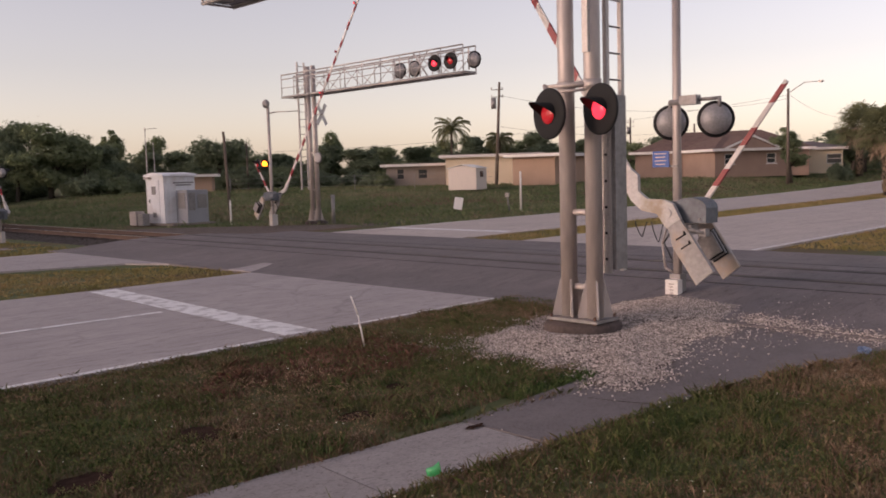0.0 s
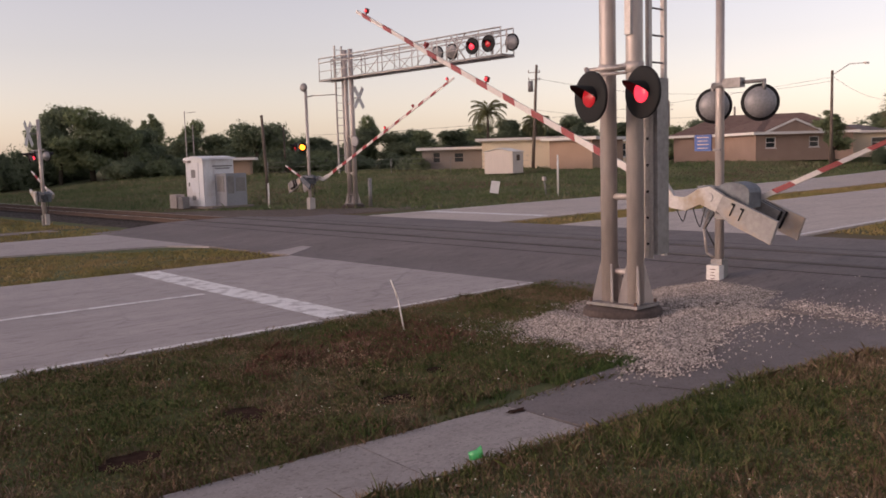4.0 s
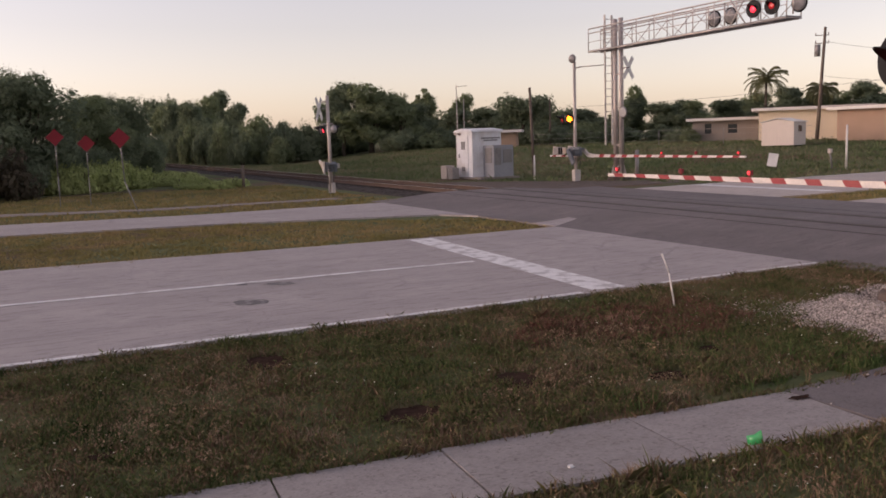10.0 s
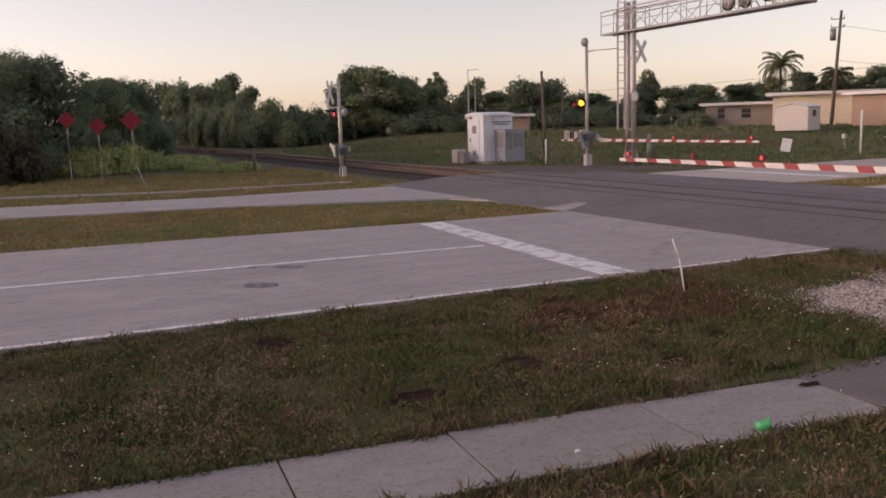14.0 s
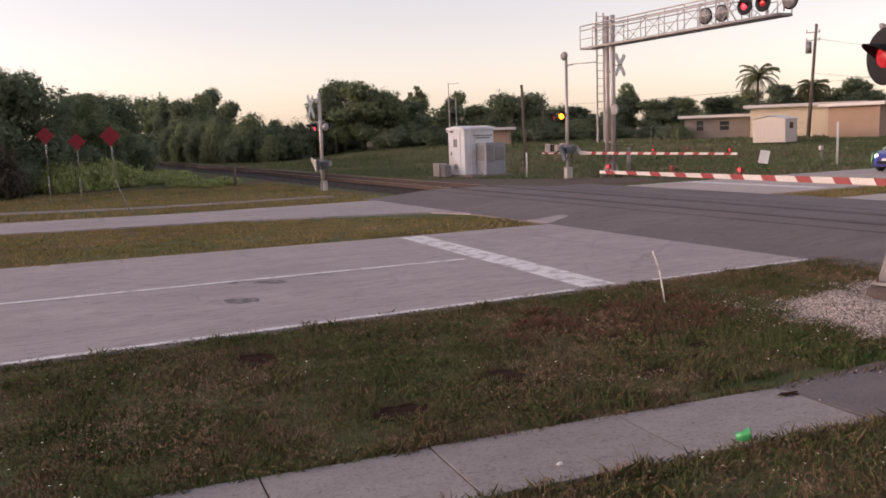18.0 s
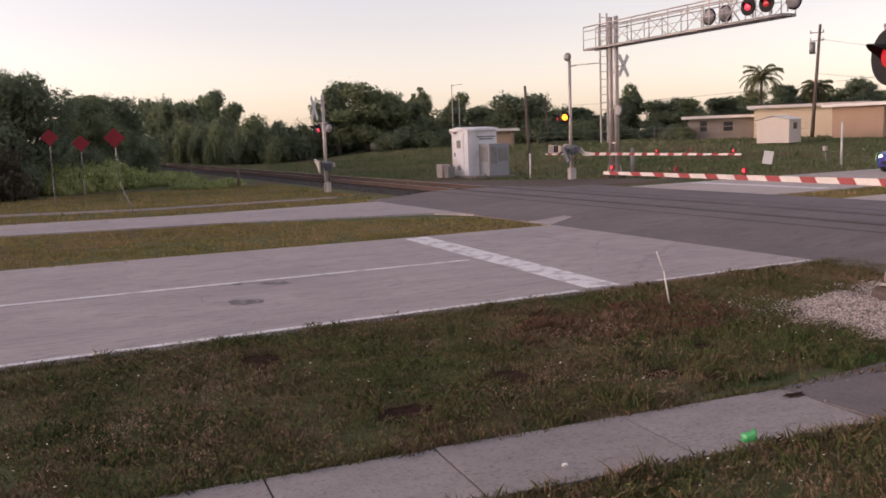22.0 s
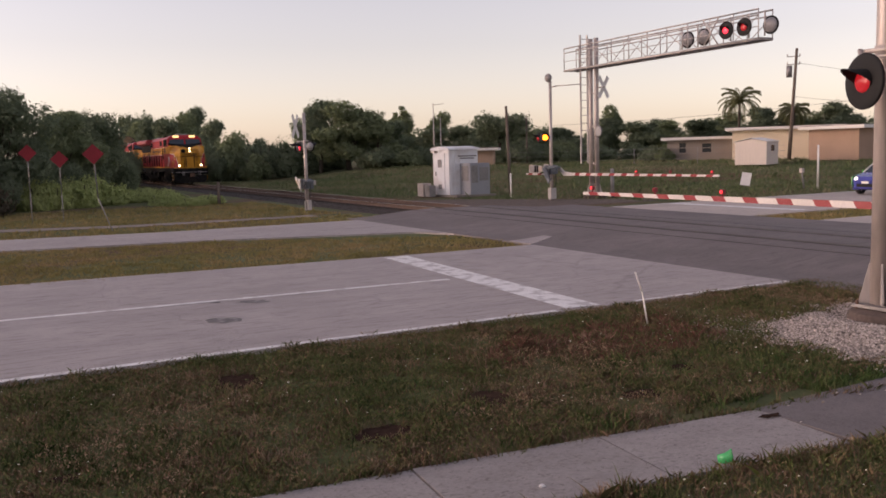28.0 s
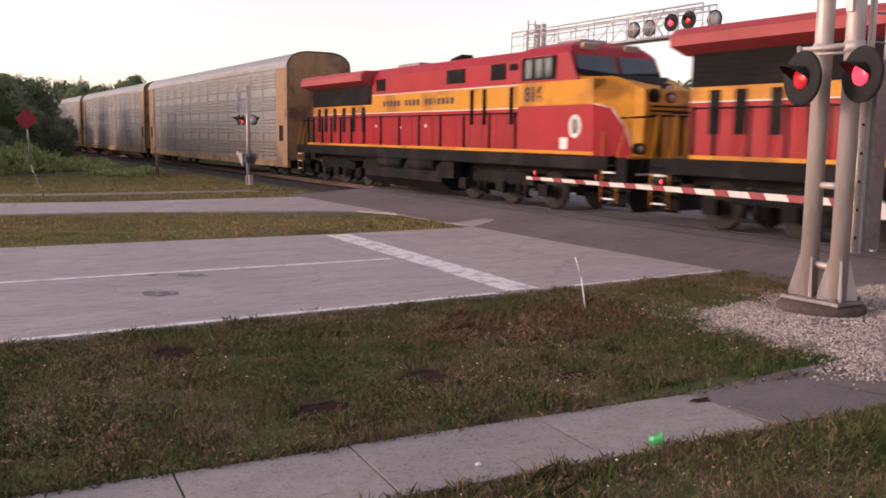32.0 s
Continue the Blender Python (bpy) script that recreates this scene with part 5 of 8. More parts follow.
def auto_rack(label):
    g = thing("auto_rack_wagon", label, "railway wagon", "train")
    W, L = 1.52, 27.0
    # ribbed sides: three groups of corrugations between plain bands
    for s in (-1, 1):
        y0 = -1.5
        n = 13
        bay = (L - 3.0) / n
        prof = [(0.0, 0.72)]
        z = 0.95
        for group in range(4):
            for k in range(5):
                prof += [(0.0, z), (0.05, z + 0.03), (0.05, z + 0.07), (0.0, z + 0.105)]
                z += 0.15
            z += 0.29
        prof = [p for p in prof if p[1] < 4.85] + [(0.0, 4.9)]
        for b in range(n):
            ya, yb = y0 - b * bay - 0.03, y0 - (b + 1) * bay + 0.03
            vs = [(s * (W - 0.05 + x), ya, z) for x, z in prof] + [(s * (W - 0.05 + x), yb, z) for x, z in prof]
            k = len(prof)
            fs = [(i, i + 1, k + i + 1, k + i) for i in range(k - 1)]
            if b == 0:
                first = soup("side_panel", vs, fs, M["rack_silver"], g)
                base = ya
            else:
                o = new("side_panel", first.data)
                o.parent, o.location = g, (0, ya - base, 0)
        for b in range(n + 1):
            if b == 0:
                stile = box_part("side_post", (s * (W - 0.045), y0, 2.8), (0.03, 0.04, 4.3), M["rack_silver"], g)
            else:
                o = new("side_post", stile.data)
                o.parent, o.location = g, (0, -b * bay, 0)
        box_part("eave_rail", (s * (W - 0.02), -L / 2, 4.98), (0.1, L, 0.16), M["rack_silver"], g)
        box_part("side_sill", (s * (W - 0.05), -L / 2, 0.62), (0.14, L, 0.3), M["rack_tan"], g, "rusty tan side sill")
        for y in (-0.72, -L + 0.72):
            box_part("end_panel", (s * (W - 0.03), y, 2.8), (0.05, 1.44, 4.3), M["rack_tan"], g, "faded tan end panel", bevel=0.01)
            box_part("stencil", (s * (W + 0.0), y - 0.1, 2.0), (0.006, 0.5, 0.7), M["loco_black"], g, "dark unreadable stencil")
        for k in range(8):
            box_part("ladder_rung", (s * (W + 0.02), -0.2, 0.9 + 0.45 * k), (0.05, 0.36, 0.03), M["galv_dark"], g)
    arcs = [(W, 5.02), (1.47, 5.22), (1.3, 5.42), (1.0, 5.57), (0.6, 5.64), (-0.6, 5.64), (-1.0, 5.57), (-1.3, 5.42), (-1.47, 5.22), (-W, 5.02)]
    for k in range(9):
        bm = B()
        bm_prism(bm, arcs + [(-W, 4.95), (W, 4.95)], (0, -k * L / 9 - 0.012, 0), (1, 0, 0), (0, 0, 1), (0, -L / 9 + 0.024, 0))
        part("roof_sheet", bm, M["rack_roof"], g)
    # end doors
    for y, s in ((0.02, 1), (-L - 0.02, -1)):
        bm = B()
        bm_prism(bm, [(-W + 0.06, 0.8), (W - 0.06, 0.8), (W - 0.06, 4.95)] + [(x * 0.95, z - 0.05) for x, z in arcs[1:-1]] + [(-W + 0.06, 4.95)], (0, y - 0.03, 0), (1, 0, 0), (0, 0, 1), (0, 0.06, 0))
        part("end_door", bm, M["rack_tan"], g, "stained tan end doors")
        bm = B()
        for (xa, za), (xb, zb) in zip([(W, 0.8)] + arcs, arcs + [(-W, 0.8)]):
            bm_tube(bm, (xa, y + s * 0.03, za), (xb, y + s * 0.03, zb), 0.035, seg=6)
        part("end_rim", bm, M["rust"], g, "dark rusty rim round the end doors")
        for x in (-1.2, -0.8, -0.4, 0, 0.4, 0.8, 1.2):
            box_part("door_rib", (x, y + s * 0.05, 2.9), (0.06, 0.05, 4.0), M["rack_tan"], g)
        bm = B()
        bm_box(bm, (0, y + s * 0.5, 0.86), (0.22, 1.0, 0.24))
        part("coupler", bm, M["rust"], g, "rusty coupler")
    bm = B()
    bm_box(bm, (0, -L / 2, 0.66), (2.6, L - 0.4, 0.24))
    part("underframe", bm, M["loco_black"], g, "dark underframe")
    bogie(g, -3.0, (-2.15, -3.85), 0.42, "front")
    bogie(g, -L + 3.0, (-L + 3.85, -L + 2.15), 0.42, "rear")
    return g


TRAIN.append((locomotive(True, "red and golden-yellow diesel locomotive with lit headlights", "805"), 0.0))
TRAIN.append((locomotive(False, "second red and golden-yellow diesel locomotive, unlit", "816"), 21.65))
rack = auto_rack("long silver corrugated auto-rack wagon with tan ends")
TRAIN.append((rack, 42.45))
for k in range(1, 4):
    TRAIN.append((copy_thing(rack, pose(0, 0, 0)), 42.45 + 28.5 * k))


# ---- car at the far gate ----
M["car_blue"] = mat("car_blue", (0.05, 0.06, 0.3), (0.045, 0.05, 0.26), 0.25, bump=0, coat=0.6)
M["car_green"] = mat("car_green", (0.05, 0.3, 0.07), (0.045, 0.26, 0.06), 0.25, bump=0, coat=0.6)
M["car_door"] = mat("car_door_film", (0.05, 0.09, 0.085), (0.02, 0.03, 0.05), 0.3, bump=0, big=1.2, small=4, coat=0.5, third=(0.06, 0.3, 0.08), third_scale=1.6)
M["car_light"] = mat("car_headlight", (0.8, 0.8, 0.8), None, 0.2, emit=(1.0, 0.95, 0.85), emit_strength=1.6, bump=0)
M["tyre"] = mat("tyre", (0.025, 0.024, 0.025), None, 0.85, bump=0.1)


def hatchback():
    g = thing("car", "small blue and green hatchback with headlights on", "car")
    W = 0.84
    def ring(x, z0, z1, hw, top):
        return [(x, -hw, z0), (x, hw, z0), (x, hw, z1 * 0.75 + z0 * 0.25), (x, top, z1), (x, -top, z1), (x, -hw, z1 * 0.75 + z0 * 0.25)]
    bm = B()
    loft(bm, [ring(2.0, 0.3, 0.62, 0.6, 0.5), ring(1.85, 0.22, 0.8, 0.78, 0.66), ring(1.2, 0.2, 0.96, W, 0.72), ring(0.75, 0.2, 1.02, W, 0.72)])
    part("front_body", bm, M["car_blue"], g, "glossy dark-blue bonnet and bumper", bevel=0.03)
    bm = B()
    loft(bm, [ring(0.75, 0.2, 1.0, W + 0.004, 0.74), ring(-1.0, 0.2, 1.02, W + 0.004, 0.74), ring(-1.8, 0.24, 1.0, 0.8, 0.7), ring(-1.95, 0.34, 0.9, 0.7, 0.6)])
    part("rear_body", bm, M["car_door"], g, "dark blue-green doors and tail", bevel=0.03)
    bm = B()
    def cab(x, z, hw):
        return [(x, -hw, z), (x, hw, z)]
    vs = [bm.verts.new(p) for p in (*cab(1.15, 0.97, 0.72), *cab(0.3, 1.48, 0.58), *cab(-1.2, 1.5, 0.58), *cab(-1.85, 0.98, 0.7))]
    for a, b in ((0, 2), (2, 4), (4, 6)):
        bm.faces.new((vs[a], vs[a + 1], vs[b + 1], vs[b]))
    bm.faces.new((vs[0], vs[2], vs[4], vs[6]))
    bm.faces.new((vs[1], vs[7], vs[5], vs[3]))
    bm.faces.new((vs[0], vs[6], vs[7], vs[1]))
    part("window_band", bm, M["glass_dark"], g, "dark car windows", bevel=0.03)
    bm = B()
    loft(bm, [[(0.32, -0.56, 1.47), (0.32, 0.56, 1.47), (0.28, 0.5, 1.52), (0.28, -0.5, 1.52)], [(-1.22, -0.57, 1.49), (-1.22, 0.57, 1.49), (-1.2, 0.5, 1.55), (-1.2, -0.5, 1.55)]])
    part("roof", bm, M["white"], g, "white car roof", bevel=0.01)
    for s in (-1, 1):
        for a, b in (((1.15, 0.97), (0.3, 1.49)), ((-0.35, 0.98), (-0.4, 1.5)), ((-1.85, 0.98), (-1.2, 1.51))):
            hw = lambda z: 0.72 - 0.14 * (z - 0.97) / 0.51 + 0.012
            tube_part("pillar", (a[0], s * hw(a[1]), a[1]), (b[0], s * hw(b[1]), b[1]), 0.035, M["white"], g, seg=8)
        bm = B()
        bm_spin(bm, (1.93, s * 0.58, 0.66), (1, s * 0.35, 0), [(-0.08, 0.001), (-0.06, 0.13), (0.0, 0.11), (0.03, 0.001)], 14)
        part("headlight", bm, M["car_light"], g, "lit round headlight")
        bm = B()
        bm_prism(bm, [(1.9, 0.5), (1.86, 0.8), (1.2, 0.93), (0.9, 0.92), (0.92, 0.4), (1.0, 0.3), (1.75, 0.3)], (0, s * 0.79, 0), (1, 0, 0), (0, 0, 1), (0, s * 0.058, 0))
        part("wing", bm, M["car_green"], g, "green front wing", bevel=0.01)
        box_part("mirror", (0.8, s * 0.93, 1.0), (0.1, 0.16, 0.12), M["car_green"], g, bevel=0.02)
        for x in (1.28, -1.2):
            bm = B()
            bm_spin(bm, (x, s * 0.66, 0.3), (0, s, 0), [(0, 0.2), (0, 0.29), (0.03, 0.3), (0.17, 0.3), (0.2, 0.28), (0.2, 0.2)], 24)
            part("tyre", bm, M["tyre"], g, "black tyre")
            bm = B()
            bm_spin(bm, (x, s * 0.66, 0.3), (0, s, 0), [(0.12, 0.2), (0.18, 0.19), (0.17, 0.08), (0.19, 0.001)], 20)
            part("rim", bm, M["alu"], g, "pale wheel rim")
    box_part("grille", (2.0, 0, 0.42), (0.04, 0.9, 0.14), M["black"], g, "dark lower grille")
    box_part("number_plate", (2.03, 0, 0.55), (0.02, 0.36, 0.1), M["white"], g, "pale blank number plate")
    return g


CAR = hatchback()
for piece in CAR.children:
    piece.data.transform(Matrix.Diagonal((0.86, 0.92, 0.97, 1)))

# ---- planting ----
M["leaf_dark"] = mat("dark_foliage", (0.19, 0.228, 0.15), (0.135, 0.165, 0.108), 0.9, big=0.5, small=3, vary=0.22, island=True, bump=0)
M["leaf_mid"] = mat("green_foliage", (0.22, 0.258, 0.15), (0.16, 0.19, 0.11), 0.9, big=0.5, small=3, vary=0.22, island=True, bump=0)
M["leaf_bright"] = mat("bright_weeds", (0.46, 0.5, 0.22), (0.31, 0.36, 0.15), 0.9, big=0.6, small=4, vary=0.4, island=True, bump=0)
M["leaf_brown"] = mat("withered_foliage", (0.13, 0.1, 0.065), (0.065, 0.055, 0.038), 0.8, big=0.6, small=4, vary=0.45, island=True, bump=0)
M["frond"] = mat("palm_frond", (0.24, 0.24, 0.135), (0.16, 0.165, 0.09), 0.9, big=1, small=5, vary=0.35, island=True, bump=0)
M["frond_dry"] = mat("dry_palm_frond", (0.38, 0.27, 0.19), (0.24, 0.17, 0.12), 0.8, vary=0.3, island=True, bump=0)
M["bark"] = mat("bark", (0.12, 0.095, 0.075), (0.06, 0.048, 0.04), 0.95, bump=0.5)


def let_light_through(m, share, tint):
    """Thin leaves: part of the light passes through them."""
    n, l = m.node_tree.nodes, m.node_tree.links
    tr = n.new("ShaderNodeBsdfTranslucent")
    tr.inputs["Color"].default_value = (*tint, 1)
    mx = n.new("ShaderNodeMixShader")
    mx.inputs[0].default_value = share
    l.new(n["Principled BSDF"].outputs[0], mx.inputs[1])
    l.new(tr.outputs[0], mx.inputs[2])
    l.new(mx.outputs[0], n["Material Output"].inputs["Surface"])


for key, tint in (("leaf_dark", (0.21, 0.26, 0.165)), ("leaf_mid", (0.25, 0.3, 0.165)), ("leaf_bright", (0.36, 0.42, 0.16)), ("leaf_brown", (0.12, 0.1, 0.07)), ("frond", (0.25, 0.26, 0.14))):
    let_light_through(M[key], 0.45, tint)


def leaf_cloud(name, blobs, count, size, material, parent, seed, flat_bottom=None, tufts=16):
    """Small leaves gathered in tufts over the skins of a few overlapping clumps, turned outwards, with a denser heart."""
    rng = np.random.default_rng(seed)
    c = np.array([b[:3] for b in blobs])
    r = np.array([b[3:] if len(b) == 6 else (b[3],) * 3 for b in blobs], dtype=float)
    w = r[:, 0] * r[:, 1] + r[:, 0] * r[:, 2]
    n_t = tufts * len(blobs)
    kt = rng.choice(len(blobs), n_t, p=w / w.sum())
    dt = rng.normal(size=(n_t, 3))
    dt /= np.linalg.norm(dt, axis=1)[:, None]
    ct = c[kt] + dt * r[kt] * (0.72 + 0.4 * rng.random(n_t) ** 2)[:, None]
    rt = r[kt].mean(axis=1) * rng.uniform(0.16, 0.4, n_t)
    k = rng.integers(0, n_t, count)
    d = rng.normal(size=(count, 3))
    p = ct[k] + d * rt[k][:, None] * np.array([0.5, 0.5, 0.42])
    facing = dt[k] + 0.45 * d
    inner = rng.random(count) < 0.34
    q = rng.choice(len(blobs), count, p=w / w.sum())
    e = rng.normal(size=(count, 3))
    e /= np.linalg.norm(e, axis=1)[:, None]
    p[inner] = (c[q] + e * r[q] * (0.45 + 0.45 * rng.random(count))[:, None])[inner]
    facing[inner] = e[inner]
    if flat_bottom is not None:
        p[:, 2] = np.maximum(p[:, 2], flat_bottom + rng.random(count) * 0.3)
    facing += 0.6 * rng.normal(size=(count, 3)) + np.array([0, 0, 0.25])
    facing /= np.linalg.norm(facing, axis=1)[:, None] + 1e-9
    a = np.cross(facing, rng.normal(size=(count, 3)))
    a /= np.linalg.norm(a, axis=1)[:, None] + 1e-9
    b = np.cross(facing, a)
    s = (size * (0.5 + rng.random(count)) * np.where(inner, 2.4, 1.0))[:, None]
    v = np.stack([p - a * s, p - b * s * 0.4, p + a * s, p + b * s * 0.4], axis=1).reshape(-1, 3)
    f = np.arange(count * 4).reshape(-1, 4)
    return soup(name, v.tolist(), f.tolist(), material, parent)


def broadleaf(label, seed, material, h=7.0, w=6.0, trunk=0.25, leaves=3600, leaf=0.3, low=0.25, clumps=16):
    """A tree with a tapered, forked trunk and an uneven crown."""
    rng = random.Random(seed)
    g = thing("tree", label, "tree")
    bm = B()
    fork = h * (low + 0.08)
    bm_tube(bm, (0, 0, -0.2), (0.1, 0.05, fork), trunk, trunk * 0.7, 10)
    blobs = []
    for i in range(clumps):
        a = rng.random() * math.tau
        q = rng.random() ** 0.5
        z = h * (low + 0.12 + (0.8 - low) * rng.random())
        reach = w * 0.36 * math.sin(math.pi * min(1, max(0.12, (z / h - low) / (1.02 - low))) ** 0.8)
        x, y = math.cos(a) * reach * q * 1.2, math.sin(a) * reach * q * 1.2
        rr = w * rng.uniform(0.12, 0.22)
        blobs.append((x, y, z, rr, rr, rr * rng.uniform(0.65, 0.95)))
        if i % 2 == 0:
            bm_tube(bm, (0.1, 0.05, fork * 0.95), (x * 0.8, y * 0.8, z), trunk * 0.4, 0.03, 6)
    blobs.append((0, 0, h * 0.62, w * 0.28, w * 0.28, h * 0.24))
    part("trunk", bm, M["bark"], g, "rough brown trunk and limbs")
    leaf_cloud("crown", blobs, leaves, leaf, material, g, seed)
    return g


def shrub(label, seed, material, h=3.0, w=5.0, leaves=3000, leaf=0.22):
    rng = random.Random(seed)
    g = thing("bush", label, "bush")
    blobs = []
    for i in range(14):
        a, q = rng.random() * math.tau, rng.random() ** 0.5
        rr = w * rng.uniform(0.14, 0.24)
        x, y = math.cos(a) * q * w * 0.34, math.sin(a) * q * w * 0.34
        blobs.append((x, y, max(0.2, (h - rr) * (1 - q * 0.55) * rng.uniform(0.35, 1.0)), rr, rr, rr * 0.85))
    leaf_cloud("foliage", blobs, leaves, leaf, material, g, seed, flat_bottom=-0.1)
    bm = B()
    for i in range(6):
        a = rng.random() * math.tau
        bm_tube(bm, (0.2 * math.cos(a), 0.2 * math.sin(a), -0.2), (w * 0.25 * math.cos(a), w * 0.25 * math.sin(a), h * 0.6), 0.06, 0.02, 6)
    part("stem", bm, M["bark"], g, "brown stem cluster")
    return g


def put(src, x, y, sx=1.0, sz=1.0, turn=0.0, label=""):
    """A copy of a plant, standing on the ground."""
    m = Matrix.Translation((x, y, height(x, y) - 0.05)) @ Matrix.Rotation(turn, 4, "Z") @ Matrix.Diagonal((sx, sx, sz, 1))
    o = copy_thing(src, m)
    if label:
        tagged(o, label)
    return o


oak_a = broadleaf("dense dark-green tree with a broad crown", 11, M["leaf_dark"], 7, 6.5, leaves=12000, leaf=0.1)
oak_b = broadleaf("leafy mid-green tree with an uneven crown", 12, M["leaf_mid"], 7, 6.5, low=0.12, leaves=12000, leaf=0.1)
oak_c = broadleaf("low spreading dark tree with flattened crown", 13, M["leaf_dark"], 6, 8, low=0.45, clumps=14, leaves=9000, leaf=0.115)
tall = broadleaf("slender tall tree with open foliage", 14, M["leaf_mid"], 9, 4, low=0.2, leaves=6500, clumps=16, leaf=0.1)
scrub_a = shrub("dense green thicket bush beside the railway", 21, M["leaf_mid"], 4, 6, 12000, 0.09)
scrub_b = shrub("dark rounded thicket bush", 22, M["leaf_dark"], 4, 6, 12000, 0.09)
near_a = broadleaf("dark leafy tree at the railway's edge", 15, M["leaf_dark"], 7, 6.5, low=0.1, leaves=26000, leaf=0.065, clumps=22)
near_b = broadleaf("mid-green leafy tree among the trackside scrub", 16, M["leaf_mid"], 7, 6.5, low=0.08, leaves=26000, leaf=0.065, clumps=22)
near_s = shrub("dense dark trackside bush", 24, M["leaf_dark"], 4, 6, 22000, 0.06)
near_g = shrub("green trackside bush with loose twigs", 25, M["leaf_mid"], 4, 6, 22000, 0.06)
brown = shrub("half-dead brownish bush at the grass edge", 26, M["leaf_brown"], 4, 5, 9000, 0.07)
weeds = shrub("bright green weedy shrub", 23, M["leaf_bright"], 1.0, 2.6, 5200, 0.045)
KINDS = (oak_a, oak_b, oak_c, tall, scrub_a, scrub_b, near_a, near_b, near_s, near_g, brown, weeds)
for o in KINDS:
    o["group"] = "trees and bushes round the crossing"

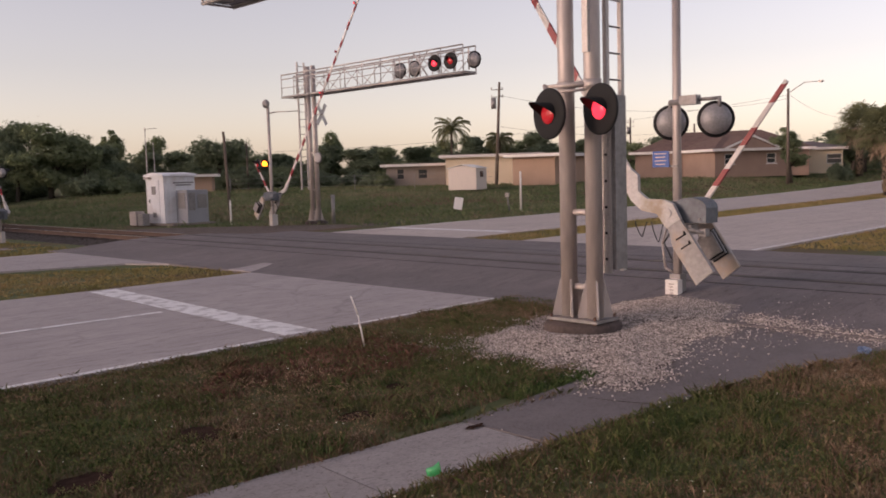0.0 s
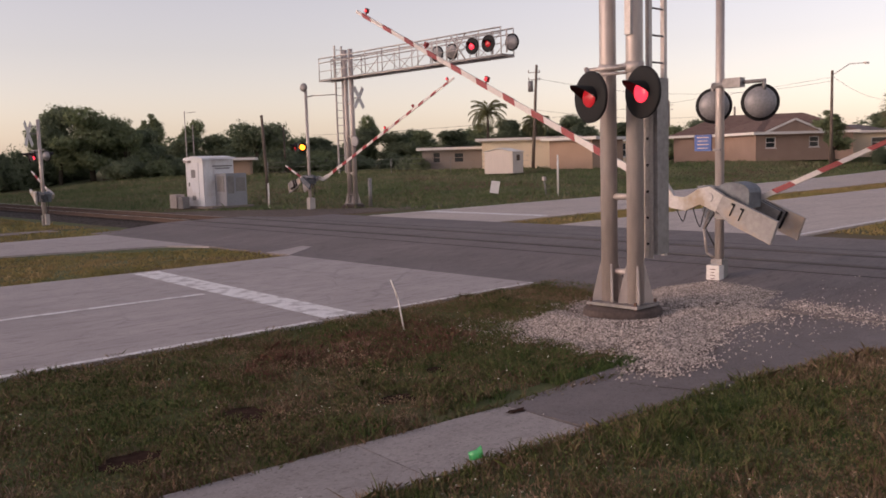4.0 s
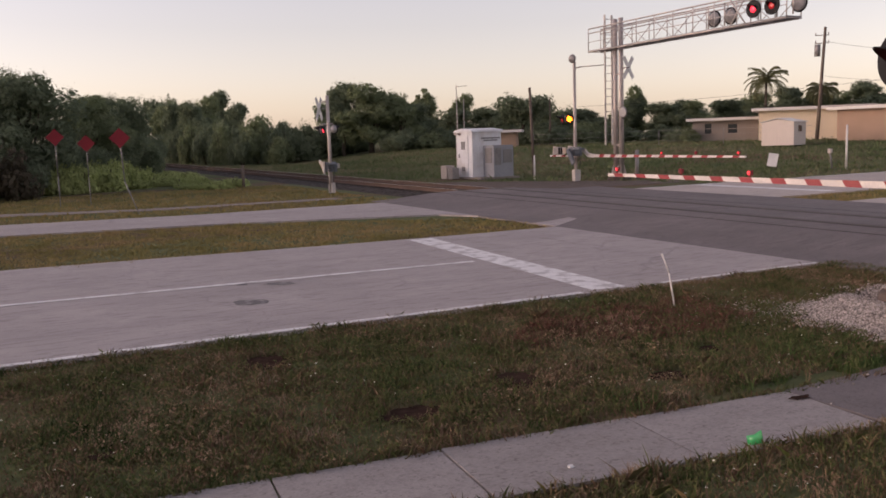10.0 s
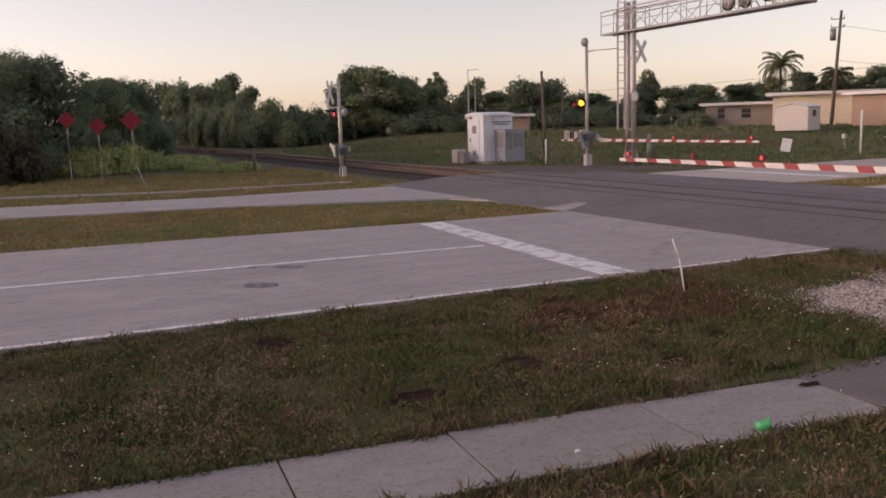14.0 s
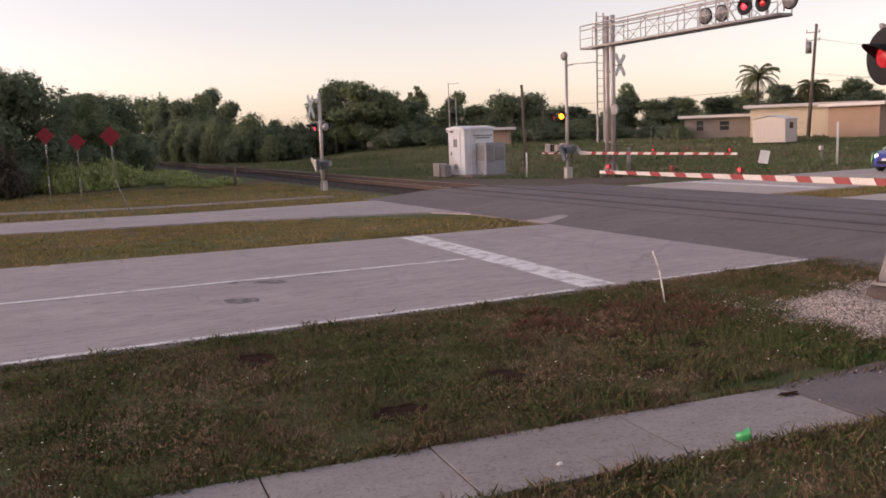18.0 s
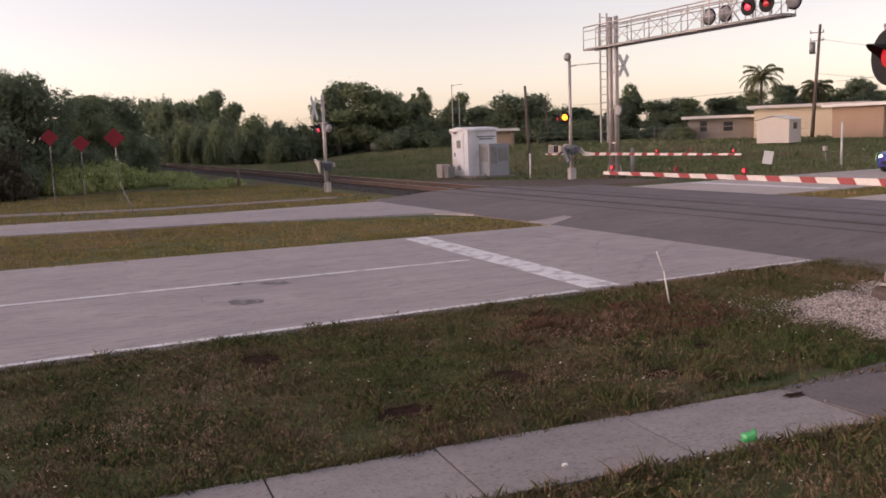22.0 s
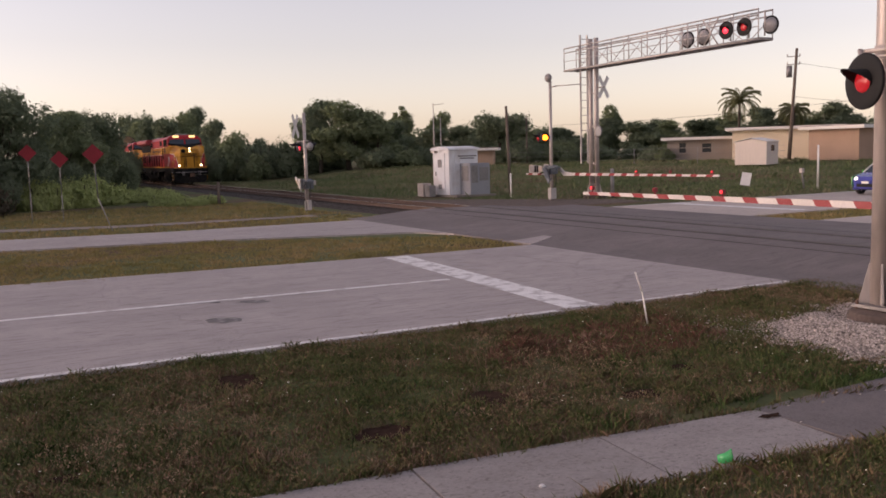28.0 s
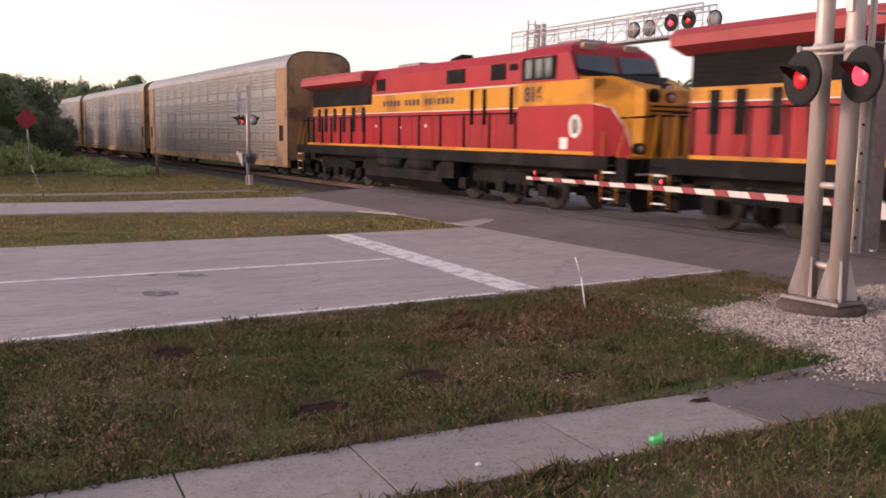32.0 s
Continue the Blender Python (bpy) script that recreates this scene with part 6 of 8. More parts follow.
PLANTS = (
    # near side of the railway, hiding the line's far reach
    (near_a, -15.4, 36, 0.95, 0.92), (near_b, -19, 37.5, 1.1, 0.95), (near_s, -16.5, 34, 0.8, 0.8), (near_s, -19.5, 33, 0.8, 0.9), (near_a, -17, 40, 1, 1),
    (near_b, -12.2, 43.2, 0.85, 0.8), (near_g, -13.2, 42, 0.8, 0.95), (near_a, -9.8, 47, 0.8, 0.84), (near_s, -10.6, 46, 0.8, 0.95), (near_s, -12.8, 38.5, 0.7, 0.9),
    (near_s, -8.6, 49.5, 0.72, 1.1), (near_g, -8, 53, 0.65, 1.1), (near_a, -9.2, 55, 0.85, 0.82), (near_s, -7.2, 58, 0.62, 1.15), (near_g, -6.6, 63, 0.62, 1.2), (near_b, -8.6, 62, 0.9, 0.88),
    (near_s, -4.8, 70.5, 0.72, 1.25), (near_g, -4.6, 77, 0.72, 1.35), (scrub_b, -4.5, 88, 0.75, 1.5), (near_s, -6, 69, 0.6, 1.3), (near_a, -8, 71, 0.95, 0.92), (near_g, -5.6, 76, 0.62, 1.35), (oak_a, -8, 82, 1, 1), (scrub_b, -5.8, 84, 0.7, 1.4), (scrub_a, -5.6, 92, 0.75, 1.5),
    (oak_b, -8.4, 95, 1.1, 1), (scrub_b, -5.8, 101, 0.8, 1.6), (oak_a, -7.5, 110, 1.1, 1.05), (oak_a, -7.2, 125, 1.1, 1.05), (oak_b, -6.8, 142, 1.1, 1.1), (oak_b, -20, 60, 1.2, 1), (oak_a, -26, 48, 1.2, 1), (oak_b, -30, 40, 1.2, 1),
    (brown, -17.2, 30.4, 0.8, 1.15), (brown, -18.6, 29, 0.8, 1.25),
    # far side of the railway
    (oak_c, 9.2, 152, 1.2, 1.75), (oak_a, 13, 128, 1.2, 1.464), (scrub_a, 7.6, 104, 1.2, 1.647), (scrub_b, 6.8, 90, 0.9, 1.647), (scrub_a, 8.8, 84.5, 1.2, 1.812), (scrub_b, 11.4, 83, 1.1, 1.482), (scrub_b, 5.6, 96, 0.8, 1.6), (oak_b, 9.5, 118, 1.2, 1.318), (oak_a, 6.4, 112, 0.9, 1.153), (scrub_b, 13.6, 82, 1, 1.281), (oak_b, 6.2, 135, 1.1, 1.25),
    (scrub_a, 5.4, 87, 0.62, 1.55), (scrub_b, 4.6, 93, 0.62, 1.5), (scrub_a, 4.4, 101, 0.7, 1.7), (oak_a, 5, 122, 0.8, 1.2), (scrub_b, 6.6, 83, 0.6, 1.208), (scrub_a, 10.2, 80.5, 0.7, 0.988), (oak_a, 8, 92, 0.8, 0.988), (scrub_b, 4.6, 111, 0.8, 1.8),
    (scrub_a, 15.6, 88, 1, 1.159), (scrub_b, 8.5, 120, 1.3, 1.647), (oak_a, 10, 140, 1.2, 1.2), (scrub_b, 17, 84, 1.1, 1.098), (scrub_b, 20.5, 86, 1.2, 0.9),
    (oak_b, 20.3, 78.6, 1.42, 1.062), (oak_a, 17.4, 80, 1, 1.122), (oak_b, 23.4, 77.2, 1, 0.882), (oak_a, 26, 80, 1.1, 0.72), (scrub_b, 22, 74, 0.9, 0.8), (scrub_b, 27.5, 74, 0.9, 0.75), (scrub_a, 25, 73, 0.9, 0.6),
    (tall, 31.5, 86.9, 0.9, 0.9), (tall, 30, 88, 0.8, 0.81), (oak_b, 36.6, 87.7, 0.75, 0.936), (oak_a, 37.2, 81.8, 1.1, 0.648), (oak_a, 33.2, 84, 1.1, 0.63), (oak_b, 41, 84, 1.1, 0.612), (scrub_b, 31, 76, 1.1, 0.8), (scrub_a, 34, 74, 1.1, 0.75), (scrub_b, 39, 76, 1.1, 0.85),
    (scrub_b, 43, 76, 1.1, 0.9), (scrub_a, 46, 74, 1.1, 0.85), (scrub_b, 49, 73, 1.1, 0.85), (scrub_a, 41.5, 68, 0.9, 0.6), (scrub_b, 45.5, 66, 0.9, 0.6), (scrub_b, 50, 64, 0.9, 0.6), (scrub_a, 55, 62, 0.9, 0.7), (scrub_b, 60, 63, 1, 0.8),
    (oak_c, 34.6, 69.4, 1, 0.864), (scrub_b, 36, 68, 1, 0.8), (oak_b, 46.4, 82.1, 1.1, 0.63), (oak_a, 49.5, 82, 1.1, 0.594), (oak_a, 52.2, 81.8, 1.1, 0.594), (oak_b, 52, 72, 0.7, 0.918),
    (oak_a, 51, 71, 0.8, 0.72), (oak_a, 53.3, 68.4, 1, 0.612), (oak_b, 55.5, 66.5, 0.95, 0.63), (oak_a, 59, 70, 1.2, 0.66), (oak_a, 65.3, 71, 1.25, 0.66), (oak_b, 72.7, 73.6, 1.2, 0.8), (scrub_b, 40.6, 50.6, 0.6, 0.5), (scrub_a, 38.8, 47.3, 0.35, 0.42),
    (oak_a, 72.4, 66.7, 1.05, 0.84), (oak_a, 77, 66.5, 1.1, 0.7), (oak_b, 80, 65.6, 1.25, 0.76), (oak_a, 82.1, 63.1, 1.2, 0.9), (oak_a, 88, 60, 1.3, 0.75), (oak_b, 93, 58, 1.3, 0.75),
    (oak_b, 86, 49, 1, 0.62), (oak_a, 88.3, 45.2, 1, 0.66), (oak_a, 97, 52, 1.2, 0.75), (oak_a, 102.3, 39.7, 0.9, 0.68), (oak_b, 97.1, 26, 1.1, 0.72), (oak_a, 105, 30, 1.2, 0.75), (oak_b, 110, 18, 1.2, 0.85), (oak_a, 118, 10, 1.3, 0.9), (oak_a, 125, -2, 1.3, 0.9), (oak_b, 130, -14, 1.3, 0.9),
    (tall, 59.5, 17.6, 0.9, 0.58), (scrub_b, 66.5, 16.2, 0.42, 0.55),
    (oak_a, 84, 20, 1.1, 0.62), (oak_b, 90, 17, 1.1, 0.66), (oak_a, 97, 15.5, 1.1, 0.7), (oak_b, 104, 16, 1.2, 0.75), (scrub_b, 88, 16.5, 0.7, 0.6), (scrub_a, 94, 15.5, 0.7, 0.6), (oak_b, 112, 2, 1.2, 0.7), (oak_a, 100, -9, 1.1, 0.7), (scrub_b, 106, -4, 1.1, 0.8),
)
for i, (src, x, y, sx, sz) in enumerate(PLANTS):
    put(src, x, y, sx, sz, i * 2.4)
for i in range(18):
    put(weeds, -13.9 + i * 0.42, 34.5 + 0.4 * i + 0.8 * math.sin(i * 2.1), 0.9 + 0.3 * math.sin(i * 1.7), (1.9 if i < 8 else 0.9) + 0.3 * math.sin(i * 3.1), 0.35 * i)
for i in range(26):
    put(weeds, -7.0 + 1.1 * math.sin(i * 1.9), 31.5 + 1.15 * i, 0.8 + 0.2 * math.sin(i), 0.6 + 0.25 * math.sin(i * 2.7), i * 0.7)
for i in range(10):
    put(weeds, -14.5 + i * 0.5, 36.5 + 0.15 * i, 1.0, 2.1 + 0.4 * math.sin(i * 1.3), i * 1.1)
for k, src in enumerate(KINDS):
    src.matrix_basis = Matrix.Translation(((-34.0 - 5 * k), 46.0 + 3 * (k % 3), -0.05))


def far_woods():
    """The unbroken belt of trees behind the houses."""
    rng = random.Random(77)
    line = [(14, 122), (26, 106), (44, 98), (62, 88), (80, 78), (98, 62), (112, 42), (122, 20), (128, 0)]
    blobs = []
    for (xa, ya), (xb, yb) in zip(line, line[1:]):
        n = int(math.hypot(xb - xa, yb - ya) / 2.6)
        for i in range(n):
            k = i / n
            r = rng.uniform(1.9, 3.0)
            blobs.append((xa + (xb - xa) * k + rng.gauss(0, 1.2), ya + (yb - ya) * k + rng.gauss(0, 1.2), 0.75 + rng.uniform(1.2, 3.3), r * 1.2, r * 1.2, r))
    ob = leaf_cloud("far_woods", blobs, 52000, 0.17, M["leaf_dark"], None, 78, flat_bottom=0.4)
    tagged(ob, "unbroken belt of dark-green trees behind the houses", "woods", kind="stuff")


far_woods()


def feather_palm(x, y, h, w, label):
    """A tall thin palm with arching feathered leaves."""
    g = thing("palm_tree", label, "palm", "palms", at=Matrix.Translation((x, y, height(x, y) - 0.05)))
    bm = B()
    bm_tube(bm, (0, 0, 0), (0.15, 0, h * 0.8), 0.2, 0.13, 10)
    part("trunk", bm, M["bark"], g, "smooth grey-brown trunk")
    rng = random.Random(int(x * 10))
    vs, fs = [], []
    for i in range(64):
        a, el = rng.random() * math.tau, rng.uniform(-0.5, 1.45)
        d, side = Vector((math.cos(a), math.sin(a), 0)), Vector((-math.sin(a), math.cos(a), 0))
        p = Vector((0.15, 0, h * 0.8))
        steps = 9
        for k in range(steps):
            q = p + (d * math.cos(el) + Vector((0, 0, math.sin(el)))) * (w * 0.55 / steps)
            for s in (-1, 1):
                for j in (0.3, 0.8):
                    c = p.lerp(q, j)
                    tip = c + side * s * 0.42 * math.sin(math.pi * (k + 1) / (steps + 1)) + Vector((0, 0, -0.28)) + d * 0.15
                    n = len(vs)
                    vs += [tuple(c), tuple(c + d * 0.16), tuple(tip)]
                    fs.append((n, n + 1, n + 2))
            p = q
            el -= 0.19
    soup("crown", vs, fs, M["frond"], g)
    return g


def cabbage_palm(x, y, h, w, label):
    """A stout palm with criss-cross leaf bases and a round head of fan leaves."""
    g = thing("palm_tree", label, "palm", "palms", at=Matrix.Translation((x, y, height(x, y) - 0.05)))
    bm = B()
    th = h * 0.62
    bm_tube(bm, (0, 0, 0), (0, 0, th), 0.3, 0.28, 12)
    part("trunk", bm, M["bark"], g, "thick brown palm trunk")
    rng = random.Random(int(x * 7 + y))
    vs, fs = [], []
    for k in range(420):
        a, z = rng.random() * math.tau, rng.random() * th * 0.95 + 0.25
        c = Vector((0.3 * math.cos(a), 0.3 * math.sin(a), z))
        u = Vector((-math.sin(a), math.cos(a), 0)) * 0.09
        o = Vector((math.cos(a), math.sin(a), 0)) * 0.16
        n = len(vs)
        vs += [tuple(c - u), tuple(c + u), tuple(c + o + Vector((0, 0, 0.22)))]
        fs.append((n, n + 1, n + 2))
    soup("leaf_boot_mantle", vs, fs, M["frond_dry"], g)
    for dry in (0, 1):
        vs, fs = [], []
        for i in range(210 if not dry else 60):
            a = rng.random() * math.tau
            el = math.asin(rng.uniform(-0.55, 1.0)) if not dry else rng.uniform(-1.1, -0.1)
            d = Vector((math.cos(a) * math.cos(el), math.sin(a) * math.cos(el), math.sin(el)))
            side = Vector((-math.sin(a), math.cos(a), 0))
            upv = d.cross(side)
            hub = Vector((0, 0, th + 0.55)) + d * w * rng.uniform(0.12, 0.3)
            for j in range(17):
                b = -1.7 + 3.4 * j / 16
                e = d * math.cos(b) + side * math.sin(b) + upv * rng.uniform(-0.25, 0.25)
                L = w * (0.17 if not dry else 0.13) * rng.uniform(0.75, 1.1)
                tip = hub + e * L + Vector((0, 0, -0.14 - 0.25 * rng.random()))
                wdt = e.cross(upv).normalized() * 0.035
                n = len(vs)
                vs += [tuple(hub), tuple(hub + e * L * 0.6 + wdt), tuple(tip), tuple(hub + e * L * 0.6 - wdt)]
                fs.append((n, n + 1, n + 2, n + 3))
        soup("leaf_head" if not dry else "dead_skirt", vs, fs, M["frond"] if not dry else M["frond_dry"], g)
    return g


feather_palm(64.5, 63.4, 8.4, 5.2, "tall feathery palm rising above the tree line")
feather_palm(73.2, 62.9, 6.8, 4.0, "smaller feathery palm behind the houses")
cabbage_palm(43.2, 4.34, 5.6, 5.2, "stout cabbage palm with shaggy trunk in the median")
cabbage_palm(57.4, 5.0, 6.0, 5.6, "stout cabbage palm further along the median")
cabbage_palm(74.6, 17.2, 7.2, 6.4, "cabbage palm with a brown skirt of dead leaves beside the street")
cabbage_palm(66.0, 6.0, 6.2, 5.6, "tall cabbage palm beyond the median")

# ---- houses ----
M["wall_tan"] = mat("tan_stucco", (0.45, 0.3, 0.225), (0.38, 0.255, 0.19), 0.9, big=0.8, small=25, bump=0.1)
M["wall_pink"] = mat("pink_brown_stucco", (0.38, 0.26, 0.21), (0.31, 0.21, 0.17), 0.9, big=0.8, small=25, bump=0.1)
M["wall_cream"] = mat("cream_stucco", (0.84, 0.69, 0.52), (0.76, 0.62, 0.46), 0.9, big=0.8, small=25, bump=0.1)
M["wall_grey"] = mat("grey_stucco", (0.3, 0.25, 0.225), (0.25, 0.21, 0.19), 0.9, big=0.8, small=25, bump=0.1)
M["shed_white"] = mat("white_shed_metal", (0.7, 0.6, 0.54), (0.6, 0.52, 0.47), 0.6, streak=(12, 12, 0.5), bump=0.1)
M["trim"] = mat("white_trim", (0.78, 0.73, 0.69), (0.68, 0.63, 0.6), 0.7, bump=0.03)
M["roof_brown"] = mat("brown_shingle", (0.21, 0.135, 0.115), (0.14, 0.09, 0.078), 0.95, big=1, small=8, streak=(2, 2, 6), bump=0.3)
M["roof_grey"] = mat("grey_shingle", (0.2, 0.17, 0.165), (0.13, 0.11, 0.108), 0.95, small=8, bump=0.3)
M["pane"] = mat("window_glass", (0.04, 0.045, 0.05), (0.025, 0.03, 0.034), 0.1, bump=0)


def house(x, y, turn, width, depth, eave, ridge, wall, roof, label, windows=(), hip=0.0, base=None, gable=None, frames="trim"):
    """A one-storey house; its front lies along local x at y = 0 and faces local -y."""
    z = height(x, y) - 0.05 if base is None else base
    g = thing("house", label, "house", "houses beyond the field", at=pose(x, y, z, 0, 0, turn))
    t = 0.2
    # front wall with real openings: piers and bands between the windows
    cuts = sorted(windows)
    xs = [0.0]
    for w in cuts:
        xs += [w[0], w[0] + w[2]]
    xs.append(width)
    for i in range(0, len(xs), 2):
        if xs[i + 1] - xs[i] > 0.01:
            box_part("wall_pier", ((xs[i] + xs[i + 1]) / 2, t / 2, eave / 2), (xs[i + 1] - xs[i], t, eave), M[wall], g)
    for wx, wz, ww, wh in cuts:
        box_part("wall_below_window", (wx + ww / 2, t / 2, wz / 2), (ww, t, wz), M[wall], g)
        box_part("wall_above_window", (wx + ww / 2, t / 2, (wz + wh + eave) / 2), (ww, t, eave - wz - wh), M[wall], g)
    for name, c, s in (("back_wall", (width / 2, depth - t / 2, eave / 2), (width, t, eave)), ("end_wall", (t / 2, depth / 2, eave / 2), (t, depth - 2 * t, eave)), ("end_wall", (width - t / 2, depth / 2, eave / 2), (t, depth - 2 * t, eave))):
        box_part(name, c, s, M[wall], g)
    for wx, wz, ww, wh in cuts:
        win = box_part("window", (wx + ww / 2, 0.1, wz + wh / 2), (ww - 0.06, 0.03, wh - 0.06), M["pane"], g, "dark window pane")
        bm = B()
        for c, s in (((wx + ww / 2, 0.07, wz + 0.03), (ww, 0.1, 0.06)), ((wx + ww / 2, 0.07, wz + wh - 0.03), (ww, 0.1, 0.06)), ((wx + 0.03, 0.07, wz + wh / 2), (0.06, 0.1, wh - 0.12)), ((wx + ww - 0.03, 0.07, wz + wh / 2), (0.06, 0.1, wh - 0.12)), ((wx + ww / 2, 0.08, wz + wh / 2), (ww - 0.12, 0.05, 0.05))):
            bm_box(bm, c, s)
        part("window_frame", bm, M[frames], win, "narrow window frame")
        box_part("window_sill", (wx + ww / 2, -0.03, wz - 0.04), (ww + 0.16, 0.14, 0.06), M[frames], win)
    o = 0.5
    bm = B()
    if ridge - eave < 0.6:
        bm_box(bm, (width / 2, depth / 2, eave + 0.16), (width + 2 * o, depth + 2 * o, 0.12))
        part("roof", bm, M[roof], g, "flat low roof")
    else:
        h = hip
        a = [(-o, -o, eave), (width + o, -o, eave), (width + o, depth + o, eave), (-o, depth + o, eave), (h, depth / 2, ridge), (width - h, depth / 2, ridge)]
        vs = [bm.verts.new(p) for p in a] + [bm.verts.new((p[0], p[1], p[2] + 0.12)) for p in a]
        for f in ((0, 1, 5, 4), (1, 2, 5), (2, 3, 4, 5), (3, 0, 4)):
            bm.faces.new([vs[i + 6] for i in f])
            bm.faces.new([vs[i] for i in f[::-1]])
        part("roof", bm, M[roof], g, "low shingled roof")
    bm = B()
    for c, s in (((width / 2, -o - 0.03, eave + 0.06), (width + 2 * o + 0.12, 0.05, 0.24)), ((-o - 0.03, depth / 2, eave + 0.06), (0.05, depth + 2 * o, 0.24)), ((width + o + 0.03, depth / 2, eave + 0.06), (0.05, depth + 2 * o, 0.24))):
        bm_box(bm, c, s)
    part("fascia", bm, M["trim"], g, "white roof fascia")
    box_part("soffit", (width / 2, depth / 2, eave - 0.03), (width + 2 * o, depth + 2 * o, 0.05), M["trim"], g)
    if gable:
        gx, gw, gh = gable
        bm = B()
        bm_prism(bm, [(gx, eave + 0.18), (gx + gw, eave + 0.18), (gx + gw / 2, eave + 0.18 + gh)], (0, -0.35, 0), (1, 0, 0), (0, 0, 1), (0, depth * 0.45, 0))
        part("gable", bm, M[wall], g, "front gable")
        for s in (-1, 1):
            p, q = Vector((gx + gw / 2 + s * (gw / 2 + 0.25), -0.4, eave + 0.14)), Vector((gx + gw / 2, -0.4, eave + 0.27 + gh))
            d = (q - p).normalized()
            n = Vector((-d.z, 0, d.x)) * (0.09)
            bm = B()
            bm_prism(bm, [(0, -0.09), ((q - p).length, -0.09), ((q - p).length, 0.09), (0, 0.09)], p, d, n.normalized(), (0, -0.06, 0))
            part("barge_board", bm, M["trim"], g, "white barge board")
            bm = B()
            bm_prism(bm, [(0, 0.09), ((q - p).length, 0.09), ((q - p).length, 0.13), (0, 0.13)], p, d, n.normalized(), (0, depth * 0.5, 0))
            part("gable_roof", bm, M[roof], g)
    return g

# far house with the gable, its glazed porch, the long low tan house, the grey house and the shed
house(58.6, 32.6, -62.2, 15.8, 9, 2.45, 4.4, "wall_pink", "roof_brown", "pink-brown stucco bungalow with a long brown shingle roof", ((6.2, 1.2, 0.9, 0.75),), hip=4.0)
house(58.0, 23.86, -30, 7.45, 7.5, 2.45, 3.9, "wall_pink", "roof_brown", "gabled front wing of the pink-brown bungalow", ((1.0, 1.2, 1.0, 0.95), (5.4, 1.2, 1.0, 0.95)), hip=3.4, gable=(1.0, 5.4, 1.0))
house(54.8, 37.5, -58, 4.6, 5, 2.3, 2.5, "wall_cream", "roof_brown", "glazed white porch wing of the bungalow", ((0.5, 0.75, 1.2, 1.35), (1.9, 0.75, 1.2, 1.35), (3.2, 0.75, 0.9, 1.35)))
house(39.04, 31.68, -75, 3.7, 6.7, 2.35, 2.7, "wall_tan", "roof_grey", "low tan stucco house with flat white-edged roof", ())
house(39.8, 40.1, -48, 8.2, 9, 2.55, 2.9, "wall_cream", "roof_grey", "cream wing of the low tan house with white fascia", ())
house(39.2, 47.4, -43.5, 5.6, 8, 1.95, 2.5, "wall_grey", "roof_grey", "grey stucco bungalow half hidden behind the field", ((1.0, 0.7, 0.7, 1.0), (3.0, 0.7, 0.9, 0.9)), hip=2.4, frames="wall_grey")
house(24.4, 60.3, -33, 3.4, 6, 1.55, 1.7, "wall_tan", "roof_brown", "tan outbuilding half hidden behind the cabinet")
house(73.5, 28.0, -70, 9.0, 8, 2.5, 3.3, "wall_cream", "roof_grey", "cream bungalow beyond the palms", ((2.5, 1.0, 1.2, 1.0), (7.5, 1.0, 1.4, 1.0)), hip=3.0)
house(97.0, 12.0, -80, 14.0, 9, 2.6, 4.0, "wall_cream", "roof_grey", "pale bungalow far down the street", ((3, 1, 1.4, 1.0), (8, 1, 1.4, 1.0)), hip=3.0)


def shed():
    x, y = 32.1, 32.25
    g = thing("garden_shed", "white metal garden shed with a small window", "shed", at=pose(x, y, height(x, y) + 0.04, 0, 0, -72))
    bm = B()
    bm_prism(bm, [(0, 0), (2.7, 0), (2.7, 1.85), (1.35, 2.12), (0, 1.85)], (0, 0, 0), (1, 0, 0), (0, 0, 1), (0, 2.2, 0))
    part("body", bm, M["shed_white"], g, "white ribbed shed body")
    for s in (0, 1):
        bm = B()
        p, q = (Vector((-0.12, -0.1, 1.86)), Vector((1.35, -0.1, 2.18))) if not s else (Vector((2.82, -0.1, 1.86)), Vector((1.35, -0.1, 2.18)))
        d = (q - p).normalized()
        bm_prism(bm, [(0, 0), ((q - p).length, 0), ((q - p).length, 0.04), (0, 0.04)], p, d, (0, 0, 1), (0, 2.4, 0))
        part("roof_sheet", bm, M["white"], g, "white roof sheet")
    w = box_part("window", (2.71, 1.1, 1.35), (0.05, 0.6, 0.5), M["pane"], g, "dark shed window")
    for k in range(10):
        box_part("wall_rib", (0.15 + k * 0.265, -0.006, 0.9), (0.03, 0.012, 1.75), M["shed_white"], g)
    for piece in g.children:
        piece.data.transform(Matrix.Diagonal((0.87, 0.87, 0.87, 1)))


shed()

# ---- railway cabinet and small fittings ----
M["cab_white"] = mat("white_cabinet_metal", (0.82, 0.81, 0.83), (0.72, 0.71, 0.73), 0.45, big=1, small=10, third=(0.66, 0.62, 0.62), third_scale=1.0, bump=0.03)


M["annex"] = mat("blue_grey_annex_metal", (0.31, 0.31, 0.34), (0.25, 0.25, 0.275), 0.5, big=1, small=10, bump=0.03)


